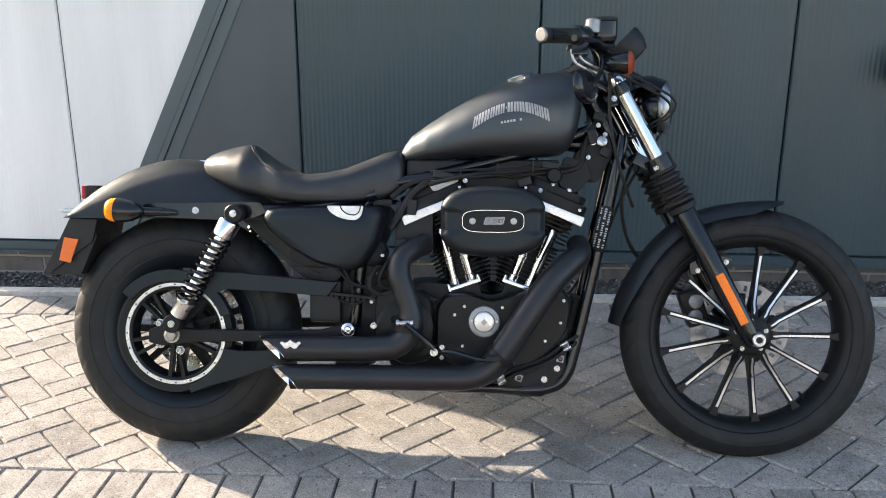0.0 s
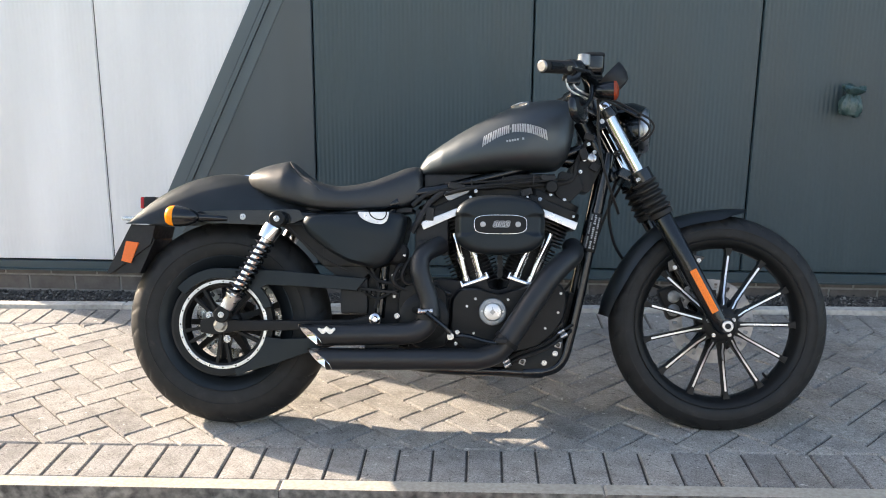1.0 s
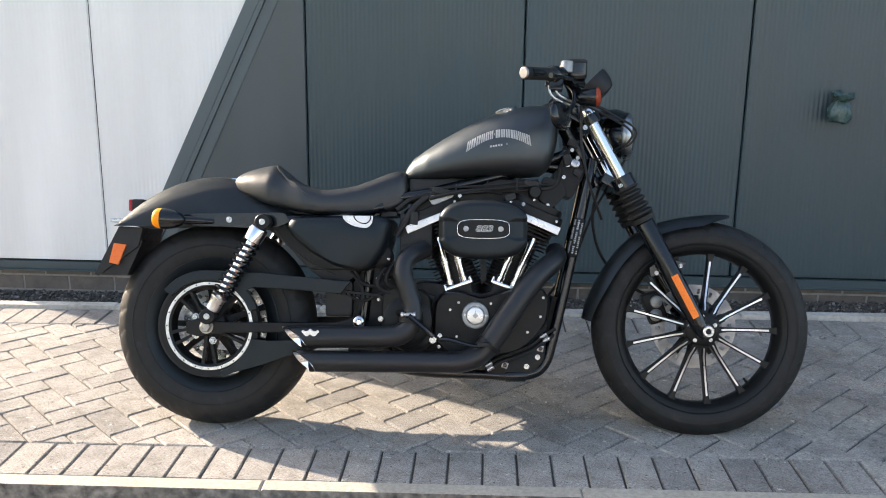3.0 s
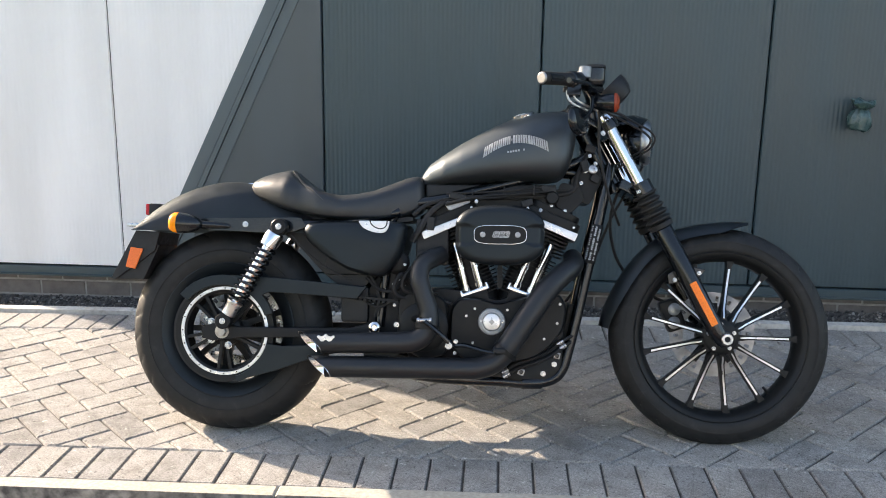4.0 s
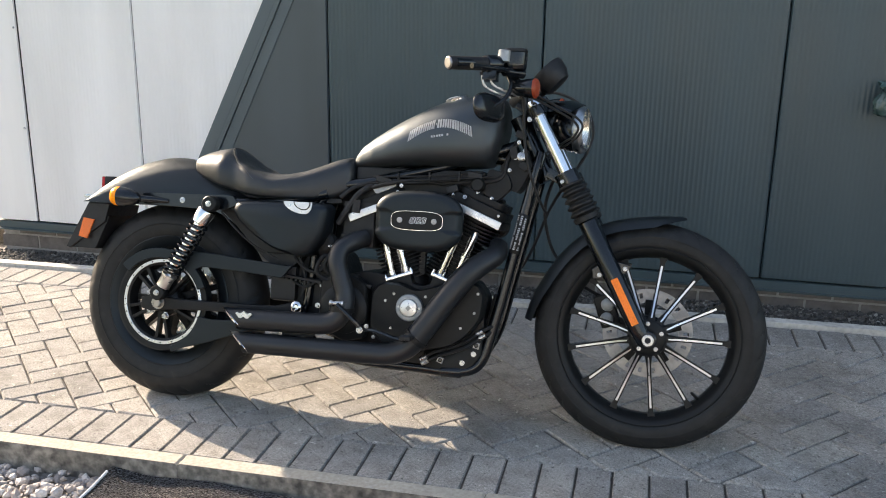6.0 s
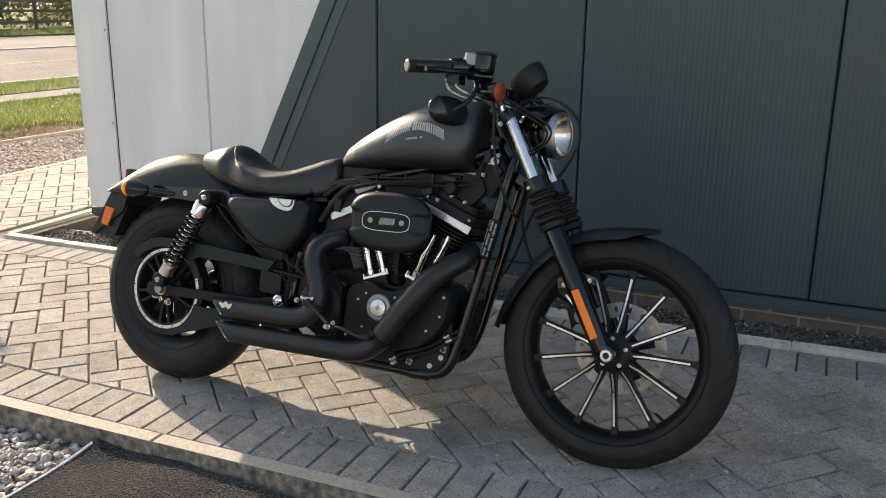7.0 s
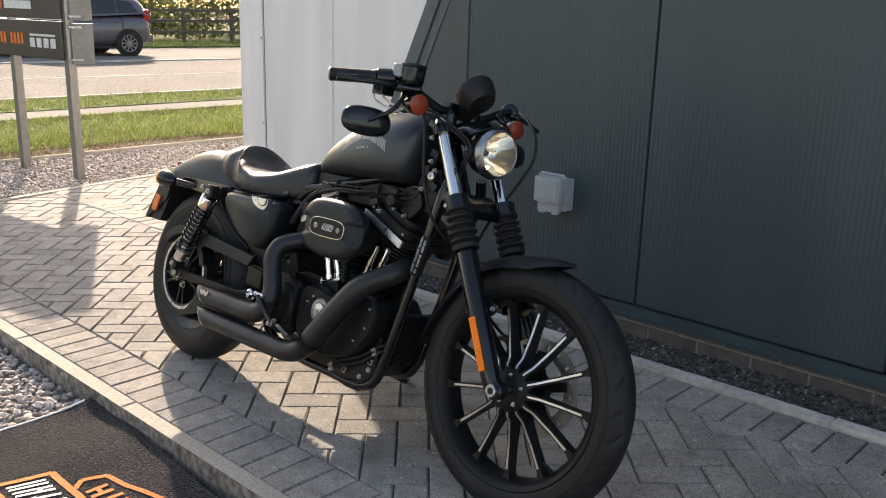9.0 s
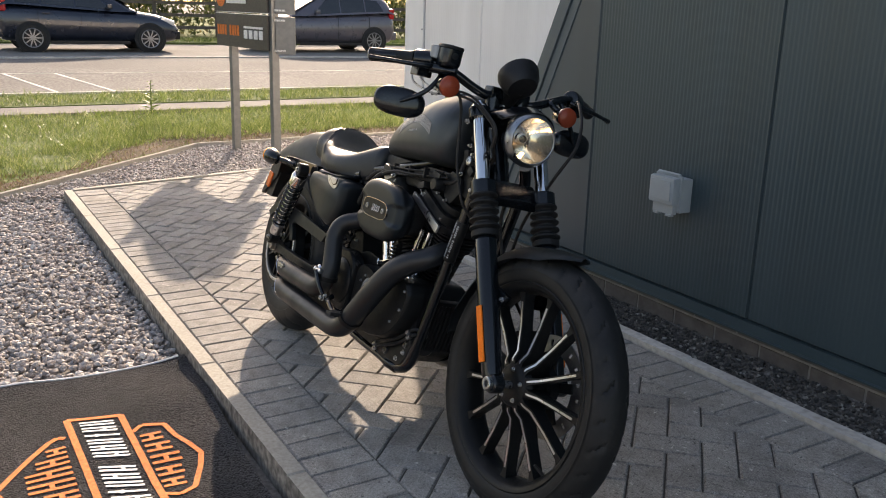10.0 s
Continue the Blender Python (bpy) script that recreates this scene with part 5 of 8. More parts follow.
for k in range(5):
    a = radians(20) + 2 * math.pi * k / 5
    bolt(front_wheel, FC.x + 0.040 * math.cos(a), -0.054, FC.z + 0.040 * math.sin(a), 0.0068, 0.007)
part("axle_nut", lathe([(0, 0.0165), (0.012, 0.0165), (0.0135, 0.0150), (0.0135, 0.0100), (0.011, 0.0092)], (FC.x, -0.116, FC.z), (0, -1, 0), 24), M_steel, front_wheel, "bright round axle nut")
part("axle_bore", lathe([(0.0, 0.0085), (0.0095, 0.0085), (0.0098, 0.0)], (FC.x, -0.1175, FC.z), (0, -1, 0), 18), M_gap, front_wheel)
part("axle", lathe([(-0.108, 0.010), (0.11, 0.010)], FC, (0, 1, 0), 14), M_steel, front_wheel)
part("valve", tube([(FC.x + 0.150, -0.012, FC.z - 0.168), (FC.x + 0.132, -0.030, FC.z - 0.150)], [0.005, 0.004], 8), M_plastic, front_wheel)


def disc_mesh(centre, y, r0, r1, holes, thick):
    """A brake disc with a ring of round holes between two bands."""
    bm = bmesh.new()
    n = holes * 8
    rm0, rm1 = r0 + (r1 - r0) * 0.34, r0 + (r1 - r0) * 0.72
    for yy in (y - thick / 2, y + thick / 2):
        rings = []
        for rr in (r0, rm0, rm1, r1):
            rings.append([bm.verts.new(Vector(centre) + Vector((rr * math.cos(2 * math.pi * k / n), yy, rr * math.sin(2 * math.pi * k / n)))) for k in range(n)])
        for i in range(3):
            for k in range(n):
                if i == 1 and k % 8 in (0, 1):
                    continue
                bm.faces.new((rings[i][k], rings[i][(k + 1) % n], rings[i + 1][(k + 1) % n], rings[i + 1][k]))
    lathe_into(bm, [(y - thick / 2, r1), (y + thick / 2, r1)], centre, (0, 1, 0), n, cap=False)
    lathe_into(bm, [(y - thick / 2, r0), (y + thick / 2, r0)], centre, (0, 1, 0), n, cap=False)
    return bm


part("brake_disc", disc_mesh(FC, 0.066, 0.090, 0.132, 18, 0.004), M_disc, front_wheel, "drilled steel brake disc")
dc = bmesh.new()
for k in range(5):
    a = 2 * math.pi * k / 5 + 0.3
    m = Matrix.Translation(FC) @ Matrix.Rotation(-a, 4, "Y")
    box_into(dc, 0.072, 0.060, 0, 0.055, 0.008, 0.026, m)
part("disc_carrier", dc, M_crinkle, front_wheel, bevel=0.002)

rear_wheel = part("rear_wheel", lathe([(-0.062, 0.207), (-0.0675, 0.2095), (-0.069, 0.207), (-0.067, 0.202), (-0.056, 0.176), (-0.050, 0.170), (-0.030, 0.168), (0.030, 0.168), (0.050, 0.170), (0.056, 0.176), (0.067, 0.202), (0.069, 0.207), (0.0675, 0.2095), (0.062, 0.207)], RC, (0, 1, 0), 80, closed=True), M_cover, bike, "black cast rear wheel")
rt = tyre_mesh(RC, RR, 0.074, 0.206, 0.95, 0.93, 26)
part("tyre", rt, M_tyre, rear_wheel, "wide black rear tyre", sharp=35)
part("sidewall_ring", lathe([(-0.0745, 0.246), (-0.0755, 0.248), (-0.0745, 0.250)], RC, (0, 1, 0), 80, closed=True), M_tyre, rear_wheel)
hb = bmesh.new()
lathe_into(hb, [(-0.10, 0.018), (-0.10, 0.030), (-0.085, 0.048), (-0.060, 0.050), (-0.05, 0.040), (0.06, 0.040), (0.07, 0.05), (0.09, 0.045), (0.10, 0.02)], RC, (0, 1, 0), 32)
part("hub", hb, M_crinkle, rear_wheel)
for k in range(9):
    a = radians(20) + 2 * math.pi * k / 9
    m = Matrix.Translation(RC) @ Matrix.Rotation(-a, 4, "Y")
    sp = bmesh.new()
    secs = [[m @ Vector(q) for q in ((r_, y0, -w), (r_, y0, w), (r_, 0.02, w * 0.7), (r_, 0.02, -w * 0.7))] for r_, w, y0 in ((0.035, 0.014, -0.04), (0.09, 0.009, -0.025), (0.15, 0.009, -0.02), (0.180, 0.014, -0.02))]
    loft_into(sp, secs)
    part("spoke", sp, M_crinkle, rear_wheel, bevel=0.0015)
# belt pulley with bright drilled ring
RP = RC + Vector((0.004, 0, 0))
pul = bmesh.new()
lathe_into(pul, [(-0.105, 0.118), (-0.107, 0.121), (-0.107, 0.1525), (-0.070, 0.1525), (-0.070, 0.110)], RP, (0, 1, 0), 72, closed=True)
pulley = part("belt_pulley", pul, M_crinkle, rear_wheel, "black toothed belt pulley with bright ring")
part("bright_ring", lathe([(-0.1085, 0.1250), (-0.1095, 0.1260), (-0.1095, 0.1342), (-0.1085, 0.1352), (-0.106, 0.1352), (-0.106, 0.1250)], RP, (0, 1, 0), 72, closed=True), M_alu, rear_wheel, "machined ring with drilled holes")
for k in range(20):
    a = 2 * math.pi * k / 20
    part("ring_hole", lathe([(0, 0.0024), (0.0006, 0.0024)], (RP.x + 0.1302 * math.cos(a), -0.1095, RP.z + 0.1302 * math.sin(a)), (0, -1, 0), 8), M_plastic, rear_wheel)
for k in range(5):
    a = radians(56) + 2 * math.pi * k / 5
    m = Matrix.Translation(RC) @ Matrix.Rotation(-a, 4, "Y")
    sp = bmesh.new()
    for dz in (-1, 1):
        secs = [[m @ Vector(q) for q in ((r_, -0.104, dz * o - w), (r_, -0.104, dz * o + w), (r_, -0.080, dz * o + w), (r_, -0.080, dz * o - w))] for r_, w, o in ((0.03, 0.006, 0.006), (0.07, 0.0045, 0.012), (0.122, 0.0055, 0.020))]
        loft_into(sp, secs)
    part("pulley_spoke", sp, M_crinkle, rear_wheel, bevel=0.0012)
    a2 = a + 0.30
    bolt(rear_wheel, RC.x + 0.047 * math.cos(a2), -0.104, RC.z + 0.047 * math.sin(a2), 0.0125, 0.013)
hexnut(rear_wheel, RC.x + 0.003, -0.130, RC.z, 0.0165, 0.016, M_axle)
part("axle", lathe([(-0.146, 0.0105), (0.13, 0.0105)], RC + Vector((0.003, 0, 0)), (0, 1, 0), 14), M_axle, rear_wheel)
part("brake_disc", disc_mesh(RC, 0.085, 0.095, 0.140, 16, 0.005), M_steel, rear_wheel, "drilled steel brake disc")

# ---- drive belt and its guards ----
bl = bmesh.new()
path_b = []
FPX, FPZ, FPR = 0.535, 0.365, 0.055
for k in range(25):
    a = radians(84) + radians(192) * k / 24
    path_b.append((RC.x + 0.153 * math.cos(a), RC.z + 0.153 * math.sin(a)))
for k in range(13):
    a = radians(-84) + radians(168) * k / 12
    path_b.append((FPX + FPR * math.cos(a), FPZ + FPR * math.sin(a)))
n_ = len(path_b)
rings_ = []
for i, (x, z) in enumerate(path_b):
    px, pz = path_b[i - 1]
    qx, qz = path_b[(i + 1) % n_]
    tx, tz = qx - px, qz - pz
    d = math.hypot(tx, tz)
    nx, nz = tz / d * 0.0035, -tx / d * 0.0035
    rings_.append([bl.verts.new(q) for q in ((x + nx, -0.104, z + nz), (x + nx, -0.074, z + nz), (x - nx, -0.074, z - nz), (x - nx, -0.104, z - nz))])
for i in range(n_):
    for k in range(4):
        bl.faces.new((rings_[i][k], rings_[i][(k + 1) % 4], rings_[(i + 1) % n_][(k + 1) % 4], rings_[(i + 1) % n_][k]))
for i in range(36):
    u = i / 35
    x = RC.x + 0.016 + (FPX - 0.005 - RC.x - 0.016) * u
    z = RC.z + 0.1465 + (FPZ + FPR - 0.006 - RC.z - 0.1465) * u
    box_into(bl, x, -0.089, z - 0.001, 0.007, 0.028, 0.006)
part("drive_belt", bl, M_rubber, bike, "toothed black rubber drive belt")


def arc(cx, cz, r, a0, a1, n):
    return [(cx + r * math.cos(radians(a0 + (a1 - a0) * k / n)), cz + r * math.sin(radians(a0 + (a1 - a0) * k / n))) for k in range(n + 1)]


guard = arc(RC.x, RC.z, 0.171, 140, 78, 14) + [(0.20, 0.484), (0.452, 0.462), (0.470, 0.464), (0.438, 0.424), (0.30, 0.434), (0.17, 0.440)] + arc(RC.x, RC.z, 0.166, 42, 20, 6) + arc(RC.x, RC.z, 0.140, 20, 140, 16)
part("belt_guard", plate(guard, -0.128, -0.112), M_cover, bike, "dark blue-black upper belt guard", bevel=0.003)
guard2 = [(0.20, 0.205), (0.34, 0.255), (0.345, 0.285), (0.21, 0.278)] + arc(RC.x, RC.z, 0.142, -14, -72, 10) + arc(RC.x, RC.z, 0.162, -72, -60, 3)
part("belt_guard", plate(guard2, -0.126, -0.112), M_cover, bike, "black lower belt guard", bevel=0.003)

# ---- swing arm and frame ----
for s in (-1, 1):
    sw = bmesh.new()
    secs = []
    for x, z, h, y in ((-0.035, 0.314, 0.017, 0.116), (0.0, 0.316, 0.027, 0.118), (0.085, 0.317, 0.0165, 0.120), (0.25, 0.320, 0.0145, 0.128), (0.42, 0.324, 0.0135, 0.130), (0.50, 0.336, 0.022, 0.124)):
        if s > 0:
            secs.append([(x, y - 0.014, z - h), (x, y + 0.010, z - h), (x, y + 0.010, z + h), (x, y - 0.014, z + h)])
        else:
            secs.append([(x, -y - 0.010, z - h), (x, -y + 0.014, z - h), (x, -y + 0.014, z + h), (x, -y - 0.010, z + h)])
    loft_into(sw, secs)
    arm = part("swing_arm", sw, M_cast, bike, bevel=0.005)
part("pivot_cap", lathe([(0, 0.019), (0.012, 0.019), (0.016, 0.016), (0.018, 0.010), (0.012, 0.006)], (0.495, -0.128, 0.341), (0, -1, 0), 24), M_chrome, bike, "polished swing arm pivot cap")
bolt(bike, 0.560, -0.130, 0.350, 0.009, 0.010)
for y_, rise in ((-0.055, 0.0), (0.098, 0.030)):
    fr = bmesh.new()
    side = math.copysign(1, y_)
    tube_into(fr, [(1.197, y_ * 0.8, 0.84), (1.187, y_, 0.79), (1.168, y_, 0.70), (1.147, y_, 0.60), (1.126, y_, 0.50), (1.105, y_, 0.40), (1.088, y_, 0.325), (1.076, y_, 0.275 + rise * 0.4), (1.062, y_, 0.226 + rise), (1.038, y_, 0.194 + rise), (0.995, y_, 0.179 + rise), (0.943, y_, 0.176 + rise), (0.868, y_, 0.180 + rise), (0.70, y_, 0.184 + rise), (0.56, y_, 0.206 + rise), (0.50, y_, 0.26), (0.49, y_, 0.35)], 0.0165, 12, 6)
    tube_into(fr, [(1.12, side * 0.03, 0.86), (0.95, side * 0.04, 0.80), (0.70, side * 0.06, 0.735), (0.55, side * 0.07, 0.69), (0.52, side * 0.06, 0.52), (0.50, side * 0.06, 0.34)], 0.016, 12, 6)
    tube_into(fr, [(0.56, side * 0.09, 0.69), (0.40, side * 0.10, 0.655), (0.25, side * 0.108, 0.645)], 0.016, 12, 5)
    tube_ = part("frame_tube", fr, M_gloss, bike)
    if y_ < 0:
        part("tube_sleeve", lathe([(0, 0.0170), (0.002, 0.0180), (0.118, 0.0180), (0.120, 0.0170)], (1.160, y_, 0.660), (-0.206, 0, -0.979), 20), M_crinkle, tube_)
        part("rail_sleeve", lathe([(0, 0.0168), (0.003, 0.0195), (0.060, 0.0195), (0.064, 0.0168)], (0.935, y_, 0.1765), (1, 0, 0.03), 20), M_gloss, tube_)
fr = bmesh.new()
tube_into(fr, [(1.16, 0, 0.80), (1.00, 0, 0.83), (0.70, 0, 0.77)], 0.022, 12, 5)
lathe_into(fr, [(-0.11, 0.028), (0.10, 0.028)], (1.165, 0, 0.86), (-0.47, 0, 0.88), 20)
part("backbone", fr, M_gloss, bike)
lab = bmesh.new()
for col, a_ in ((0, -62), (1, -100), (2, -140)):
    for i in range(17):
        if (i * 5 + col * 3) % 7 == 0:
            continue
        d_ = 0.008 + 0.0062 * i
        c_ = Vector((1.160 - 0.206 * d_, -0.055, 0.660 - 0.979 * d_))
        out = Vector((math.cos(radians(a_)) * 0.979, math.sin(radians(a_)), math.cos(radians(a_)) * -0.206))
        m_ = Matrix.Translation(c_ + out * 0.0182) @ Matrix((Vector((0.206, 0, 0.979)).cross(out), out, Vector((0.206, 0, 0.979)))).transposed().to_4x4()
        box_into(lab, 0, 0, 0, 0.0042 + 0.0012 * ((i * 7 + col) % 3), 0.0012, 0.0034 + 0.0006 * (i % 3), m_)
part("frame_label", lab, M_frame_print, bike, "worn grey label bars on the frame tube")

# ---- rear mudguard, struts, lamps ----
FT = [(-0.272, 0.628), (-0.262, 0.645), (-0.247, 0.664), (-0.211, 0.699), (-0.157, 0.733), (-0.102, 0.758), (-0.029, 0.777), (0.025, 0.781), (0.08, 0.776), (0.171, 0.750), (0.25, 0.712), (0.31, 0.670)]
fd = bmesh.new()
secs = []
ft_ = np.array(FT)
arc_ = np.concatenate([[0], np.cumsum(np.hypot(*np.diff(ft_, axis=0).T))])


def smooth_along(u, col):
    """A value along a profile, rounded between its points."""
    w = np.exp(-((np.linspace(0, arc_[-1], 200) - u) / 0.022) ** 2)
    return float((w * np.interp(np.linspace(0, arc_[-1], 200), arc_, col)).sum() / w.sum())


fender_line = [FT[0]] + [(smooth_along(u, ft_[:, 0]), smooth_along(u, ft_[:, 1]) + 0.002) for u in np.linspace(0.022, arc_[-1] - 0.03, 34)] + [FT[-1]]
for x, zt in fender_line:
    zb = 0.622 if x < 0.18 else 0.62
    sec = []
    for k in range(41):
        a = math.pi * k / 40
        c, s = math.cos(a), math.sin(a)
        sec.append((x, -math.copysign(abs(c) ** 0.92, c) * 0.102, zb + (zt - zb) * s ** 0.98))
    secs.append(sec)
loft_into(fd, secs, closed=False, cap=False)
bmesh.ops.solidify(fd, geom=fd.faces[:], thickness=0.003)
part("rear_mudguard", fd, M_denim, bike, "satin black rear mudguard", sharp=50)
for s in (-1, 1):
    o = rounded([(-0.045, 0.662), (0.262, 0.668), (0.283, 0.640), (0.245, 0.624), (0.19, 0.618), (-0.045, 0.626)], 0.15)
    strut = part("mudguard_strut", plate(o, s * 0.104, s * 0.126), M_gloss, bike, "gloss black mudguard strut", bevel=0.007)
    bolt(strut, 0.094, s * 0.126, 0.644, 0.010, 0.006, axis=(0, s, 0))
    sig = part("rear_indicator", lathe([(-0.0195, 0.0290), (-0.018, 0.0312), (0.000, 0.0305), (0.022, 0.026), (0.040, 0.018), (0.050, 0.009), (0.053, 0.0)], (-0.078, s * 0.168, 0.643), (1, 0, -0.06), 28), M_gloss, bike, "bullet-shaped rear indicator with amber lens")
    part("amber_lens", lathe([(-0.030, 0.0), (-0.029, 0.012), (-0.024, 0.024), (-0.015, 0.0295), (-0.004, 0.0306), (0.000, 0.0304), (0.001, 0.026)], (-0.096, s * 0.168, 0.644), (1, 0, -0.06), 28), M_amber, sig)
    part("indicator_stalk", tube([(-0.045, s * 0.158, 0.641), (0.0, s * 0.140, 0.640), (0.045, s * 0.124, 0.637)], [0.012, 0.011, 0.007], 10), M_gloss, sig)
holder = part("plate_holder", plate([(-0.262, 0.622), (-0.338, 0.472), (-0.325, 0.468), (-0.20, 0.56), (-0.186, 0.618)], -0.088, 0.088), M_plastic, bike, "black number plate holder", bevel=0.003)
part("mud_flap", plate([(-0.327, 0.470), (-0.236, 0.470), (-0.19, 0.575), (-0.21, 0.60)], -0.080, 0.080), M_plastic, holder, bevel=0.003)
part("side_reflector", plate([(-0.275, 0.570), (-0.236, 0.565), (-0.260, 0.502), (-0.290, 0.509)], -0.094, -0.087), M_amber_red, holder, "amber side reflector", bevel=0.0015)
part("plate_light", box_bm(-0.284, 0.0, 0.641, 0.046, 0.10, 0.012), M_steel, holder, bevel=0.003)
tail = part("tail_light", box_bm(-0.226, 0.0, 0.692, 0.036, 0.07, 0.034), M_plastic, bike, "small tail light with red lens", bevel=0.005)
part("red_lens", box_bm(-0.249, 0.0, 0.690, 0.012, 0.066, 0.036), M_red, tail, bevel=0.004)

# ---- shocks ----
for s in (-1, 1):
    top, low = Vector((0.207, s * 0.155, 0.637)), Vector((0.040, s * 0.145, 0.352))
    ax = (top - low).normalized()
    Ls = (top - low).length
    core = bmesh.new()
    lathe_into(core, [(0.03, 0.012), (Ls * 0.30, 0.012), (Ls * 0.30, 0.017), (Ls * 0.80, 0.017)], low, ax, 18)
    shock = part("shock_absorber", core, M_chrome, bike, "chrome and black rear shock absorber")
    part("shock_cap", lathe([(-0.068, 0.026), (-0.066, 0.0282), (-0.026, 0.0282), (-0.022, 0.026), (-0.018, 0.014), (0.0, 0.012)], top, ax, 24), M_chrome, shock)
    part("shock_foot", lathe([(0.0, 0.013), (0.020, 0.015), (0.024, 0.021), (0.058, 0.0215), (0.064, 0.025), (0.068, 0.025)], low, ax, 22), M_alu, shock)
    for e, nm in ((top, "upper_eye"), (low, "lower_eye")):
        part(nm, lathe([(-0.018, 0.010), (-0.018, 0.021), (-0.015, 0.024), (0.015, 0.024), (0.018, 0.021), (0.018, 0.010)], e, (0, 1, 0), 22), M_crinkle, shock)
        bolt(shock, e.x, s * (abs(e.y) + 0.018), e.z, 0.010, 0.008, axis=(0, s, 0))
    coil = []
    x_ = ax.orthogonal().normalized()
    y_ = ax.cross(x_)
    turns = 10.5
    for k in range(int(turns * 12) + 1):
        a = 2 * math.pi * k / 12
        u = 0.068 + (Ls - 0.068 - 0.068) * k / (turns * 12)
        coil.append(low + ax * u + (x_ * math.cos(a) + y_ * math.sin(a)) * 0.0268)
    part("spring", tube_into(bmesh.new(), coil, 0.0040, 6, 1), M_gloss, shock, "black coil spring")

# ---- seat ----
ST = [(0.084, 0.774, 0.756, 0.030), (0.092, 0.785, 0.749, 0.050), (0.105, 0.793, 0.740, 0.067), (0.13, 0.803, 0.727, 0.085), (0.165, 0.813, 0.712, 0.104), (0.204, 0.820, 0.698, 0.121), (0.218, 0.819, 0.694, 0.124), (0.232, 0.811, 0.690, 0.121), (0.246, 0.800, 0.687, 0.119), (0.262, 0.786, 0.684, 0.120), (0.279, 0.772, 0.680, 0.126), (0.316, 0.751, 0.674, 0.139), (0.37, 0.741, 0.669, 0.144), (0.424, 0.746, 0.668, 0.138), (0.477, 0.758, 0.668, 0.126), (0.531, 0.780, 0.670, 0.110), (0.575, 0.798, 0.678, 0.096), (0.605, 0.805, 0.690, 0.086), (0.624, 0.800, 0.704, 0.078), (0.630, 0.780, 0.72, 0.068)]


def seat_section(x, zt, zb, hw, n=40):
    out = []
    dish = max(0.0, 1 - abs(x - 0.30) / 0.085)
    for k in range(n):
        a = 2 * math.pi * k / n
        c, s = math.cos(a), math.sin(a)
        rnd = min(1.0, max(0.0, (0.285 - x) / 0.09))
        y = math.copysign(abs(c) ** (0.70 + 0.28 * rnd), c) * hw
        if s >= 0:
            z = zb + 0.35 * (zt - zb) + 0.65 * (zt - zb) * s ** (0.62 + 0.40 * rnd)
            z += 0.022 * dish * (abs(y) / hw) ** 2 * (1 if s > 0.05 else 0) - 0.004 * dish
        else:
            z = zb - 0.006 + 0.35 * (zt - zb) * (1 - abs(s) ** 0.32)
            y = math.copysign(abs(c) ** 0.42, c) * hw * (1 - 0.04 * abs(s))
        out.append((x, y, z))
    return out


xs_ = np.concatenate([np.linspace(0.084, 0.13, 9), np.linspace(0.14, 0.630, 46)])
cols_ = np.array(ST)
sm = bmesh.new()
loft_into(sm, [seat_section(x, *(float(np.interp(x, cols_[:, 0], cols_[:, i])) for i in (1, 2, 3))) for x in xs_])
seat = part("seat", sm, M_leather, bike, "black vinyl solo seat with stitched hump", sharp=60)


def on_seat(x, f):
    """A point of the seat's skin at station x; f runs from one side over the top to the other."""
    zt, zb, hw = (float(np.interp(x, cols_[:, 0], cols_[:, i])) for i in (1, 2, 3))
    sec = seat_section(x, zt, zb, hw, 80)
    i = int(round(f * 40)) % 80
    p = Vector(sec[i])
    c = Vector((x, 0, (zt + zb) / 2))
    return p + (p - c).normalized() * 0.0012


for off in (0.0, 0.007):
    pts_ = []
    for k in range(25):
        f = 0.03 + 0.94 * k / 24
        pts_.append(on_seat(0.214 + off + 0.125 * abs(2 * f - 1) ** 1.8, f))
    part("seat_piping", tube_into(bmesh.new(), pts_, 0.0009 if off else 0.0013, 6, 2), M_thread if off else M_leather, seat)
part("seat_base", plate(rounded([(0.14, 0.735), (0.26, 0.690), (0.42, 0.672), (0.60, 0.676), (0.60, 0.660), (0.30, 0.652), (0.20, 0.668), (0.12, 0.715)], 0.2), -0.076, 0.076), M_plastic, seat, bevel=0.004)
part("rear_bracket", box_bm(0.082, 0.0, 0.776, 0.026, 0.03, 0.006, pose(0, 0, 0)), M_chrome, seat, bevel=0.002)

# ---- fuel tank ----
TT = [(0.612, 0.790, 0.775, 0.020), (0.620, 0.805, 0.772, 0.034), (0.628, 0.820, 0.772, 0.046), (0.646, 0.844, 0.773, 0.062), (0.69, 0.875, 0.777, 0.088), (0.743, 0.909, 0.781, 0.108), (0.795, 0.938, 0.785, 0.122), (0.848, 0.965, 0.788, 0.131), (0.901, 0.988, 0.787, 0.136), (0.953, 1.003, 0.788, 0.138), (1.006, 1.010, 0.790, 0.134), (1.040, 1.012, 0.795, 0.126), (1.058, 1.010, 0.808, 0.117), (1.068, 1.007, 0.824, 0.109), (1.080, 0.998, 0.858, 0.094), (1.088, 0.980, 0.895, 0.074)]
tc_ = np.array(TT)


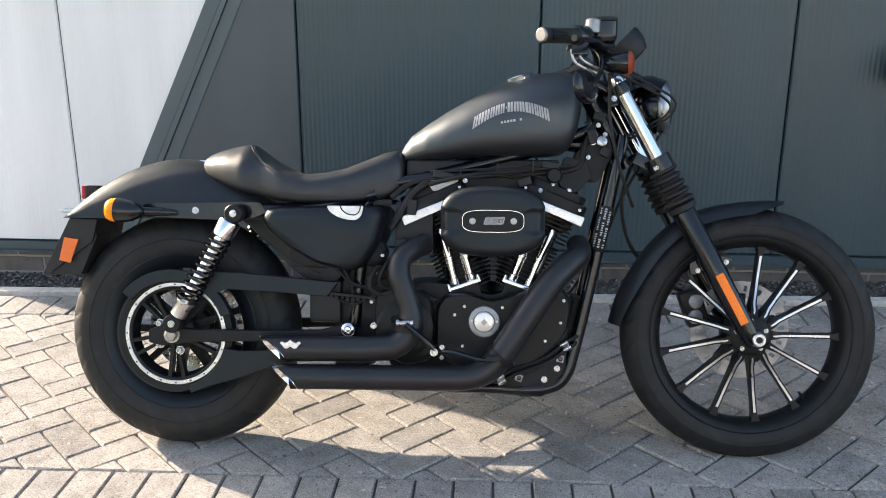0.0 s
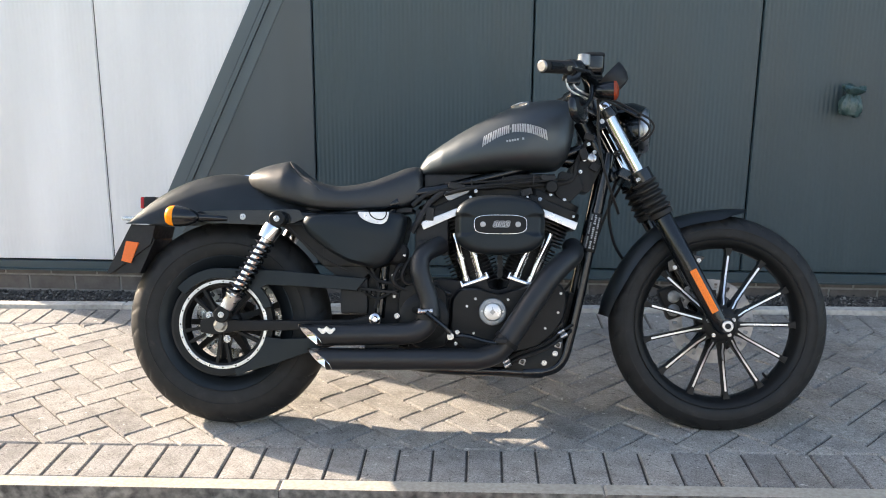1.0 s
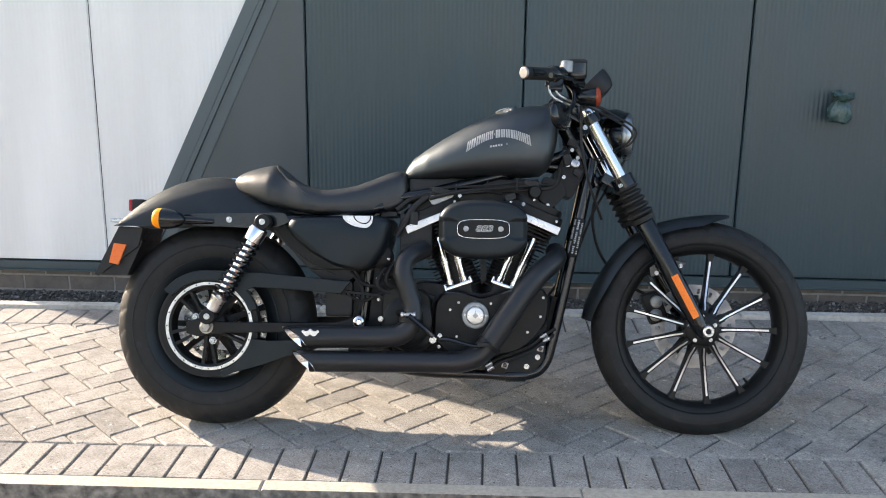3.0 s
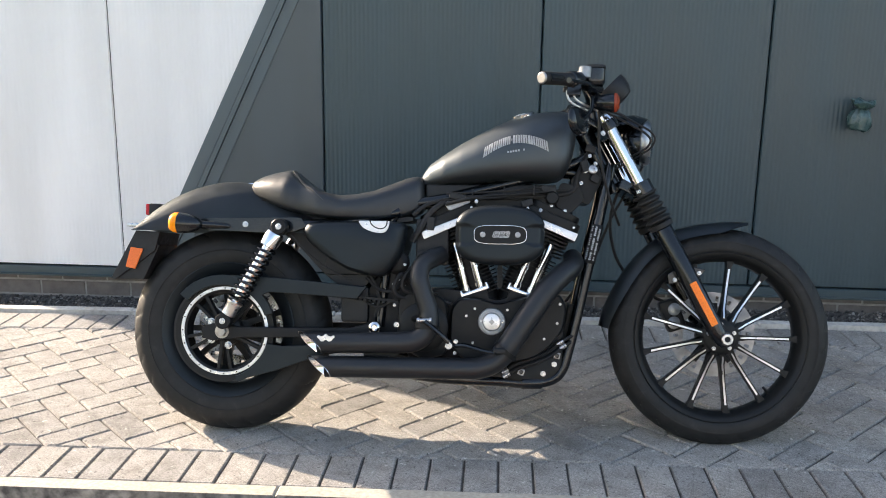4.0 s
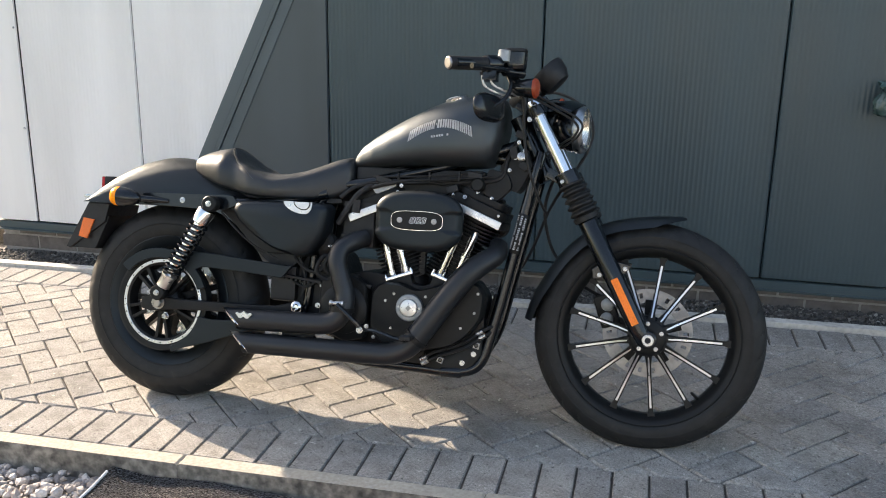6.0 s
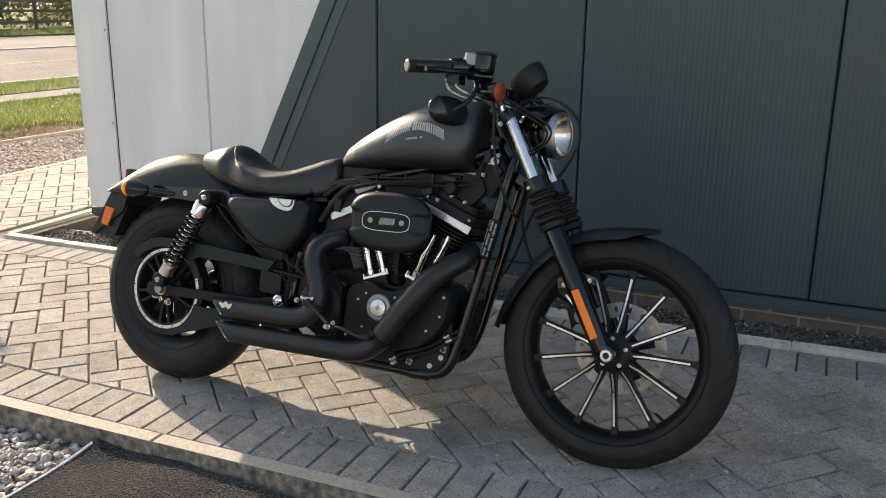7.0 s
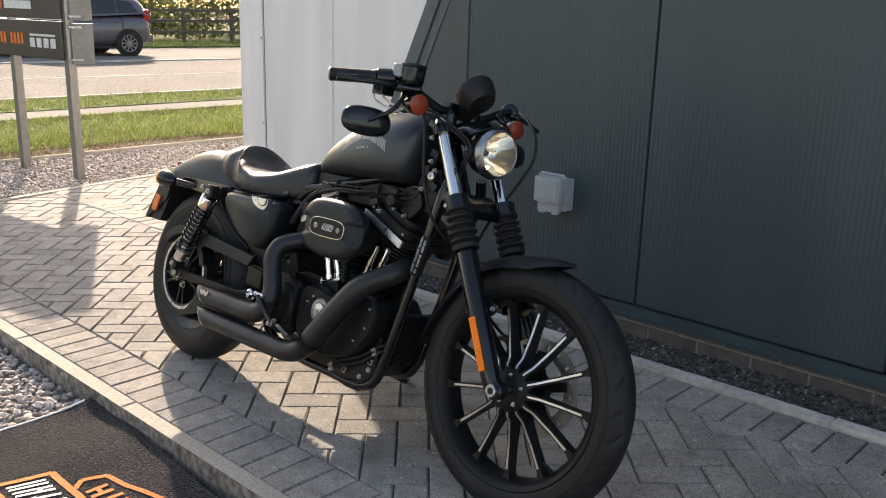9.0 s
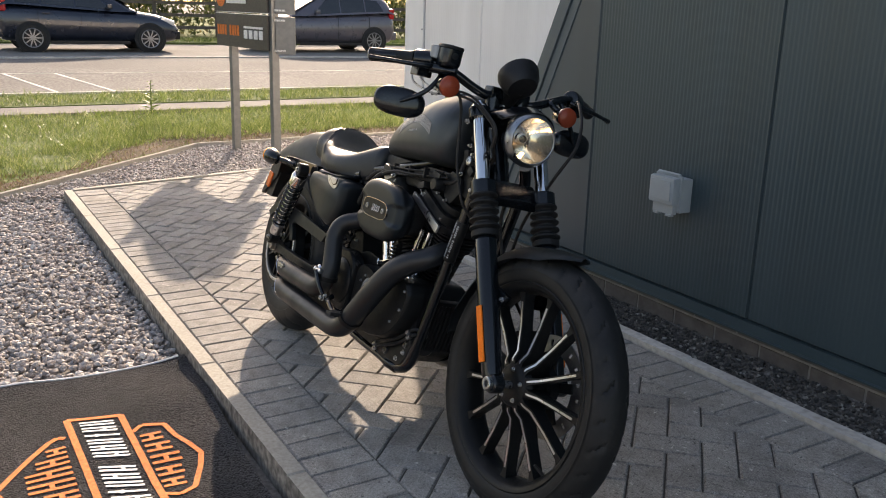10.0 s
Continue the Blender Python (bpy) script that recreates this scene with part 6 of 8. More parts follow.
def tank_y(x, z):
    """Half width of the tank at x and z."""
    zt, zb, hw = (float(np.interp(x, tc_[:, 0], tc_[:, i])) for i in (1, 2, 3))
    zm = zb + (zt - zb) * 0.40
    u = (z - zm) / (zt - zm) if z > zm else (zm - z) / (zm - zb)
    p = 2.15 if z > zm else 3.2
    return hw * max(0.0, 1 - min(1, abs(u)) ** p) ** (1 / (2.1 if z > zm else 3.0))


def tank_section(x, n=48):
    zt, zb, hw = (float(np.interp(x, tc_[:, 0], tc_[:, i])) for i in (1, 2, 3))
    zm = zb + (zt - zb) * 0.40
    out = []
    for k in range(n):
        a = 2 * math.pi * k / n
        c, s = math.cos(a), math.sin(a)
        z = zm + (zt - zm) * abs(s) ** 0.93 if s >= 0 else zm - (zm - zb) * abs(s) ** 0.65
        out.append((x, math.copysign(tank_y(x, z), c) if abs(c) > 1e-6 else 0.0, z))
    return out


tm = bmesh.new()
loft_into(tm, [tank_section(x) for x in np.concatenate([np.linspace(0.612, 0.70, 16), np.linspace(0.71, 1.04, 26), np.linspace(1.045, 1.088, 14)])])
tank = part("fuel_tank", tm, M_denim, bike, "satin black teardrop fuel tank", sharp=60)
part("fuel_cap", lathe([(-0.004, 0.033), (0.004, 0.034), (0.006, 0.035), (0.009, 0.032), (0.0105, 0.022), (0.011, 0.0)], (0.930, -0.030, 0.992), (-0.27, -0.12, 0.95), 32), M_chrome, tank, "chrome filler cap")


def tank_mark(name, pts, rows=5, lift=0.0009):
    """A thin print on the tank's right side between four corners in x and z, bent to the tank's skin."""
    bm = bmesh.new()
    (a, b, c, d) = (Vector(p) for p in pts)
    grid = []
    for i in range(rows + 1):
        u = i / rows
        line = []
        for j in range(3):
            p = a.lerp(d, u).lerp(b.lerp(c, u), j / 2)
            line.append(bm.verts.new((p.x, -tank_y(p.x, p.y) - lift, p.y)))
        grid.append(line)
    for i in range(rows):
        for j in range(2):
            bm.faces.new((grid[i][j], grid[i][j + 1], grid[i + 1][j + 1], grid[i + 1][j]))
    bmesh.ops.solidify(bm, geom=bm.faces[:], thickness=0.0006)
    part(name, bm, M_silver_print, tank)


# arched emblem of plain silver bars, with a short line of small bars below
def arch(u, k):
    x = 0.815 + 0.187 * u
    mid = 0.857 + 0.046 * math.sin(math.pi * (0.08 + 0.80 * u)) + 0.012 * u
    h = 0.0125 + 0.0035 * abs(2 * u - 1) ** 1.5
    return (x - (0.005 - 0.005 * k) * (0.5 - u), mid + h * k)


widths = [9, 11, 10, 9, 9, 8, 4, 11, 10, 10, 6, 10, 8, 9, 10]
total = sum(widths)
at = 0.0
for i, w in enumerate(widths):
    u0, u1 = at / total, (at + w * 0.84) / total
    at += w
    if w == 4:
        um = (u0 + u1) / 2
        tank_mark("emblem_bar", [arch(um - 0.006, -0.25), arch(um + 0.006, -0.25), arch(um + 0.006, 0.25), arch(um - 0.006, 0.25)])
        continue
    if w == 6:
        tank_mark("emblem_bar", [arch(u0, -1), arch(u1, -1), arch(u1, 1), arch(u0, 1)])
        continue
    st_ = (u1 - u0) * 0.43
    tank_mark("emblem_bar", [arch(u0, -1), arch(u0 + st_, -1), arch(u0 + st_, 1), arch(u0, 1)])
    tank_mark("emblem_bar", [arch(u1 - st_, -1), arch(u1, -1), arch(u1, 1), arch(u1 - st_, 1)])
for i in range(7):
    if i == 5:
        continue
    x = 0.882 + 0.0078 * i
    z = 0.8695 + 0.0012 * i
    tank_mark("emblem_small_bar", [(x, z - 0.003), (x + 0.0055, z - 0.003), (x + 0.0055, z + 0.003), (x, z + 0.003)], 2)

# ---- oil tank side cover ----
o = rounded([(0.286, 0.656), (0.570, 0.660), (0.588, 0.640), (0.572, 0.560), (0.535, 0.505), (0.500, 0.489), (0.415, 0.508), (0.345, 0.548), (0.284, 0.598), (0.270, 0.626)], 0.28)
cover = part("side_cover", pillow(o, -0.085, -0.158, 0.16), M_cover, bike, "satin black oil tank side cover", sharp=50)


def half_lens(x0, x1, zt, zb, xb):
    """Outline of a half ellipse hanging from a straight top edge, deepest at xb."""
    out = [(x0, zt), (x1, zt)]
    for k in range(1, 14):
        a = math.pi * k / 14
        c = math.cos(a)
        out.append((xb + c * ((x1 - xb) if c > 0 else (xb - x0)), zt - (zt - zb) * math.sin(a) ** (0.8 if c > 0 else 1.15)))
    return out


part("cover_emblem", plate(half_lens(0.445, 0.537, 0.6585, 0.622, 0.513), -0.1605, -0.130), M_alu, cover, "silver crescent emblem", bevel=0.0012)
part("emblem_line", plate(half_lens(0.478, 0.532, 0.6582, 0.6335, 0.512), -0.1622, -0.150), M_gloss, cover)
part("emblem_inner", plate(half_lens(0.482, 0.529, 0.6580, 0.6365, 0.512), -0.1640, -0.150), M_alu, cover, bevel=0.001)
part("side_cover", pillow(o, 0.085, 0.150, 0.16), M_denim, bike, sharp=50)
part("electrics_box", box_bm(0.43, 0, 0.57, 0.20, 0.17, 0.15), M_plastic, bike, bevel=0.01)

# ---- engine ----
CASE = [(0.575, 0.290), (0.585, 0.380), (0.610, 0.440), (0.68, 0.462), (0.79, 0.450), (0.86, 0.425), (0.93, 0.452), (1.02, 0.448), (1.055, 0.40), (1.062, 0.31), (1.040, 0.235), (0.985, 0.196), (0.90, 0.188), (0.70, 0.196), (0.60, 0.225)]
part("crankcase", plate(rounded(CASE, 0.25), -0.066, 0.10), M_cast, bike, "black V-twin crankcase", bevel=0.008)
o = rounded([(0.715, 0.290), (0.718, 0.400), (0.742, 0.430), (0.80, 0.432), (0.86, 0.415), (0.92, 0.432), (1.00, 0.452), (1.048, 0.448), (1.068, 0.415), (1.060, 0.345), (1.020, 0.292), (0.97, 0.255), (0.86, 0.232), (0.76, 0.245)], 0.28)
cam_cover = part("cam_cover", pillow(o, -0.062, -0.117, 0.05), M_crinkle, bike, "black gearcase cover with bright screws", sharp=45)
o = rounded([(0.560, 0.285), (0.562, 0.425), (0.585, 0.445), (0.66, 0.452), (0.712, 0.420), (0.712, 0.262), (0.64, 0.245)], 0.22)
spr = part("sprocket_cover", pillow(o, -0.088, -0.125, 0.07), M_crinkle, bike, "black sprocket cover", sharp=45)
part("sprocket_bulge", lathe([(0, 0.075), (0.008, 0.074), (0.014, 0.066), (0.016, 0.05)], (0.640, -0.120, 0.345), (0, -1, 0), 36), M_crinkle, spr)
TC = (0.844, -0.1165, 0.3645)
cap = part("timer_cover", lathe([(0, 0.041), (0.012, 0.041), (0.0150, 0.039), (0.0155, 0.037), (0.0155, 0.0275), (0.0145, 0.0265)], TC, (0, -1, 0), 48), M_timer, cam_cover, "round grey metal timer cover")
part("timer_disc", lathe([(0.010, 0.0262), (0.0180, 0.0262), (0.0200, 0.0245), (0.0215, 0.015), (0.0220, 0.0)], TC, (0, -1, 0), 40), M_alu, cam_cover, "paler raised centre disc")
part("timer_badge", plate([(TC[0], 0.3730), (TC[0] + 0.0085, 0.3645), (TC[0], 0.3560), (TC[0] - 0.0085, 0.3645)], -0.1395, -0.137), M_disc, cam_cover)
bolt(cam_cover, TC[0] - 0.032, -0.131, 0.3665, 0.0038, 0.003)
bolt(cam_cover, TC[0] + 0.032, -0.131, 0.3655, 0.0038, 0.003)
for x, z in ((0.768, 0.380), (0.793, 0.402), (0.890, 0.400), (0.788, 0.300), (0.735, 0.268), (1.046, 0.420), (1.038, 0.363), (1.000, 0.316)):
    bolt(cam_cover, x, -0.115, z, 0.0062, 0.007)
# lower front: chin cover with bright bolts and two square-headed plugs
o = rounded([(0.875, 0.180), (0.880, 0.240), (0.96, 0.268), (1.030, 0.300), (1.060, 0.285), (1.058, 0.232), (1.028, 0.192), (0.96, 0.178)], 0.3)
chin = part("lower_cover", pillow(o, -0.050, -0.070, 0.06), M_crinkle, bike, "black lower engine cover", sharp=45)
for x, z in ((1.034, 0.236), (1.001, 0.207)):
    bolt(chin, x, -0.069, z, 0.0090, 0.007)
for x, z, a_ in ((1.042, 0.263, 12), (0.935, 0.211, 20)):
    plug = part("square_plug", box_bm(0, 0, 0, 0.019, 0.008, 0.019, pose(x, -0.073, z, 0, a_, 0)), M_disc, chin, "square bright plug plate", bevel=0.002)
    part("plug_bore", lathe([(0, 0.0068), (0.0015, 0.0064), (0.002, 0.003)], (x, -0.077, z), (0, -1, 0), 14), M_gloss, plug)
part("ribbed_sensor", lathe([(0, 0.006), (0.006, 0.006), (0.006, 0.008), (0.012, 0.008), (0.012, 0.006), (0.018, 0.006), (0.018, 0.008), (0.026, 0.008)], (0.956, -0.085, 0.262), (0.25, -0.2, 1), 12), M_disc, chin)
part("oil_filter", lathe([(0, 0.034), (0.018, 0.034), (0.024, 0.029), (0.025, 0.018)], (1.045, -0.02, 0.27), (1, 0, 0), 30), M_plastic, bike)
tilt = Matrix.Translation((1.074, 0.046, 0.335)) @ Matrix.Rotation(radians(12), 4, "Y")
reg = part("voltage_regulator", box_bm(0, 0, 0, 0.026, 0.150, 0.165, tilt), M_cast, bike, "black finned regulator between the frame tubes", bevel=0.006)
for i in range(11):
    part("regulator_fin", box_bm(0.015, -0.065 + 0.013 * i, 0, 0.008, 0.005, 0.145, tilt), M_cast, reg)
part("primary_cover", pillow(rounded([(0.56, 0.28), (0.58, 0.40), (0.66, 0.44), (0.98, 0.43), (1.04, 0.36), (1.0, 0.26), (0.86, 0.215), (0.62, 0.225)], 0.3), 0.095, 0.165, 0.10), M_crinkle, bike, sharp=45)

CRX, CRZ = 0.862, 0.305


def slab_round(bm, base, ax, side, s0, s1, hx, hy, power=3.4, n=28):
    """A rounded plate across the cylinder's axis."""
    secs = []
    for s in (s0, s1):
        c = base + ax * s
        secs.append([c + Vector((0, 0.018, 0)) + side * (math.copysign(abs(math.cos(a)) ** (2 / power), math.cos(a)) * hx) + Vector((0, 1, 0)) * (math.copysign(abs(math.sin(a)) ** (2 / power), math.sin(a)) * hy)
                     for a in (2 * math.pi * k / n for k in range(n))])
    loft_into(bm, secs)


for d in (-1, 1):
    base = Vector((CRX, 0.0, CRZ))
    ax = Vector((d * math.sin(radians(22.5)), 0, math.cos(radians(22.5))))
    side_v = Vector((ax.z, 0, -ax.x))
    cy = bmesh.new()
    slab_round(cy, base, ax, side_v, 0.10, 0.36, 0.056, 0.046, 2.0)
    cylinder = part("cylinder", cy, M_cast, bike, "black finned cylinder and head", sharp=30)
    for i in range(19):
        s0 = 0.145 + 0.0115 * i + (0.007 if i > 12 else 0)
        fin = bmesh.new()
        if i > 12:
            slab_round(fin, base, ax, side_v, s0, s0 + 0.004, 0.084, 0.068 + 0.003 * (i - 13))
        else:
            slab_round(fin, base, ax, side_v, s0, s0 + 0.0035, 0.074, 0.052 + 0.0006 * i)
        part("fin", fin, M_cast, cylinder, sharp=30)
    edge = bmesh.new()
    slab_round(edge, base, ax, side_v, 0.367, 0.390, 0.100, 0.108, 5.0)
    part("rocker_base", edge, M_cast, cylinder, bevel=0.002)
    strip = bmesh.new()
    ends = []
    for e, h in ((-0.094, 0.009), (-0.05, 0.010), (0.05, 0.0115), (0.094, 0.0125)):
        c = base + ax * 0.3785 + side_v * (e * d) + Vector((0, -0.0895, 0))
        ends.append([c + ax * sg * h + Vector((0, dy, 0)) for sg, dy in ((-1, 0.004), (1, 0.004), (1, -0.004), (-1, -0.004))])
    loft_into(strip, ends)
    part("machined_edge", strip, M_alu, cylinder, "bright machined rocker box edge", bevel=0.0025)
    rb = bmesh.new()
    slab_round(rb, base, ax, side_v, 0.390, 0.418, 0.096, 0.102, 5.0)
    slab_round(rb, base, ax, side_v, 0.418, 0.440, 0.086, 0.088, 4.0)
    slab_round(rb, base, ax, side_v, 0.440, 0.450, 0.060, 0.062, 3.0)
    part("rocker_cover", rb, M_crinkle, cylinder, "black rocker cover", bevel=0.004)
    for e in (-0.075, 0.075):
        c = base + ax * 0.404 + side_v * e
        bolt(cylinder, c.x, -0.083, c.z, 0.0045, 0.005)

# push rod tubes and tappet blocks
for tops, lows, blk in ((((0.727, 0.600), (0.766, 0.600)), ((0.762, 0.456), (0.806, 0.470)), ((0.752, 0.438), (0.829, 0.466))),
                        (((1.018, 0.600), (0.971, 0.600)), ((0.962, 0.456), (0.917, 0.470)), ((0.976, 0.436), (0.893, 0.466)))):
    a, b = Vector((blk[0][0], -0.048, blk[0][1])), Vector((blk[1][0], -0.048, blk[1][1]))
    ux_ = (b - a).normalized()
    uz_ = ux_.cross(Vector((0, 1, 0)))
    uz_ = uz_ if uz_.z > 0 else -uz_
    mm = Matrix.Translation((a + b) / 2) @ Matrix((ux_, Vector((0, 1, 0)) * math.copysign(1, ux_.x), uz_)).transposed().to_4x4()
    tb = bmesh.new()
    box_into(tb, 0, 0, 0, (b - a).length, 0.040, 0.011, mm)
    block = part("tappet_block", tb, M_chrome, bike, "chrome tappet block", bevel=0.003)
    part("tappet_base", box_bm(0, 0, 0, (b - a).length * 0.86, 0.036, 0.030, mm @ Matrix.Translation((0, 0, -0.020))), M_cast, block, bevel=0.003)
    for p in (a, b):
        part("tappet_screw", lathe([(-0.004, 0.0065), (0.009, 0.0065), (0.009, 0.0048), (0.015, 0.0044), (0.016, 0.002)], p + Vector((0, -0.014, 0)), uz_, 12), M_chrome, block)
    for (tx, tz), (lx, lz) in zip(tops, lows):
        lo_, hi_ = Vector((lx, -0.044, lz)), Vector((tx, -0.062, tz))
        dirn = hi_ - lo_
        L_ = dirn.length
        part("pushrod_tube", lathe([(-0.010, 0.0150), (0.012, 0.0150), (0.013, 0.0122), (L_ * 0.42, 0.0122), (L_ * 0.43, 0.0138), (L_ * 0.48, 0.0138), (L_ * 0.49, 0.0112), (L_ * 0.94, 0.0112), (L_ * 0.95, 0.0105), (L_, 0.0105)], lo_, dirn, 18), M_chrome, block, "chrome push rod tube")

# air cleaner
acx, acz = 0.864, 0.621


def air_cover():
    """Domed oval cover with a sunken band running from each end to the badge."""
    def ease(v):
        v = min(1.0, max(0.0, v))
        return v * v * (3 - 2 * v)
    bm = bmesh.new()
    n = 96
    outline = stadium(0, 0, 0.134, 0.088, n, 2.9)
    # the body swells from a narrow back to its widest line and closes in a flat face
    profile = [(0.72, -0.098), (0.78, -0.103), (0.87, -0.116), (0.945, -0.131), (0.988, -0.145), (1.0, -0.153)]
    profile += [(1 - 0.24 * (1 - math.cos(a)), -0.153 - 0.0235 * math.sin(a)) for a in (radians(v) for v in (15, 30, 45, 58, 70, 80))]
    profile += [(0.72, -0.1766), (0.55, -0.1766), (0.3, -0.1766), (0.04, -0.1766)]
    rings = []
    for i, (q, y) in enumerate(profile):
        ring = []
        for px, pz in outline:
            x, z = px * q, pz * q
            band = ease((0.032 - abs(z)) / 0.006) * ease((abs(x) - 0.074) / 0.026) * min(1.0, max(0.0, (i - 3) / 3))
            ring.append(bm.verts.new((acx + x - math.copysign(0.004, x) * band * (i < 9), y + 0.0085 * band, acz + z)))
        rings.append(ring)
    for r0, r1 in zip(rings, rings[1:]):
        for k in range(n):
            bm.faces.new((r0[k], r0[(k + 1) % n], r1[(k + 1) % n], r1[k]))
    bm.faces.new(rings[-1])
    bm.faces.new(rings[0][::-1])
    return bm


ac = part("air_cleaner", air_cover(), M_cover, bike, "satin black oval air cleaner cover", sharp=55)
part("air_cleaner_back", plate(stadium(acx, acz, 0.092, 0.060, 40, 2.9), -0.099, -0.050), M_plastic, ac)
st_o = stadium(acx + 0.001, acz + 0.001, 0.0775, 0.0285, 48, 3.6)
st_i = stadium(acx + 0.001, acz + 0.001, 0.0757, 0.0267, 48, 3.6)
rim = bmesh.new()
ra = [rim.verts.new((x, -0.1760, z)) for x, z in st_o]
rb_ = [rim.verts.new((x, -0.1798, z)) for x, z in stadium(acx + 0.001, acz + 0.001, 0.0768, 0.0278, 48, 3.6)]
rc_ = [rim.verts.new((x, -0.1798, z)) for x, z in st_i]
rd_ = [rim.verts.new((x, -0.173, z)) for x, z in st_i]
for p, q in ((ra, rb_), (rb_, rc_), (rc_, rd_)):
    for k in range(48):
        rim.faces.new((p[k], p[(k + 1) % 48], q[(k + 1) % 48], q[k]))
part("badge_rim", rim, M_chrome, ac, "thin chrome badge rim")
part("badge_plate", plate(st_i, -0.1784, -0.170), M_crinkle, ac)
for dx in (-0.051, 0.051):
    part("badge_screw", lathe([(0, 0.0082), (0.002, 0.0082), (0.003, 0.0070), (0.003, 0.0038), (0.0005, 0.0034)], (acx + 0.001 + dx, -0.1782, acz + 0.001), (0, -1, 0), 18), M_cap, ac)


def text_mesh(name, body, size, material, parent, m, depth=0.0008, shear=0.0, fat=0.0):
    cu = bpy.data.curves.new(name, "FONT")
    cu.body, cu.size, cu.extrude = body, size, depth
    cu.align_x, cu.align_y = "CENTER", "CENTER"
    cu.shear, cu.offset = shear, fat
    tmp = bpy.data.objects.new(name, cu)
    scene.collection.objects.link(tmp)
    me = bpy.data.meshes.new_from_object(tmp.evaluated_get(bpy.context.evaluated_depsgraph_get()))
    bpy.data.objects.remove(tmp)
    me.transform(m)
    me.materials.append(material)
    ob = new(name, me)
    ob.parent = parent
    return ob


def numeral(y):
    return Matrix.Translation((acx + 0.002, y, acz + 0.001)) @ Matrix.Rotation(radians(90), 4, "X") @ Matrix.Diagonal((1.32, 1, 1, 1))


text_mesh("displacement_number", "883", 0.025, M_badge_white, ac, numeral(-0.1788), 0.0006, 0.25, 0.0011)
text_mesh("number_fill", "883", 0.025, M_plastic, ac, numeral(-0.1793), 0.0004, 0.25, -0.0001)
part("intake", tube([(0.80, -0.07, 0.60), (0.864, -0.02, 0.61), (0.92, -0.07, 0.60)], 0.03, 12, 4), M_cast, bike)
part("throttle_body", box_bm(0.864, -0.02, 0.60, 0.09, 0.10, 0.09), M_cast, bike, bevel=0.012)
dz_ = bmesh.new()
for i in range(5):
    box_into(dz_, 0.866, -0.080, 0.478 + 0.011 * i, 0.018, 0.02, 0.006)
box_into(dz_, 0.866, -0.070, 0.50, 0.014, 0.02, 0.07)
part("regulator_fins", dz_, M_cast, bike)

# ---- exhaust ----


def pipe(name, pts, rad, label):
    bm = tube_into(bmesh.new(), [(x, y + 0.010, z) for x, y, z in pts], rad, 24, 8, cap=False)
    return part(name, bm, M_pipe, bike, label, sharp=60)


up = pipe("exhaust_pipe", [(0.338, -0.205, 0.298), (0.45, -0.205, 0.300), (0.585, -0.203, 0.303), (0.632, -0.200, 0.314), (0.658, -0.195, 0.345), (0.660, -0.188, 0.390), (0.643, -0.186, 0.445), (0.630, -0.182, 0.492), (0.640, -0.160, 0.533), (0.690, -0.105, 0.562)], [0.0315, 0.0315, 0.0315, 0.031, 0.030, 0.029, 0.0285, 0.0285, 0.028, 0.027], "matt black rear-cylinder exhaust with slash-cut chrome tip")
lo = pipe("exhaust_pipe", [(0.362, -0.208, 0.229), (0.50, -0.208, 0.230), (0.74, -0.206, 0.231), (0.812, -0.203, 0.235), (0.862, -0.198, 0.258), (0.903, -0.190, 0.312), (0.953, -0.178, 0.388), (1.005, -0.160, 0.462), (1.045, -0.135, 0.503), (1.085, -0.095, 0.535), (1.085, -0.05, 0.56)], [0.0315, 0.0315, 0.0315, 0.0315, 0.0325, 0.034, 0.0345, 0.034, 0.033, 0.031, 0.029], "matt black front-cylinder exhaust with slash-cut chrome tip")


def slash_tip(parent, x, y, z, r, lead):
    """The slanting open end: a bright rolled lip and the inside of the pipe."""
    n = 28

    def ring(rr, inset, x_extra=0.0):
        out = []
        for k in range(n):
            a = 2 * math.pi * k / n
            dy, dz = rr * math.cos(a), rr * math.sin(a)
            out.append((x - 0.95 * dz - 0.75 * dy - lead + x_extra, y + dy, z + dz))
        return out

    def flat(rr, xx):
        return [(xx, y + rr * math.cos(2 * math.pi * k / n), z + rr * math.sin(2 * math.pi * k / n)) for k in range(n)]
    body = bmesh.new()
    loft_into(body, [flat(r, x + 0.012), flat(r, x), ring(r, 0)], cap=False)
    part("muffler_end", body, M_pipe, parent, sharp=60)
    lip = bmesh.new()
    loft_into(lip, [ring(r, 0), ring(r * 1.03, 0, -0.002), ring(r * 0.95, 0, -0.003), ring(r * 0.88, 0), flat(r * 0.86, x + 0.04), flat(r * 0.5, x + 0.05)], cap=False)
    part("chrome_tip", lip, M_chrome, parent, "slash-cut chrome tip", sharp=60)


slash_tip(up, 0.338, -0.195, 0.298, 0.0315, 0.024)
slash_tip(lo, 0.362, -0.198, 0.229, 0.0315, 0.020)
o = stadium(0.366, 0.314, 0.026, 0.0085, 20, 2.0)
part("maker_badge", plate([(x + 0.0, z + 0.004 * math.cos((x - 0.366) / 0.026 * 7)) for x, z in o], -0.2275, -0.220), M_alu, up, "small silver badge on the muffler", bevel=0.001)
part("exhaust_clamp", lathe([(-0.007, 0.034), (-0.007, 0.037), (0.007, 0.037), (0.007, 0.034)], (0.655, -0.183, 0.352), (0.1, 0, 1), 24, closed=True), M_crinkle, up)
part("exhaust_clamp", lathe([(-0.007, 0.035), (-0.007, 0.0385), (0.007, 0.0385), (0.007, 0.035)], (0.885, -0.185, 0.285), (0.62, 0, 0.78), 24, closed=True), M_crinkle, lo)
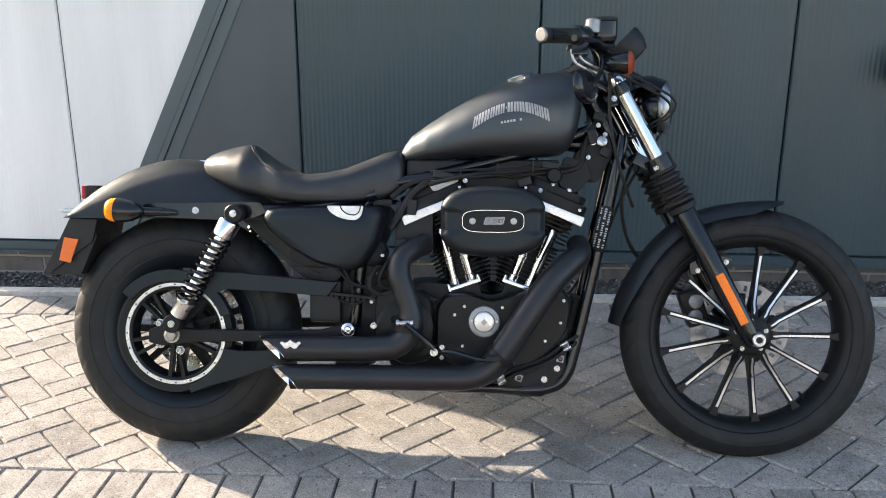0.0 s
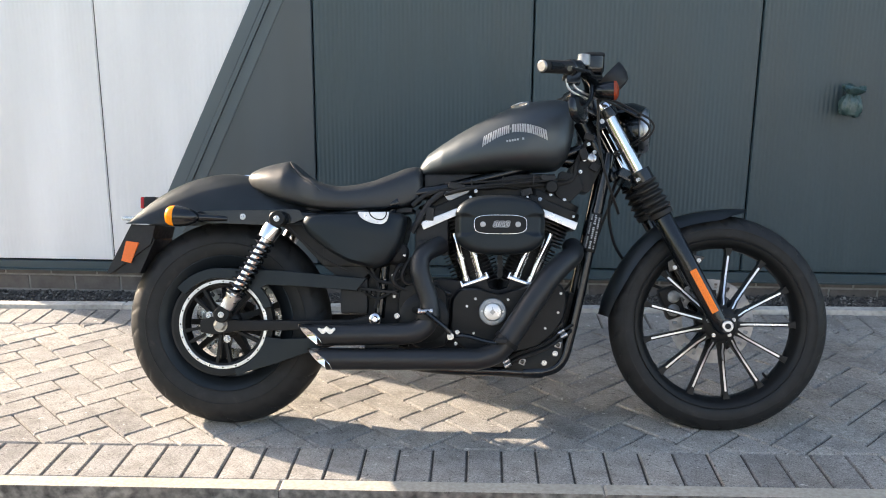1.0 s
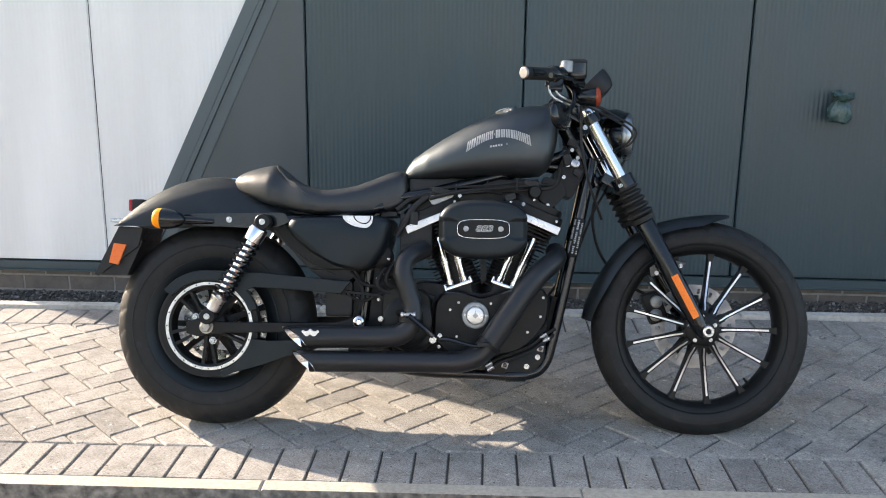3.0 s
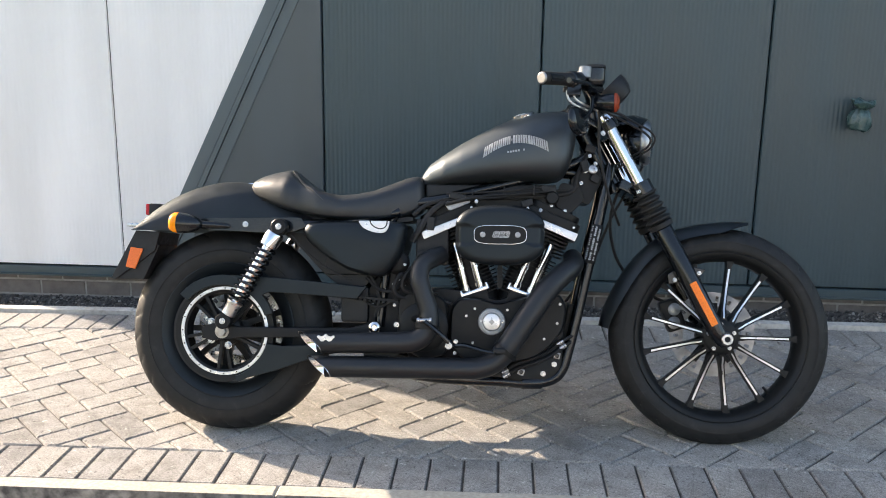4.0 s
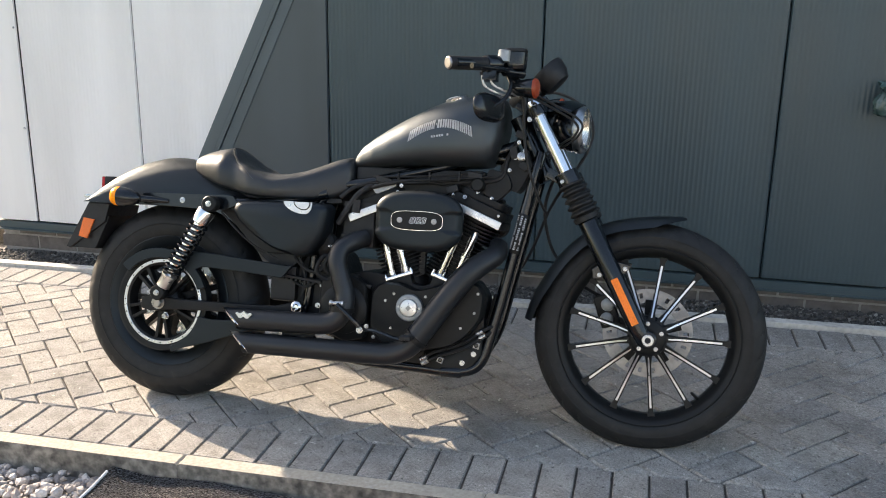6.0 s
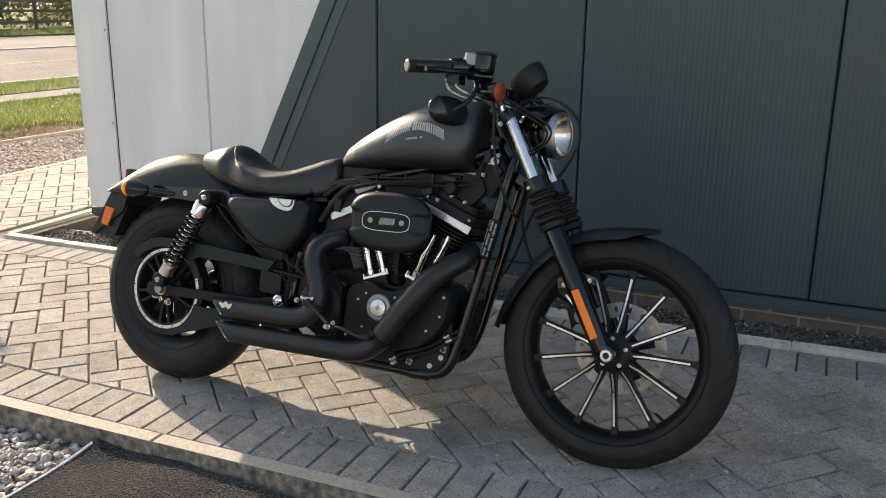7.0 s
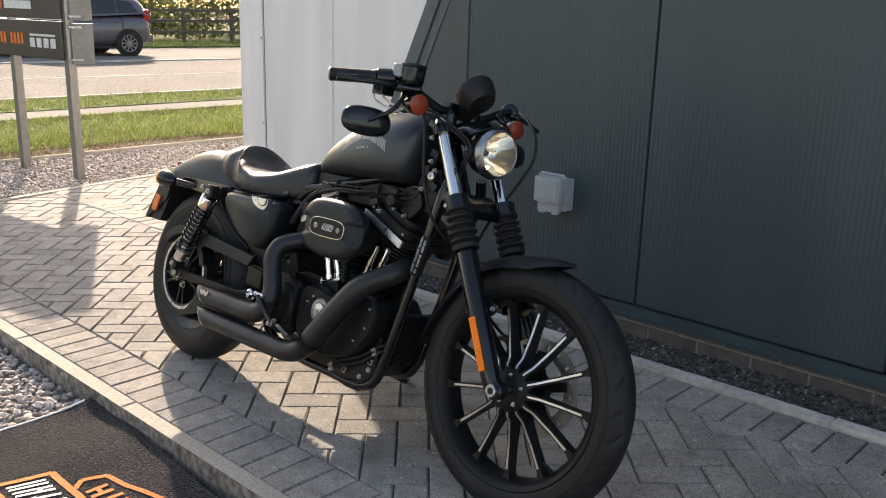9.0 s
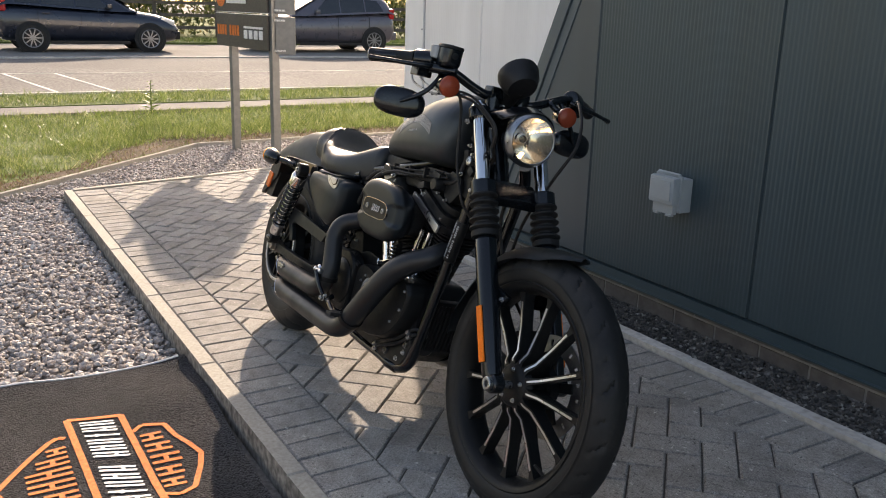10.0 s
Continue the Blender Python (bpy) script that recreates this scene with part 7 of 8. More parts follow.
for k_ in (0, 1):
    dx, dz = 0.009 * k_, -0.012 * k_
    ends = (Vector((0.886 + dx * 0.5, -0.084, 0.214 + dz)), Vector((1.050 + dx, -0.078, 0.303 + dz)))
    line_ = part("oil_line", tube([ends[0], (0.915 + dx, -0.086, 0.234 + dz), (0.960 + dx, -0.086, 0.250 + dz), (1.010 + dx, -0.084, 0.272 + dz), ends[1], (1.068 + dx, -0.078, 0.314 + dz), (1.084, -0.070 + 0.02 * k_, 0.322 + dz), (1.096, -0.040, 0.316 + dz)], 0.0052, 8, 6), M_rubber, bike)
    for e_ in ends:
        part("line_fitting", lathe([(-0.011, 0.0062), (-0.004, 0.0062), (-0.004, 0.0076), (0.002, 0.0076), (0.002, 0.0060), (0.005, 0.0060), (0.005, 0.0076), (0.011, 0.0076)], e_, (0.85, 0, 0.52), 12), M_steel, line_, "bright hose fitting")
part("muffler_bracket", plate([(0.47, 0.255), (0.57, 0.262), (0.60, 0.33), (0.48, 0.325)], -0.180, -0.170), M_crinkle, bike)

# ---- foot controls ----
peg = part("foot_peg", tube([(0.634, -0.216, 0.370), (0.666, -0.214, 0.371)], 0.0062, 12), M_steel, bike, "thin folded foot peg with bright ends")
for x in (0.632, 0.668):
    part("peg_tip", lathe([(-0.004, 0.0060), (-0.003, 0.0080), (0.003, 0.0080), (0.004, 0.0060)], (x, -0.215, 0.3705), (1, 0, 0), 14), M_alu, peg)
part("peg_mount", tube([(0.60, -0.10, 0.365), (0.63, -0.17, 0.372), (0.650, -0.212, 0.370)], [0.012, 0.009, 0.007], 10), M_gloss, peg)
pd = bmesh.new()
tube_into(pd, [(0.652, -0.222, 0.368), (0.700, -0.222, 0.330), (0.722, -0.215, 0.308)], 0.007, 8, 4)
tube_into(pd, [(0.722, -0.18, 0.306), (0.735, -0.20, 0.300), (0.770, -0.215, 0.300), (0.826, -0.222, 0.286), (0.862, -0.226, 0.282)], [0.008, 0.008, 0.007, 0.006, 0.006], 8, 5)
pedal = part("brake_pedal", pd, M_gloss, bike, "black brake pedal lever")
pp = bmesh.new()
box_into(pp, 0.868, -0.232, 0.290, 0.034, 0.045, 0.012)
part("pedal_pad", pp, M_rubber, pedal, bevel=0.003)
bolt(pedal, 0.722, -0.212, 0.298, 0.011, 0.012)
bolt(pedal, 0.742, -0.212, 0.311, 0.007, 0.010)
ss = bmesh.new()
tube_into(ss, [(0.74, 0.11, 0.205), (0.765, 0.22, 0.165), (0.800, 0.350, 0.116)], [0.013, 0.012, 0.010], 10, 4)
stand = part("side_stand", ss, M_gloss, bike, "black side stand swung out to the ground", bevel=0.001)
sf = bmesh.new()
loft_into(sf, [[(x + dx, y + 0.10 * dz, z + dz) for dx, dz in ((-0.020, -0.003), (0.020, -0.003), (0.020, 0.003), (-0.020, 0.003))] for x, y, z in ((0.790, 0.322, 0.163), (0.797, 0.345, 0.128), (0.803, 0.372, 0.106), (0.806, 0.392, 0.101))])
part("stand_foot", sf, M_steel, stand, "bright worn steel stand foot", bevel=0.0015)

# ---- fork, headlamp, bars ----
AX = Vector((0.534, 0, -1.0)).normalized()      # down along the fork


def on_fork(z, y):
    return Vector((1.183 + 0.534 * (0.955 - z), y, z))


FY = 0.100
for s in (-1, 1):
    p0, p1 = on_fork(0.975, s * FY), on_fork(0.775, s * FY)
    fork = part("fork_tube", lathe([(0, 0.0195), ((p1 - p0).length, 0.0195)], p0, AX, 24), M_chrome, bike, "chrome fork tube with rubber gaiter")
    part("fork_cap", lathe([(-0.012, 0.010), (-0.010, 0.017), (0, 0.0205), (0.006, 0.0205)], p0, AX, 18), M_chrome, fork)
    b0, b1 = on_fork(0.772, s * FY), on_fork(0.652, s * FY)
    LB = (b1 - b0).length
    prof = [(0.0, 0.022), (0.0, 0.030), (0.014, 0.031)]
    nb = 5
    for i in range(nb):
        u0 = 0.014 + (LB - 0.030) * i / nb
        u1 = 0.014 + (LB - 0.030) * (i + 1) / nb
        r_ = 0.034 + 0.004 * i / nb
        prof += [(u0 + 0.002, r_ - 0.008), (u0 + (u1 - u0) * 0.45, r_ + 0.003), (u0 + (u1 - u0) * 0.65, r_ + 0.003), (u1 - 0.001, r_ - 0.007)]
    prof += [(LB - 0.014, 0.037), (LB, 0.036), (LB, 0.02)]
    part("fork_gaiter", lathe(prof, b0, AX, 28), M_rubber, fork, "ribbed black rubber gaiter", sharp=50)
    q0, q1 = on_fork(0.655, s * FY), Vector((1.522, s * FY, 0.322))
    LS = (q1 - q0).length
    slider = part("fork_slider", lathe([(0, 0.026), (0.004, 0.0285), (LS * 0.70, 0.0275), (LS * 0.92, 0.025), (LS * 1.0, 0.022), (LS * 1.05, 0.012)], q0, q1 - q0, 26), M_gloss, fork, "gloss black fork slider")
    part("axle_boss", lathe([(-0.014, 0.021), (-0.012, 0.024), (0.014, 0.024), (0.018, 0.020)], (FC.x, s * FY, FC.z), (0, s, 0), 24), M_gloss, fork)
    # fender mount lug with two bolts
    for z, dx in ((0.520, 0.043), (0.498, -0.040)):
        c = on_fork(z, s * 0.085)
        bolt(fork, c.x + dx, s * 0.085, z, 0.007, 0.008, axis=(0, s, 0))
    c = on_fork(0.508, s * 0.078)
    part("mudguard_lug", plate([(c.x - 0.052, 0.485), (c.x + 0.030, 0.500), (c.x + 0.056, 0.530), (c.x - 0.010, 0.545), (c.x - 0.056, 0.515)], s * 0.070, s * 0.084), M_gloss, fork, bevel=0.003)
    # amber reflector strip
    a_, b_ = on_fork(0.492, s * (FY + 0.0275)), on_fork(0.368, s * (FY + 0.0265))
    ref = bmesh.new()
    secs = []
    for p in (a_, b_):
        nrm = Vector((0.88, 0, 0.47)) * 0.0105
        secs.append([p + nrm, p - nrm, p - nrm + Vector((0, s * 0.004, 0)), p + nrm + Vector((0, s * 0.004, 0))])
    loft_into(ref, secs)
    part("amber_reflector", ref, M_amber_strip, fork, "long amber side reflector", bevel=0.001)

tcl = bmesh.new()
for z, th, hx in ((0.955, 0.020, 0.030), (0.765, 0.030, 0.034)):
    c = on_fork(z, 0) + Vector((-0.025, 0, 0))
    m = Matrix.Translation(c) @ Matrix.Rotation(radians(28), 4, "Y")
    box_into(tcl, 0, 0, 0, 0.085, 0.19, th, m)
    for s in (-1, 1):
        lathe_into(tcl, [(-th * 0.75, hx), (th * 0.75, hx)], on_fork(z, s * FY), AX, 22)
clamp = part("triple_clamp", tcl, M_gloss, bike, "black fork clamps", bevel=0.004)
for s in (-1, 1):
    c = on_fork(0.753, s * 0.128)
    bolt(clamp, c.x - 0.020, s * 0.126, 0.757, 0.008, 0.008, axis=(0, s, 0))
    bolt(clamp, 1.165, s * 0.118, 0.930, 0.008, 0.010, axis=(0, s, 0))
    bolt(clamp, 1.190, s * 0.100, 0.972, 0.012, 0.010, axis=(-0.4, 0, 0.9))

# headlamp
hl_c = Vector((1.264, 0.000, 0.918))
HA = Vector((0.988, -0.154, 0.0))      # the bars stand turned a little to the right
bucket = part("headlamp", lathe([(-0.0450, 0.0000), (-0.0432, 0.0243), (-0.0315, 0.0450), (-0.0090, 0.0612), (0.0180, 0.0675), (0.0360, 0.0679)], hl_c, HA, 40, cap=False), M_gloss, bike, "round headlamp in a black shell")
part("lamp_rim", lathe([(0.0270, 0.0679), (0.0306, 0.0711), (0.0396, 0.0720), (0.0477, 0.0698), (0.0549, 0.0648), (0.0585, 0.0612), (0.0576, 0.0594), (0.0522, 0.0599)], hl_c, HA, 56, closed=True), M_lamp_rim, bucket, "satin grey lamp rim", sharp=60)
# reflector: a bowl whose middle zone is fluted in upright strips, smooth fields above and below
lamp_m = Matrix.Translation(hl_c) @ Matrix((HA, Vector((0, 0, 1)).cross(HA), Vector((0, 0, 1)))).transposed().to_4x4()
refl = bmesh.new()
rings_l = []
for i in range(30):
    r_ = 0.0112 + (0.0598 - 0.0112) * i / 29
    ring_l = []
    for k in range(120):
        a = 2 * math.pi * k / 120
        y, z = r_ * math.cos(a), r_ * math.sin(a)
        deep = -0.018 + 19.1 * r_ * r_
        ease_l = min(1.0, max(0.0, (r_ - 0.018) / 0.006))
        if abs(z) < 0.030:
            deep += 0.0005 * ease_l * abs(math.sin(math.pi * y / 0.0062))
        else:
            deep += 0.0006 * ease_l * abs(math.sin(math.pi * y / 0.021)) + 0.0006 * ease_l * abs(math.sin(math.pi * z / 0.016))
        ring_l.append(refl.verts.new(lamp_m @ Vector((deep, y, z))))
    rings_l.append(ring_l)
for r0, r1 in zip(rings_l, rings_l[1:]):
    for k in range(120):
        refl.faces.new((r0[k], r0[(k + 1) % 120], r1[(k + 1) % 120], r1[k]))
part("lamp_reflector", refl, M_lamp_refl, bucket, "bright fluted reflector with a warm tone", sharp=25)
part("bulb_shield", lathe([(-0.0162, 0.0108), (-0.0010, 0.0098), (0.0020, 0.0085), (0.0022, 0.0)], hl_c, HA, 24), M_gap, bucket)
part("bulb", lathe([(-0.0180, 0.0135), (-0.0108, 0.0149), (-0.0072, 0.0121), (-0.0054, 0.0108)], hl_c, HA, 24), M_axle, bucket, "brass-toned bulb holder")
part("side_bulb", lathe([(0.0000, 0.0045), (0.0081, 0.0045), (0.0126, 0.0023), (0.0135, 0.0000)], lamp_m @ Vector((0.012, -0.003, -0.040)), HA + Vector((0, 0, 0.3)), 14), M_side_bulb, bucket, "small glowing position bulb")
ln = part("lamp_glass", lathe([(0.0540, 0.0599), (0.0603, 0.0504), (0.0657, 0.0315), (0.0675, 0.0000), (0.0653, 0.0000), (0.0634, 0.0315), (0.0581, 0.0495), (0.0522, 0.0590)], hl_c, HA, 56, cap=False), M_lens, bucket, "clear lamp glass")
ln.visible_shadow = False
vis = bmesh.new()
secs = []
for u in np.linspace(-1, 1, 17):
    y = 0.088 * u
    z = 1.004 - 0.034 * u * u
    secs.append([(1.185 + 0.01 * u * u, y, z - 0.008), (1.275 - 0.03 * u * u, y, z - 0.001), (1.314 - 0.04 * u * u, y, z - 0.013), (1.313 - 0.04 * u * u, y, z - 0.017), (1.275 - 0.03 * u * u, y, z - 0.007), (1.185 + 0.01 * u * u, y, z - 0.016)])
loft_into(vis, secs)
part("headlamp_visor", vis, M_gloss, bucket, "black eyebrow visor", sharp=50)
part("lamp_bracket", box_bm(1.225, 0, 0.940, 0.05, 0.05, 0.06), M_gloss, bucket, bevel=0.006)

# handlebar and everything clamped to it
def turned(p, s, dy=0.0):
    """The bars stand turned a little to the right: carry a point of the left half round the steering axis."""
    p = Vector(p)
    if s < 0:
        return p
    c, d = math.cos(radians(11)), math.sin(radians(11))
    x, y = p.x - 1.14, p.y
    return Vector((1.14 + x * c + y * d, y * c - x * d - dy, p.z))


bar = part("handlebar", tube([(0.990, -0.345, 1.047), (1.030, -0.295, 1.055), (1.068, -0.245, 1.062), (1.105, -0.18, 1.052), (1.130, -0.10, 1.020), (1.140, -0.05, 1.010), (1.140, 0.05, 1.010)] + [turned(p, 1) for p in ((1.130, 0.10, 1.020), (1.105, 0.18, 1.052), (1.068, 0.245, 1.062), (1.030, 0.295, 1.055), (0.990, 0.345, 1.047))], 0.0125, 14, 6), M_gloss, bike, "black drag handlebar")
part("riser", tube([(1.150, -0.045, 0.965), (1.142, -0.045, 1.018)], [0.020, 0.022], 14), M_gloss, bar)
part("riser", tube([(1.150, 0.045, 0.965), (1.142, 0.045, 1.018)], [0.020, 0.022], 14), M_gloss, bar)
part("riser_clamp", box_bm(1.140, 0.0, 1.022, 0.046, 0.13, 0.034, Matrix.Identity(4)), M_gloss, bar, bevel=0.008)
for s in (-1, 1):
    g0, g1 = turned((0.972, s * 0.352, 1.045), s), turned((1.052, s * 0.262, 1.060), s)
    dirn = g1 - g0
    L_ = dirn.length
    prof = [(0, 0.004), (0.0, 0.0175), (0.003, 0.019)]
    for i in range(9):
        u = 0.006 + (L_ - 0.014) * i / 9
        prof += [(u, 0.0183), (u + 0.003, 0.0180), (u + (L_ - 0.014) / 9 - 0.002, 0.0180)]
    prof += [(L_ - 0.006, 0.0195), (L_, 0.021), (L_, 0.013)]
    grip = part("grip", lathe(prof, g0, dirn, 22), M_rubber, bar, "black rubber grip with steel end", sharp=50)
    part("grip_end", lathe([(-0.004, 0.0), (-0.004, 0.013), (-0.002, 0.016), (0.001, 0.0172)], g0, dirn, 22), M_disc, grip, "grey metal grip end cap", sharp=18)
    h0 = turned((1.058, s * 0.250, 1.060), s)
    hs = bmesh.new()
    lathe_into(hs, [(-0.012, 0.020), (-0.008, 0.026), (0.022, 0.027), (0.040, 0.025), (0.044, 0.016)], h0, dirn, 20)
    box_into(hs, h0.x + 0.008, h0.y + s * -0.012, h0.z - 0.026, 0.040, 0.045, 0.034)
    sw_ = part("switch_housing", hs, M_gloss, bar, "black switch housing", bevel=0.003)
    for i in range(3):
        part("switch_button", box_bm(h0.x - 0.016, h0.y - s * (0.004 + 0.012 * i), h0.z - 0.024, 0.010, 0.008, 0.010), M_plastic, sw_, bevel=0.002)
    # lever
    part("lever", tube([turned(p, s) for p in ((1.100, s * 0.215, 1.052), (1.112, s * 0.245, 1.046), (1.098, s * 0.30, 1.040), (1.062, s * 0.352, 1.036), (1.042, s * 0.385, 1.032))], [0.008, 0.008, 0.006, 0.0055, 0.0075], 10, 5), M_gloss, bar, "bar lever")
    # mirror hung below the bar
    mc = turned((1.078, s * 0.289, 0.938), s, 0.03)
    mi = bmesh.new()
    secs = []
    fwd = Vector((0.905, -0.42 if s < 0 else 0.0, 0.08)).normalized()
    right = Vector((0, 0, 1)).cross(fwd).normalized()
    up_v = fwd.cross(right)
    for off, k in ((-0.008, 0.90), (-0.007, 0.98), (0.000, 1.0), (0.007, 0.92), (0.012, 0.72), (0.015, 0.35)):
        secs.append([mc + fwd * off + right * (px * k) + up_v * (pz * k) for px, pz in stadium(0, 0, 0.069, 0.039, 36, 2.6)])
    loft_into(mi, secs)
    mirror = part("mirror", mi, M_gloss, bar, "black oval mirror under the bar", sharp=50)
    gl = bmesh.new()
    loft_into(gl, [[mc + fwd * off + right * (px * 0.86) + up_v * (pz * 0.84) for px, pz in stadium(0, 0, 0.069, 0.039, 36, 2.6)] for off in (-0.0085, -0.0095)])
    part("mirror_glass", gl, M_chrome, mirror, "mirror glass")
    part("mirror_stem", tube([mc + fwd * 0.010] + [turned(p, s, 0.015) for p in ((1.115, s * 0.245, 0.975), (1.120, s * 0.215, 1.015), (1.104, s * 0.195, 1.045))], [0.007, 0.0065, 0.0065, 0.008], 10, 5), M_gloss, mirror)
    # front indicator
    ic = turned((1.178, s * 0.212, 1.004), s, 0.045)
    ind = part("front_indicator", lathe([(-0.062, 0.0), (-0.058, 0.010), (-0.040, 0.021), (-0.012, 0.0255), (0.004, 0.0275), (0.008, 0.027)], ic, HA, 28), M_gloss, bar, "bullet-shaped front indicator")
    part("amber_lens", lathe([(0.006, 0.0265), (0.009, 0.028), (0.015, 0.0265), (0.020, 0.019), (0.022, 0.008), (0.0225, 0.0)], ic, HA, 28), M_amber_dark, ind)
    part("indicator_stalk", tube([ic + Vector((-0.03, 0, 0.01)), ic + Vector((-0.055, -s * 0.02, 0.030)), turned((1.108, s * 0.180, 1.048), s)], 0.009, 10, 4), M_gloss, ind)

pot = bmesh.new()
loft_into(pot, [[(1.128 + px * k, -0.200 + py * k, z) for px, py in stadium(0, 0, 0.031, 0.030, 28, 3.0)] for z, k in ((1.054, 0.80), (1.060, 0.94), (1.068, 0.98), (1.100, 1.0), (1.1015, 0.97))])
rv = part("brake_reservoir", pot, M_gloss, bar, "black front brake fluid reservoir", sharp=30)
part("master_cylinder", lathe([(-0.040, 0.006), (-0.040, 0.013), (0.030, 0.013), (0.034, 0.009)], (1.128, -0.205, 1.046), (0.62, 0.78, 0.05), 18), M_gloss, rv)
part("lever_clamp", lathe([(0.0, 0.0165), (0.002, 0.0185), (0.030, 0.0185), (0.033, 0.0160), (0.034, 0.0)], (1.098, -0.222, 1.072), (0.05, -0.05, 1), 26), M_timer, rv, "dark grey metal lever clamp cap", sharp=30)
lid = bmesh.new()
loft_into(lid, [[(1.128 + px * k, -0.200 + py * k, z) for px, py in stadium(0, 0, 0.032, 0.031, 28, 3.0)] for z, k in ((1.1015, 0.97), (1.103, 1.0), (1.108, 1.0), (1.1105, 0.95), (1.1110, 0.70))])
part("reservoir_lid", lid, M_plastic, rv, sharp=30)
part("sight_glass", lathe([(0, 0.010), (0.003, 0.0095), (0.004, 0.006)], (1.1555, -0.200, 1.085), (1, 0, 0), 18), M_plastic, rv)
spd = part("speedometer", lathe([(-0.036, 0.020), (-0.032, 0.040), (-0.012, 0.051), (0.016, 0.057), (0.026, 0.055), (0.026, 0.048)], (1.208, -0.018, 1.068), (-0.72, 0, 0.70), 36), M_plastic, bar, "round black speedometer pod")
part("dial_glass", lathe([(0.018, 0.050), (0.021, 0.0)], (1.208, -0.018, 1.068), (-0.72, 0, 0.70), 32, cap=False), M_gloss, spd)
part("speedometer_arm", tube([(1.145, 0, 1.015), (1.178, -0.008, 1.038), (1.20, -0.014, 1.056)], [0.026, 0.026, 0.036], 14, 4), M_plastic, spd)

# ---- front mudguard ----
FM = [(1.172, 0.352), (1.186, 0.405), (1.208, 0.455), (1.238, 0.508), (1.275, 0.560), (1.322, 0.608), (1.375, 0.641), (1.430, 0.660), (1.49, 0.671), (1.55, 0.677), (1.60, 0.678), (1.622, 0.676)]
fm_ = np.array(FM)
arc_f = np.concatenate([[0], np.cumsum(np.hypot(*np.diff(fm_, axis=0).T))])
fm = bmesh.new()
secs = []
stations = np.linspace(0, arc_f[-1], 40)
line_f = [(float(np.interp(u, arc_f, fm_[:, 0])), float(np.interp(u, arc_f, fm_[:, 1]))) for u in stations]
for _ in range(3):
    line_f = [line_f[0]] + [((a[0] + 2 * b[0] + c[0]) / 4, (a[1] + 2 * b[1] + c[1]) / 4) for a, b, c in zip(line_f, line_f[1:], line_f[2:])] + [line_f[-1]]
for i, (x, z) in enumerate(line_f):
    a, b = Vector(line_f[max(0, i - 1)]), Vector(line_f[min(39, i + 1)])
    t_ = (b - a).normalized()
    nx, nz = -t_.y, t_.x
    u_ = i / 39
    nose = min(1.0, (1 - u_) / 0.16)             # rounded front tip
    tail_ = min(1.0, 0.72 + u_ * 2.5)            # slightly drawn-in rear end
    w = 0.062 * math.sqrt(max(0.02, 1 - (1 - nose) ** 2)) * tail_
    deep = 0.034 * (0.25 + 0.75 * nose) * (0.75 + 0.25 * min(1, u_ / 0.2))
    sec = []
    for k in range(21):
        u = -1 + 2 * k / 20
        inset = deep * abs(u) ** 2.6
        sec.append((x - nx * inset, w * math.copysign(abs(u) ** 0.85, u), z - nz * inset))
    secs.append(sec)
loft_into(fm, secs, closed=False, cap=False)
bmesh.ops.solidify(fm, geom=fm.faces[:], thickness=0.003)
part("front_mudguard", fm, M_denim, bike, "satin black front mudguard", sharp=50)
# brake calipers on the far side
cal = bmesh.new()
box_into(cal, 1.410, 0.072, 0.385, 0.060, 0.05, 0.100, Matrix.Translation((1.41, 0, 0.385)) @ Matrix.Rotation(radians(-20), 4, "Y") @ Matrix.Translation((-1.41, 0, -0.385)))
caliper = part("brake_caliper", cal, M_cast, bike, "grey and black front brake caliper", bevel=0.010)
for z in (0.362, 0.404):
    part("caliper_piston", lathe([(0, 0.020), (0.006, 0.019), (0.008, 0.012)], (1.412, 0.048, z), (0, -1, 0), 20), M_timer, caliper)

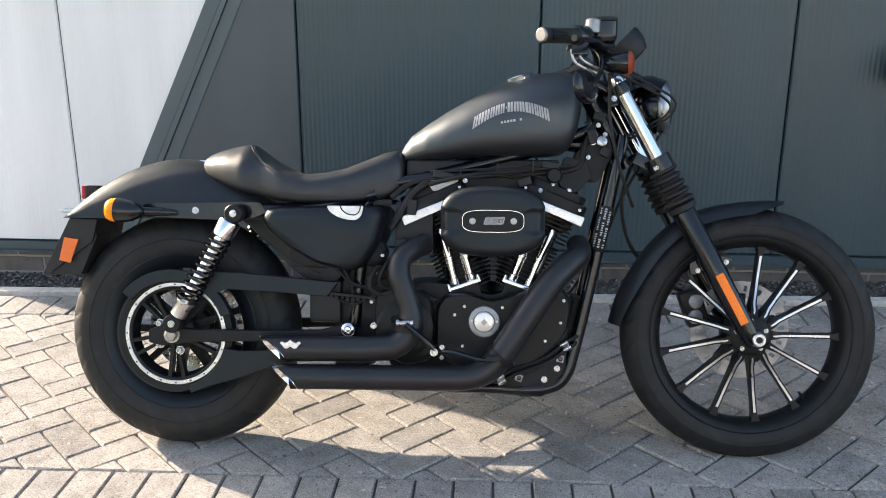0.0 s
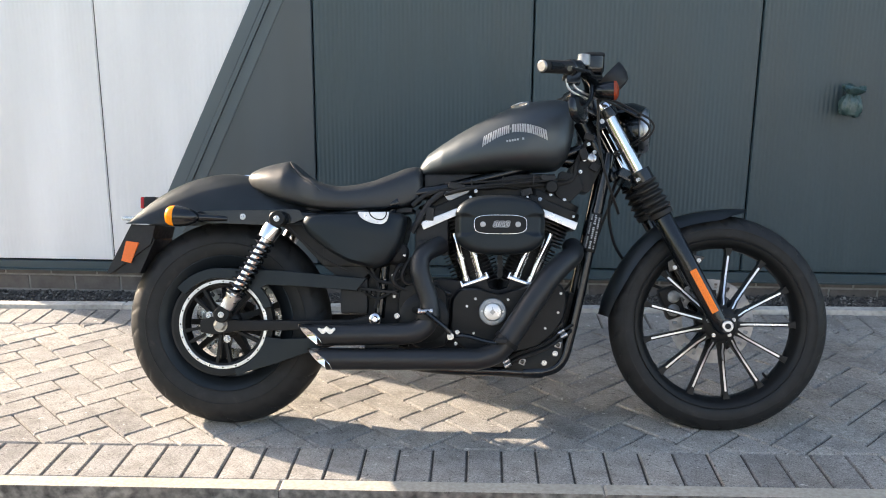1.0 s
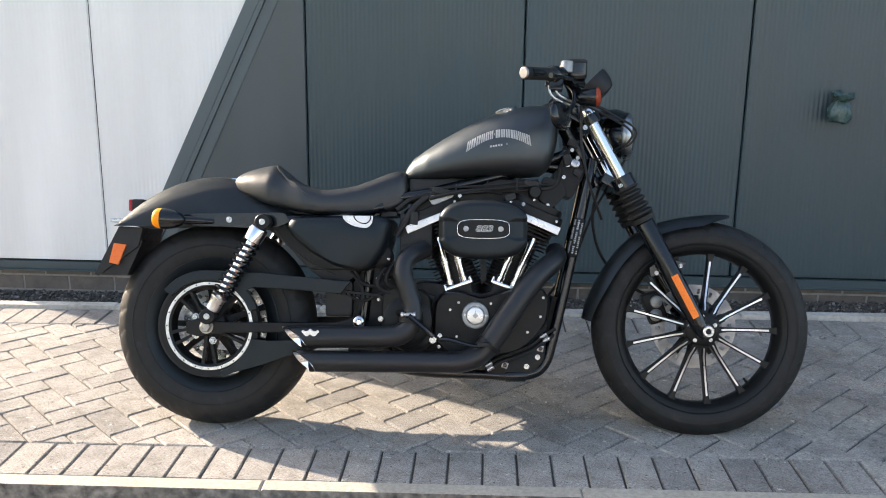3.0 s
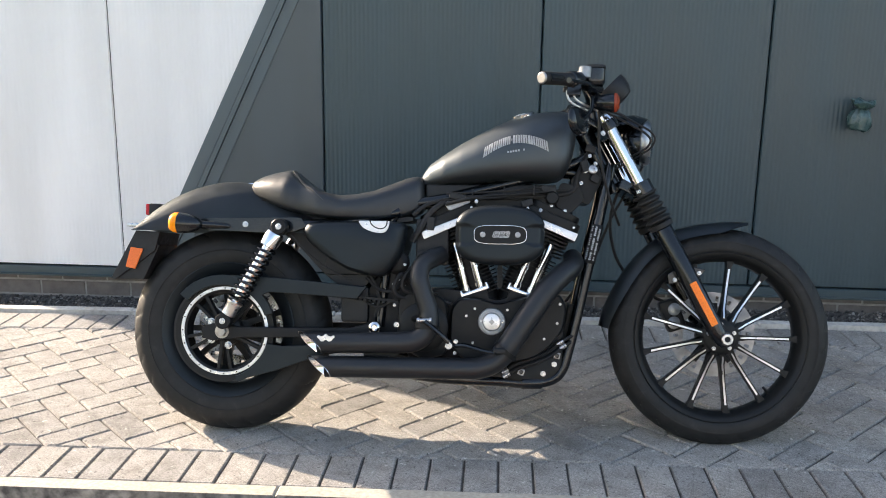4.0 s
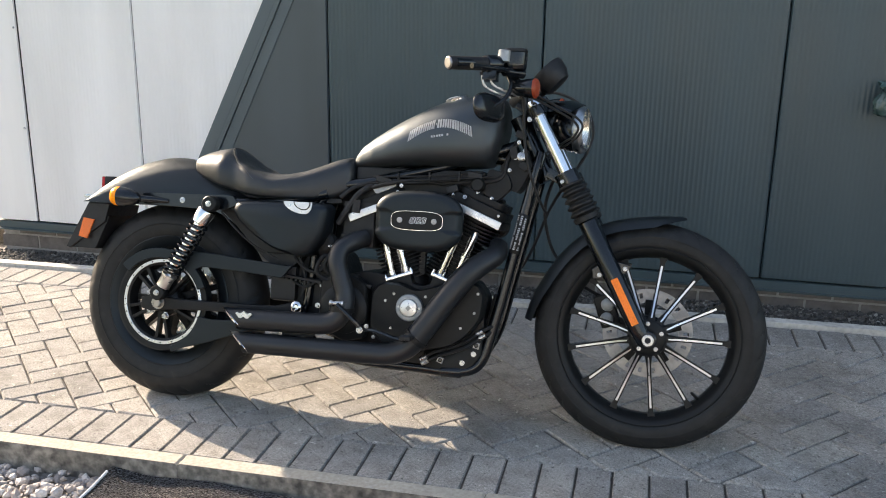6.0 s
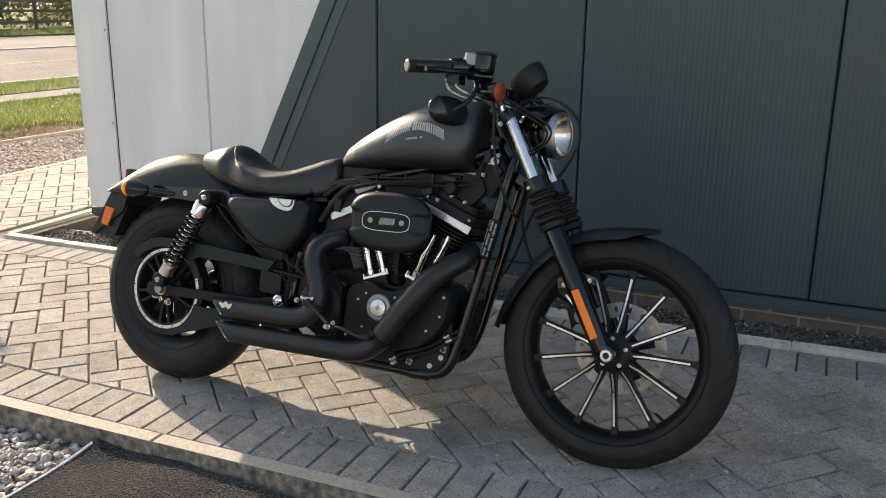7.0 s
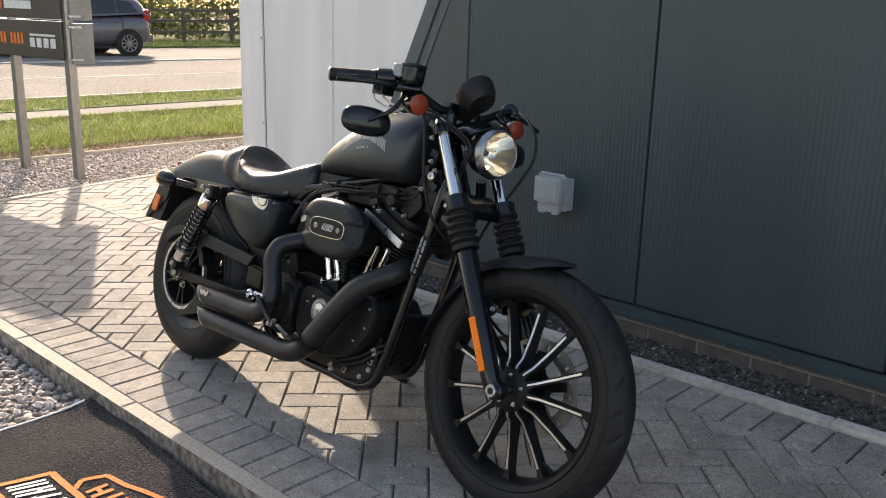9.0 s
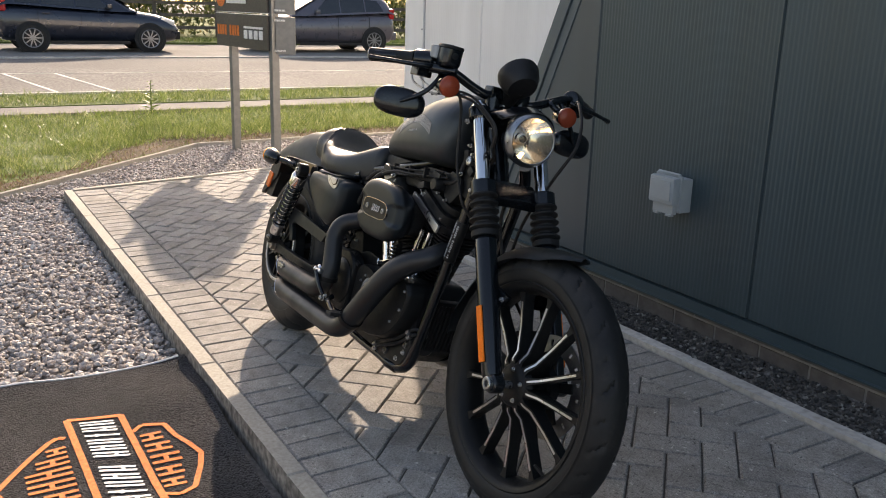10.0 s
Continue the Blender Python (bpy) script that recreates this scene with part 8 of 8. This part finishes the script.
# ---- cables, hoses, wires ----
for name, pts, r in (
        ("brake_hose", [(1.100, -0.19, 1.070), (1.138, -0.17, 1.020), (1.150, -0.145, 0.970), (1.152, -0.130, 0.900), (1.162, -0.124, 0.830), (1.176, -0.115, 0.775), (1.200, -0.095, 0.710), (1.225, -0.05, 0.66)], 0.0042),
        ("brake_hose", [(1.238, 0.02, 0.79), (1.210, 0.03, 0.70), (1.215, 0.05, 0.62), (1.245, 0.07, 0.54), (1.32, 0.09, 0.46), (1.40, 0.085, 0.42)], 0.0048),
        ("clutch_cable", [(1.150, 0.235, 1.055), (1.20, 0.20, 1.055), (1.262, 0.165, 1.030), (1.315, 0.140, 0.985), (1.333, 0.125, 0.925), (1.320, 0.105, 0.864), (1.292, 0.10, 0.812), (1.22, 0.10, 0.69), (1.14, 0.125, 0.50), (0.98, 0.13, 0.30)], 0.0045),
        ("throttle_cable", [(1.115, -0.200, 0.985), (1.150, -0.165, 1.000), (1.192, -0.135, 0.992), (1.261, -0.128, 0.958), (1.301, -0.126, 0.936), (1.3165, -0.124, 0.914), (1.306, -0.116, 0.889), (1.284, -0.100, 0.872), (1.245, -0.060, 0.850), (1.190, -0.04, 0.82)], 0.0034),
        ("throttle_cable", [(1.100, -0.212, 0.978), (1.145, -0.170, 0.990), (1.188, -0.132, 0.982), (1.254, -0.122, 0.950), (1.290, -0.120, 0.929), (1.3045, -0.119, 0.909), (1.294, -0.112, 0.888), (1.272, -0.098, 0.875), (1.235, -0.060, 0.855), (1.185, -0.04, 0.83)], 0.0034),
        ("wiring_loom", [(1.140, -0.045, 0.90), (1.100, -0.055, 0.82), (1.08, -0.06, 0.76), (0.98, -0.07, 0.745), (0.80, -0.075, 0.735), (0.66, -0.08, 0.72), (0.60, -0.09, 0.68)], 0.007),
        ("vacuum_hose", [(0.70, -0.09, 0.715), (0.76, -0.10, 0.730), (0.84, -0.09, 0.742), (0.92, -0.07, 0.735)], 0.006),
        ("oil_hose", [(0.60, -0.10, 0.47), (0.57, -0.12, 0.50), (0.55, -0.13, 0.455), (0.58, -0.12, 0.43), (0.66, -0.11, 0.43), (0.72, -0.11, 0.415)], 0.007),
        ("oil_hose", [(0.62, -0.10, 0.50), (0.60, -0.12, 0.52), (0.575, -0.13, 0.47), (0.60, -0.12, 0.445), (0.68, -0.11, 0.445)], 0.006),
        ("oil_hose", [(0.60, -0.10, 0.60), (0.625, -0.10, 0.64), (0.655, -0.09, 0.69), (0.70, -0.08, 0.725)], 0.010),
        ("speed_sensor_wire", [(0.235, -0.14, 0.615), (0.28, -0.14, 0.57), (0.34, -0.13, 0.52), (0.42, -0.12, 0.48)], 0.003)):
    part(name, tube(pts, r, 8, 6), M_rubber, bike)
for pts in ([(1.046, -0.255, 1.030), (1.052, -0.252, 1.005), (1.075, -0.238, 0.990), (1.12, -0.205, 0.978)], [(1.062, -0.243, 1.034), (1.072, -0.236, 1.010), (1.100, -0.220, 0.996), (1.140, -0.185, 0.985)]):
    part("cable_elbow", tube(pts, 0.0032, 8, 6), M_steel, bar, "bright cable elbow")
# brackets, horn cover and coil under the tank
part("coil_cover", plate(rounded([(1.045, 0.790), (1.105, 0.775), (1.120, 0.735), (1.075, 0.690), (1.030, 0.715)], 0.25), -0.062, -0.030), M_crinkle, bike, bevel=0.004)
part("ignition_switch", lathe([(0, 0.020), (0.035, 0.020), (0.040, 0.016), (0.040, 0.008)], (1.020, -0.055, 0.738), (0, -1, 0), 22), M_crinkle, bike)
bolt(bike, 1.121, -0.052, 0.826, 0.009, 0.010)
for x, y, z, ax_ in ((1.132, -0.070, 0.868, (0, -1, 0)), (1.150, -0.066, 0.845, (0, -1, 0)), (1.108, -0.064, 0.786, (0, -1, 0)), (1.060, -0.064, 0.700, (0, -1, 0)), (1.018, -0.066, 0.715, (0, -1, 0)), (0.792, -0.100, 0.724, (0.2, -1, 0)), (0.985, -0.094, 0.700, (0, -1, 0.2))):
    bolt(bike, x, y, z, 0.0065, 0.010, axis=ax_)
for x, y, z, sx, sz, ang in ((1.135, -0.058, 0.890, 0.030, 0.020, 20), (1.118, -0.060, 0.838, 0.022, 0.034, -15), (1.150, -0.056, 0.800, 0.026, 0.022, 30), (1.010, -0.075, 0.765, 0.044, 0.016, 8), (0.945, -0.078, 0.722, 0.034, 0.020, -20), (0.735, -0.088, 0.738, 0.050, 0.018, 12), (0.655, -0.092, 0.655, 0.024, 0.040, 5), (0.630, -0.096, 0.560, 0.030, 0.026, -8)):
    part("wire_connector", box_bm(0, 0, 0, sx, 0.022, sz, pose(x, y, z, 0, ang, 0)), M_plastic, bike, bevel=0.003)
for x0_, z0_, x1_, z1_ in ((0.70, 0.747, 1.03, 0.775), (0.72, 0.738, 1.06, 0.764), (0.68, 0.728, 0.98, 0.752)):
    part("wire", tube([(x0_, -0.086, z0_), ((x0_ + x1_) / 2, -0.098, (z0_ + z1_) / 2 - 0.006), (x1_, -0.074, z1_)], 0.0032, 8, 6), M_rubber, bike)
for x in (0.78, 0.875, 0.965):
    part("cable_tie", box_bm(x, -0.092, 0.752 + 0.08 * (x - 0.86), 0.004, 0.016, 0.030), M_plastic, bike)
part("ignition_barrel", lathe([(0, 0.013), (0.012, 0.013), (0.014, 0.010), (0.014, 0.004), (0.010, 0.003)], (1.142, -0.062, 0.826), (0, -1, 0.1), 20), M_steel, bike, "bright ignition lock")
part("neck_gusset", plate(rounded([(1.075, 0.80), (1.155, 0.855), (1.175, 0.80), (1.135, 0.72), (1.085, 0.735)], 0.2), -0.050, 0.050), M_crinkle, bike, bevel=0.004)
part("horn", lathe([(0, 0.020), (0.010, 0.036), (0.030, 0.040), (0.035, 0.030)], (1.05, 0.115, 0.62), (0, 1, 0), 26), M_plastic, bike)
for x, z in ((0.578, 0.530), (0.560, 0.485), (0.545, 0.470)):
    bolt(bike, x, -0.095, z, 0.0055, 0.012)
part("solenoid_cover", plate(rounded([(0.69, 0.722), (0.762, 0.742), (0.775, 0.722), (0.71, 0.694)], 0.2), -0.085, -0.070), M_disc, bike, bevel=0.003)
gb = part("gearbox_housing", plate(rounded([(0.455, 0.33), (0.462, 0.45), (0.50, 0.505), (0.60, 0.51), (0.63, 0.44), (0.61, 0.28), (0.50, 0.275)], 0.25), -0.062, 0.10), M_cast, bike, "black gearbox housing", bevel=0.006)
for x, z, r_ in ((0.478, 0.405, 0.006), (0.515, 0.455, 0.007), (0.545, 0.405, 0.0055), (0.575, 0.470, 0.006), (0.50, 0.372, 0.0055), (0.555, 0.345, 0.007)):
    bolt(gb, x, -0.064, z, r_, 0.010)
part("swing_arm_bridge", box_bm(0.425, 0.0, 0.405, 0.085, 0.17, 0.11), M_plastic, bike, bevel=0.012)
part("starter_cover", lathe([(0, 0.036), (0.03, 0.036), (0.036, 0.030), (0.038, 0.016)], (0.555, -0.06, 0.535), (0, -1, 0), 26), M_cast, gb)
for pts, r_ in (([(0.46, -0.085, 0.49), (0.50, -0.095, 0.455), (0.545, -0.095, 0.45), (0.60, -0.09, 0.49)], 0.0055), ([(0.45, -0.08, 0.42), (0.50, -0.09, 0.40), (0.56, -0.095, 0.425), (0.62, -0.10, 0.40)], 0.0045), ([(0.42, -0.08, 0.53), (0.47, -0.09, 0.50), (0.50, -0.09, 0.43), (0.49, -0.085, 0.37)], 0.005)):
    part("breather_hose", tube(pts, r_, 8, 6), M_rubber, bike)
part("battery_tray", box_bm(0.66, -0.02, 0.60, 0.10, 0.13, 0.14), M_plastic, bike, bevel=0.008)
part("rear_inner_guard", plate(rounded([(0.17, 0.642), (0.46, 0.66), (0.50, 0.50), (0.42, 0.43), (0.335, 0.49), (0.25, 0.578)], 0.2), -0.075, 0.085), M_plastic, bike, bevel=0.006)
part("coil_spacer", box_bm(0.835, 0.0, 0.742, 0.40, 0.11, 0.075), M_plastic, bike, bevel=0.01)


# ---- paving blocks: herringbone field and two courses of blocks laid crosswise ----
BW, BL, JT = 0.0985, 0.197, 0.0046
block_me = {}


def block_object(cx, cy, ang, lx, ly, outline=None):
    """One paving block; whole blocks share one mesh, cut ones have their own."""
    if outline is None:
        key = (lx, ly)
        if key not in block_me:
            bm = bmesh.new()
            slab_into(bm, [(-lx / 2, -ly / 2), (lx / 2, -ly / 2), (lx / 2, ly / 2), (-lx / 2, ly / 2)], -0.06, 0.0, 0.0055)
            me = bpy.data.meshes.new("paving_block")
            bm.to_mesh(me)
            bm.free()
            me.materials.append(M_block)
            block_me[key] = me
        ob = new("paving_block", block_me[key])
    else:
        bm = bmesh.new()
        slab_into(bm, [(x - cx, y - cy) for x, y in outline], -0.06, 0.0, 0.0055)
        me = bpy.data.meshes.new("paving_block")
        bm.to_mesh(me)
        bm.free()
        me.materials.append(M_block)
        ob = new("paving_block", me)
        ang = 0.0
    ob.parent = paving
    ob.matrix_basis = pose(cx, cy, gz(cx, cy) + random.uniform(-0.0015, 0.0018), 0.69 + random.uniform(-0.35, 0.35), -0.69 + random.uniform(-0.35, 0.35), math.degrees(ang))
    return ob


rest_v, rest_f = [], []


def block_rest(outline):
    n = len(outline)
    bm = bmesh.new()
    slab_into(bm, outline, -0.06, random.uniform(-0.0015, 0.0018), 0.0055, gz)
    bm.verts.index_update()
    o = len(rest_v)
    rest_v.extend(v.co[:] for v in bm.verts)
    rest_f.extend([o + v.index for v in f.verts] for f in bm.faces)
    bm.free()


def near(x, y):
    return -0.75 < x < 1.75


# the crosswise courses
pitch = 0.0992
for row, (y0, y1) in enumerate(((YF + 0.002, YF + BL), (YB - BL, YB - 0.002))):
    k0, k1 = int(-3.6 / pitch), int(XE / pitch)
    for k in range(k0, k1):
        x = k * pitch + (0.0272, 0.0682)[row]
        if row == 0 and x < -3.16:
            continue
        if row == 1 and x < -1.98 - 1.2:
            continue
        cy = (y0 + y1) / 2
        if near(x, cy):
            block_object(x, cy, 0.0, BW - JT, y1 - y0)
        else:
            w = (BW - JT) / 2
            block_rest([(x - w, y0), (x + w, y0), (x + w, y1), (x - w, y1)])

# the field, at 45 degrees
F0, F1 = YF + BL + 0.003, YB - BL - 0.003
HX, HY = 0.0658, 0.0139
c45 = math.cos(math.pi / 4)


def in_field(poly, x0, x1, y0, y1):
    for nx, ny, d in ((-1, 0, -x0), (1, 0, x1), (0, -1, -y0), (0, 1, y1)):
        poly = clip_half(poly, nx, ny, d)
        if len(poly) < 3:
            return None
    return poly


def herringbone(x0, x1, y0, y1, only_rest=False, end_cut=None):
    reach = int(max(x1 - x0, y1 - y0) / BW) + 12
    cxm, cym = (x0 + x1) / 2, (y0 + y1) / 2
    um, vm = ((cxm - HX) * c45 + (cym - HY) * c45) / BW, (-(cxm - HX) * c45 + (cym - HY) * c45) / BW
    for i in range(int(um) - reach, int(um) + reach):
        for j in range(int(vm) - reach, int(vm) + reach):
            r = (i - j) % 4
            if r == 0:
                u0, v0, lu, lv = i, j, 2, 1
            elif r == 3:
                u0, v0, lu, lv = i, j, 1, 2
            else:
                continue
            g = JT / 2 / BW
            quad = [(u0 + g, v0 + g), (u0 + lu - g, v0 + g), (u0 + lu - g, v0 + lv - g), (u0 + g, v0 + lv - g)]
            world_q = [(HX + (u - v) * BW * c45, HY + (u + v) * BW * c45) for u, v in quad]
            cx, cy = sum(p[0] for p in world_q) / 4, sum(p[1] for p in world_q) / 4
            if not (x0 - 0.2 < cx < x1 + 0.2 and y0 - 0.2 < cy < y1 + 0.2):
                continue
            poly = in_field(world_q, x0, x1, y0, y1)
            if poly and end_cut:
                poly = clip_half(poly, *end_cut)
            if not poly or len(poly) < 3 or area(poly) < 0.0006:
                continue
            whole = abs(area(poly) - area(world_q)) < 1e-7
            cx, cy = sum(p[0] for p in poly) / len(poly), sum(p[1] for p in poly) / len(poly)
            if near(cx, cy) and not only_rest:
                if whole:
                    block_object(cx, cy, math.pi / 4, lu * BW - JT, lv * BW - JT)
                else:
                    block_object(cx, cy, 0.0, 0, 0, poly)
            else:
                block_rest(poly)


herringbone(-3.62, XE, F0, F1, end_cut=(-1.0, -0.165, 3.25))
herringbone(-3.9, -2.07 - BL, F1 + 0.002, 6.6, True, end_cut=(-1.0, -0.10, 3.36))
me_ = bpy.data.meshes.new("paving_blocks_beyond")
me_.from_pydata(rest_v, [], rest_f)
me_.materials.append(M_block_rest)
rest_ = new("paving_blocks_beyond", me_)
rest_.parent = paving
tagged(rest_, "further concrete paving blocks", kind="stuff")
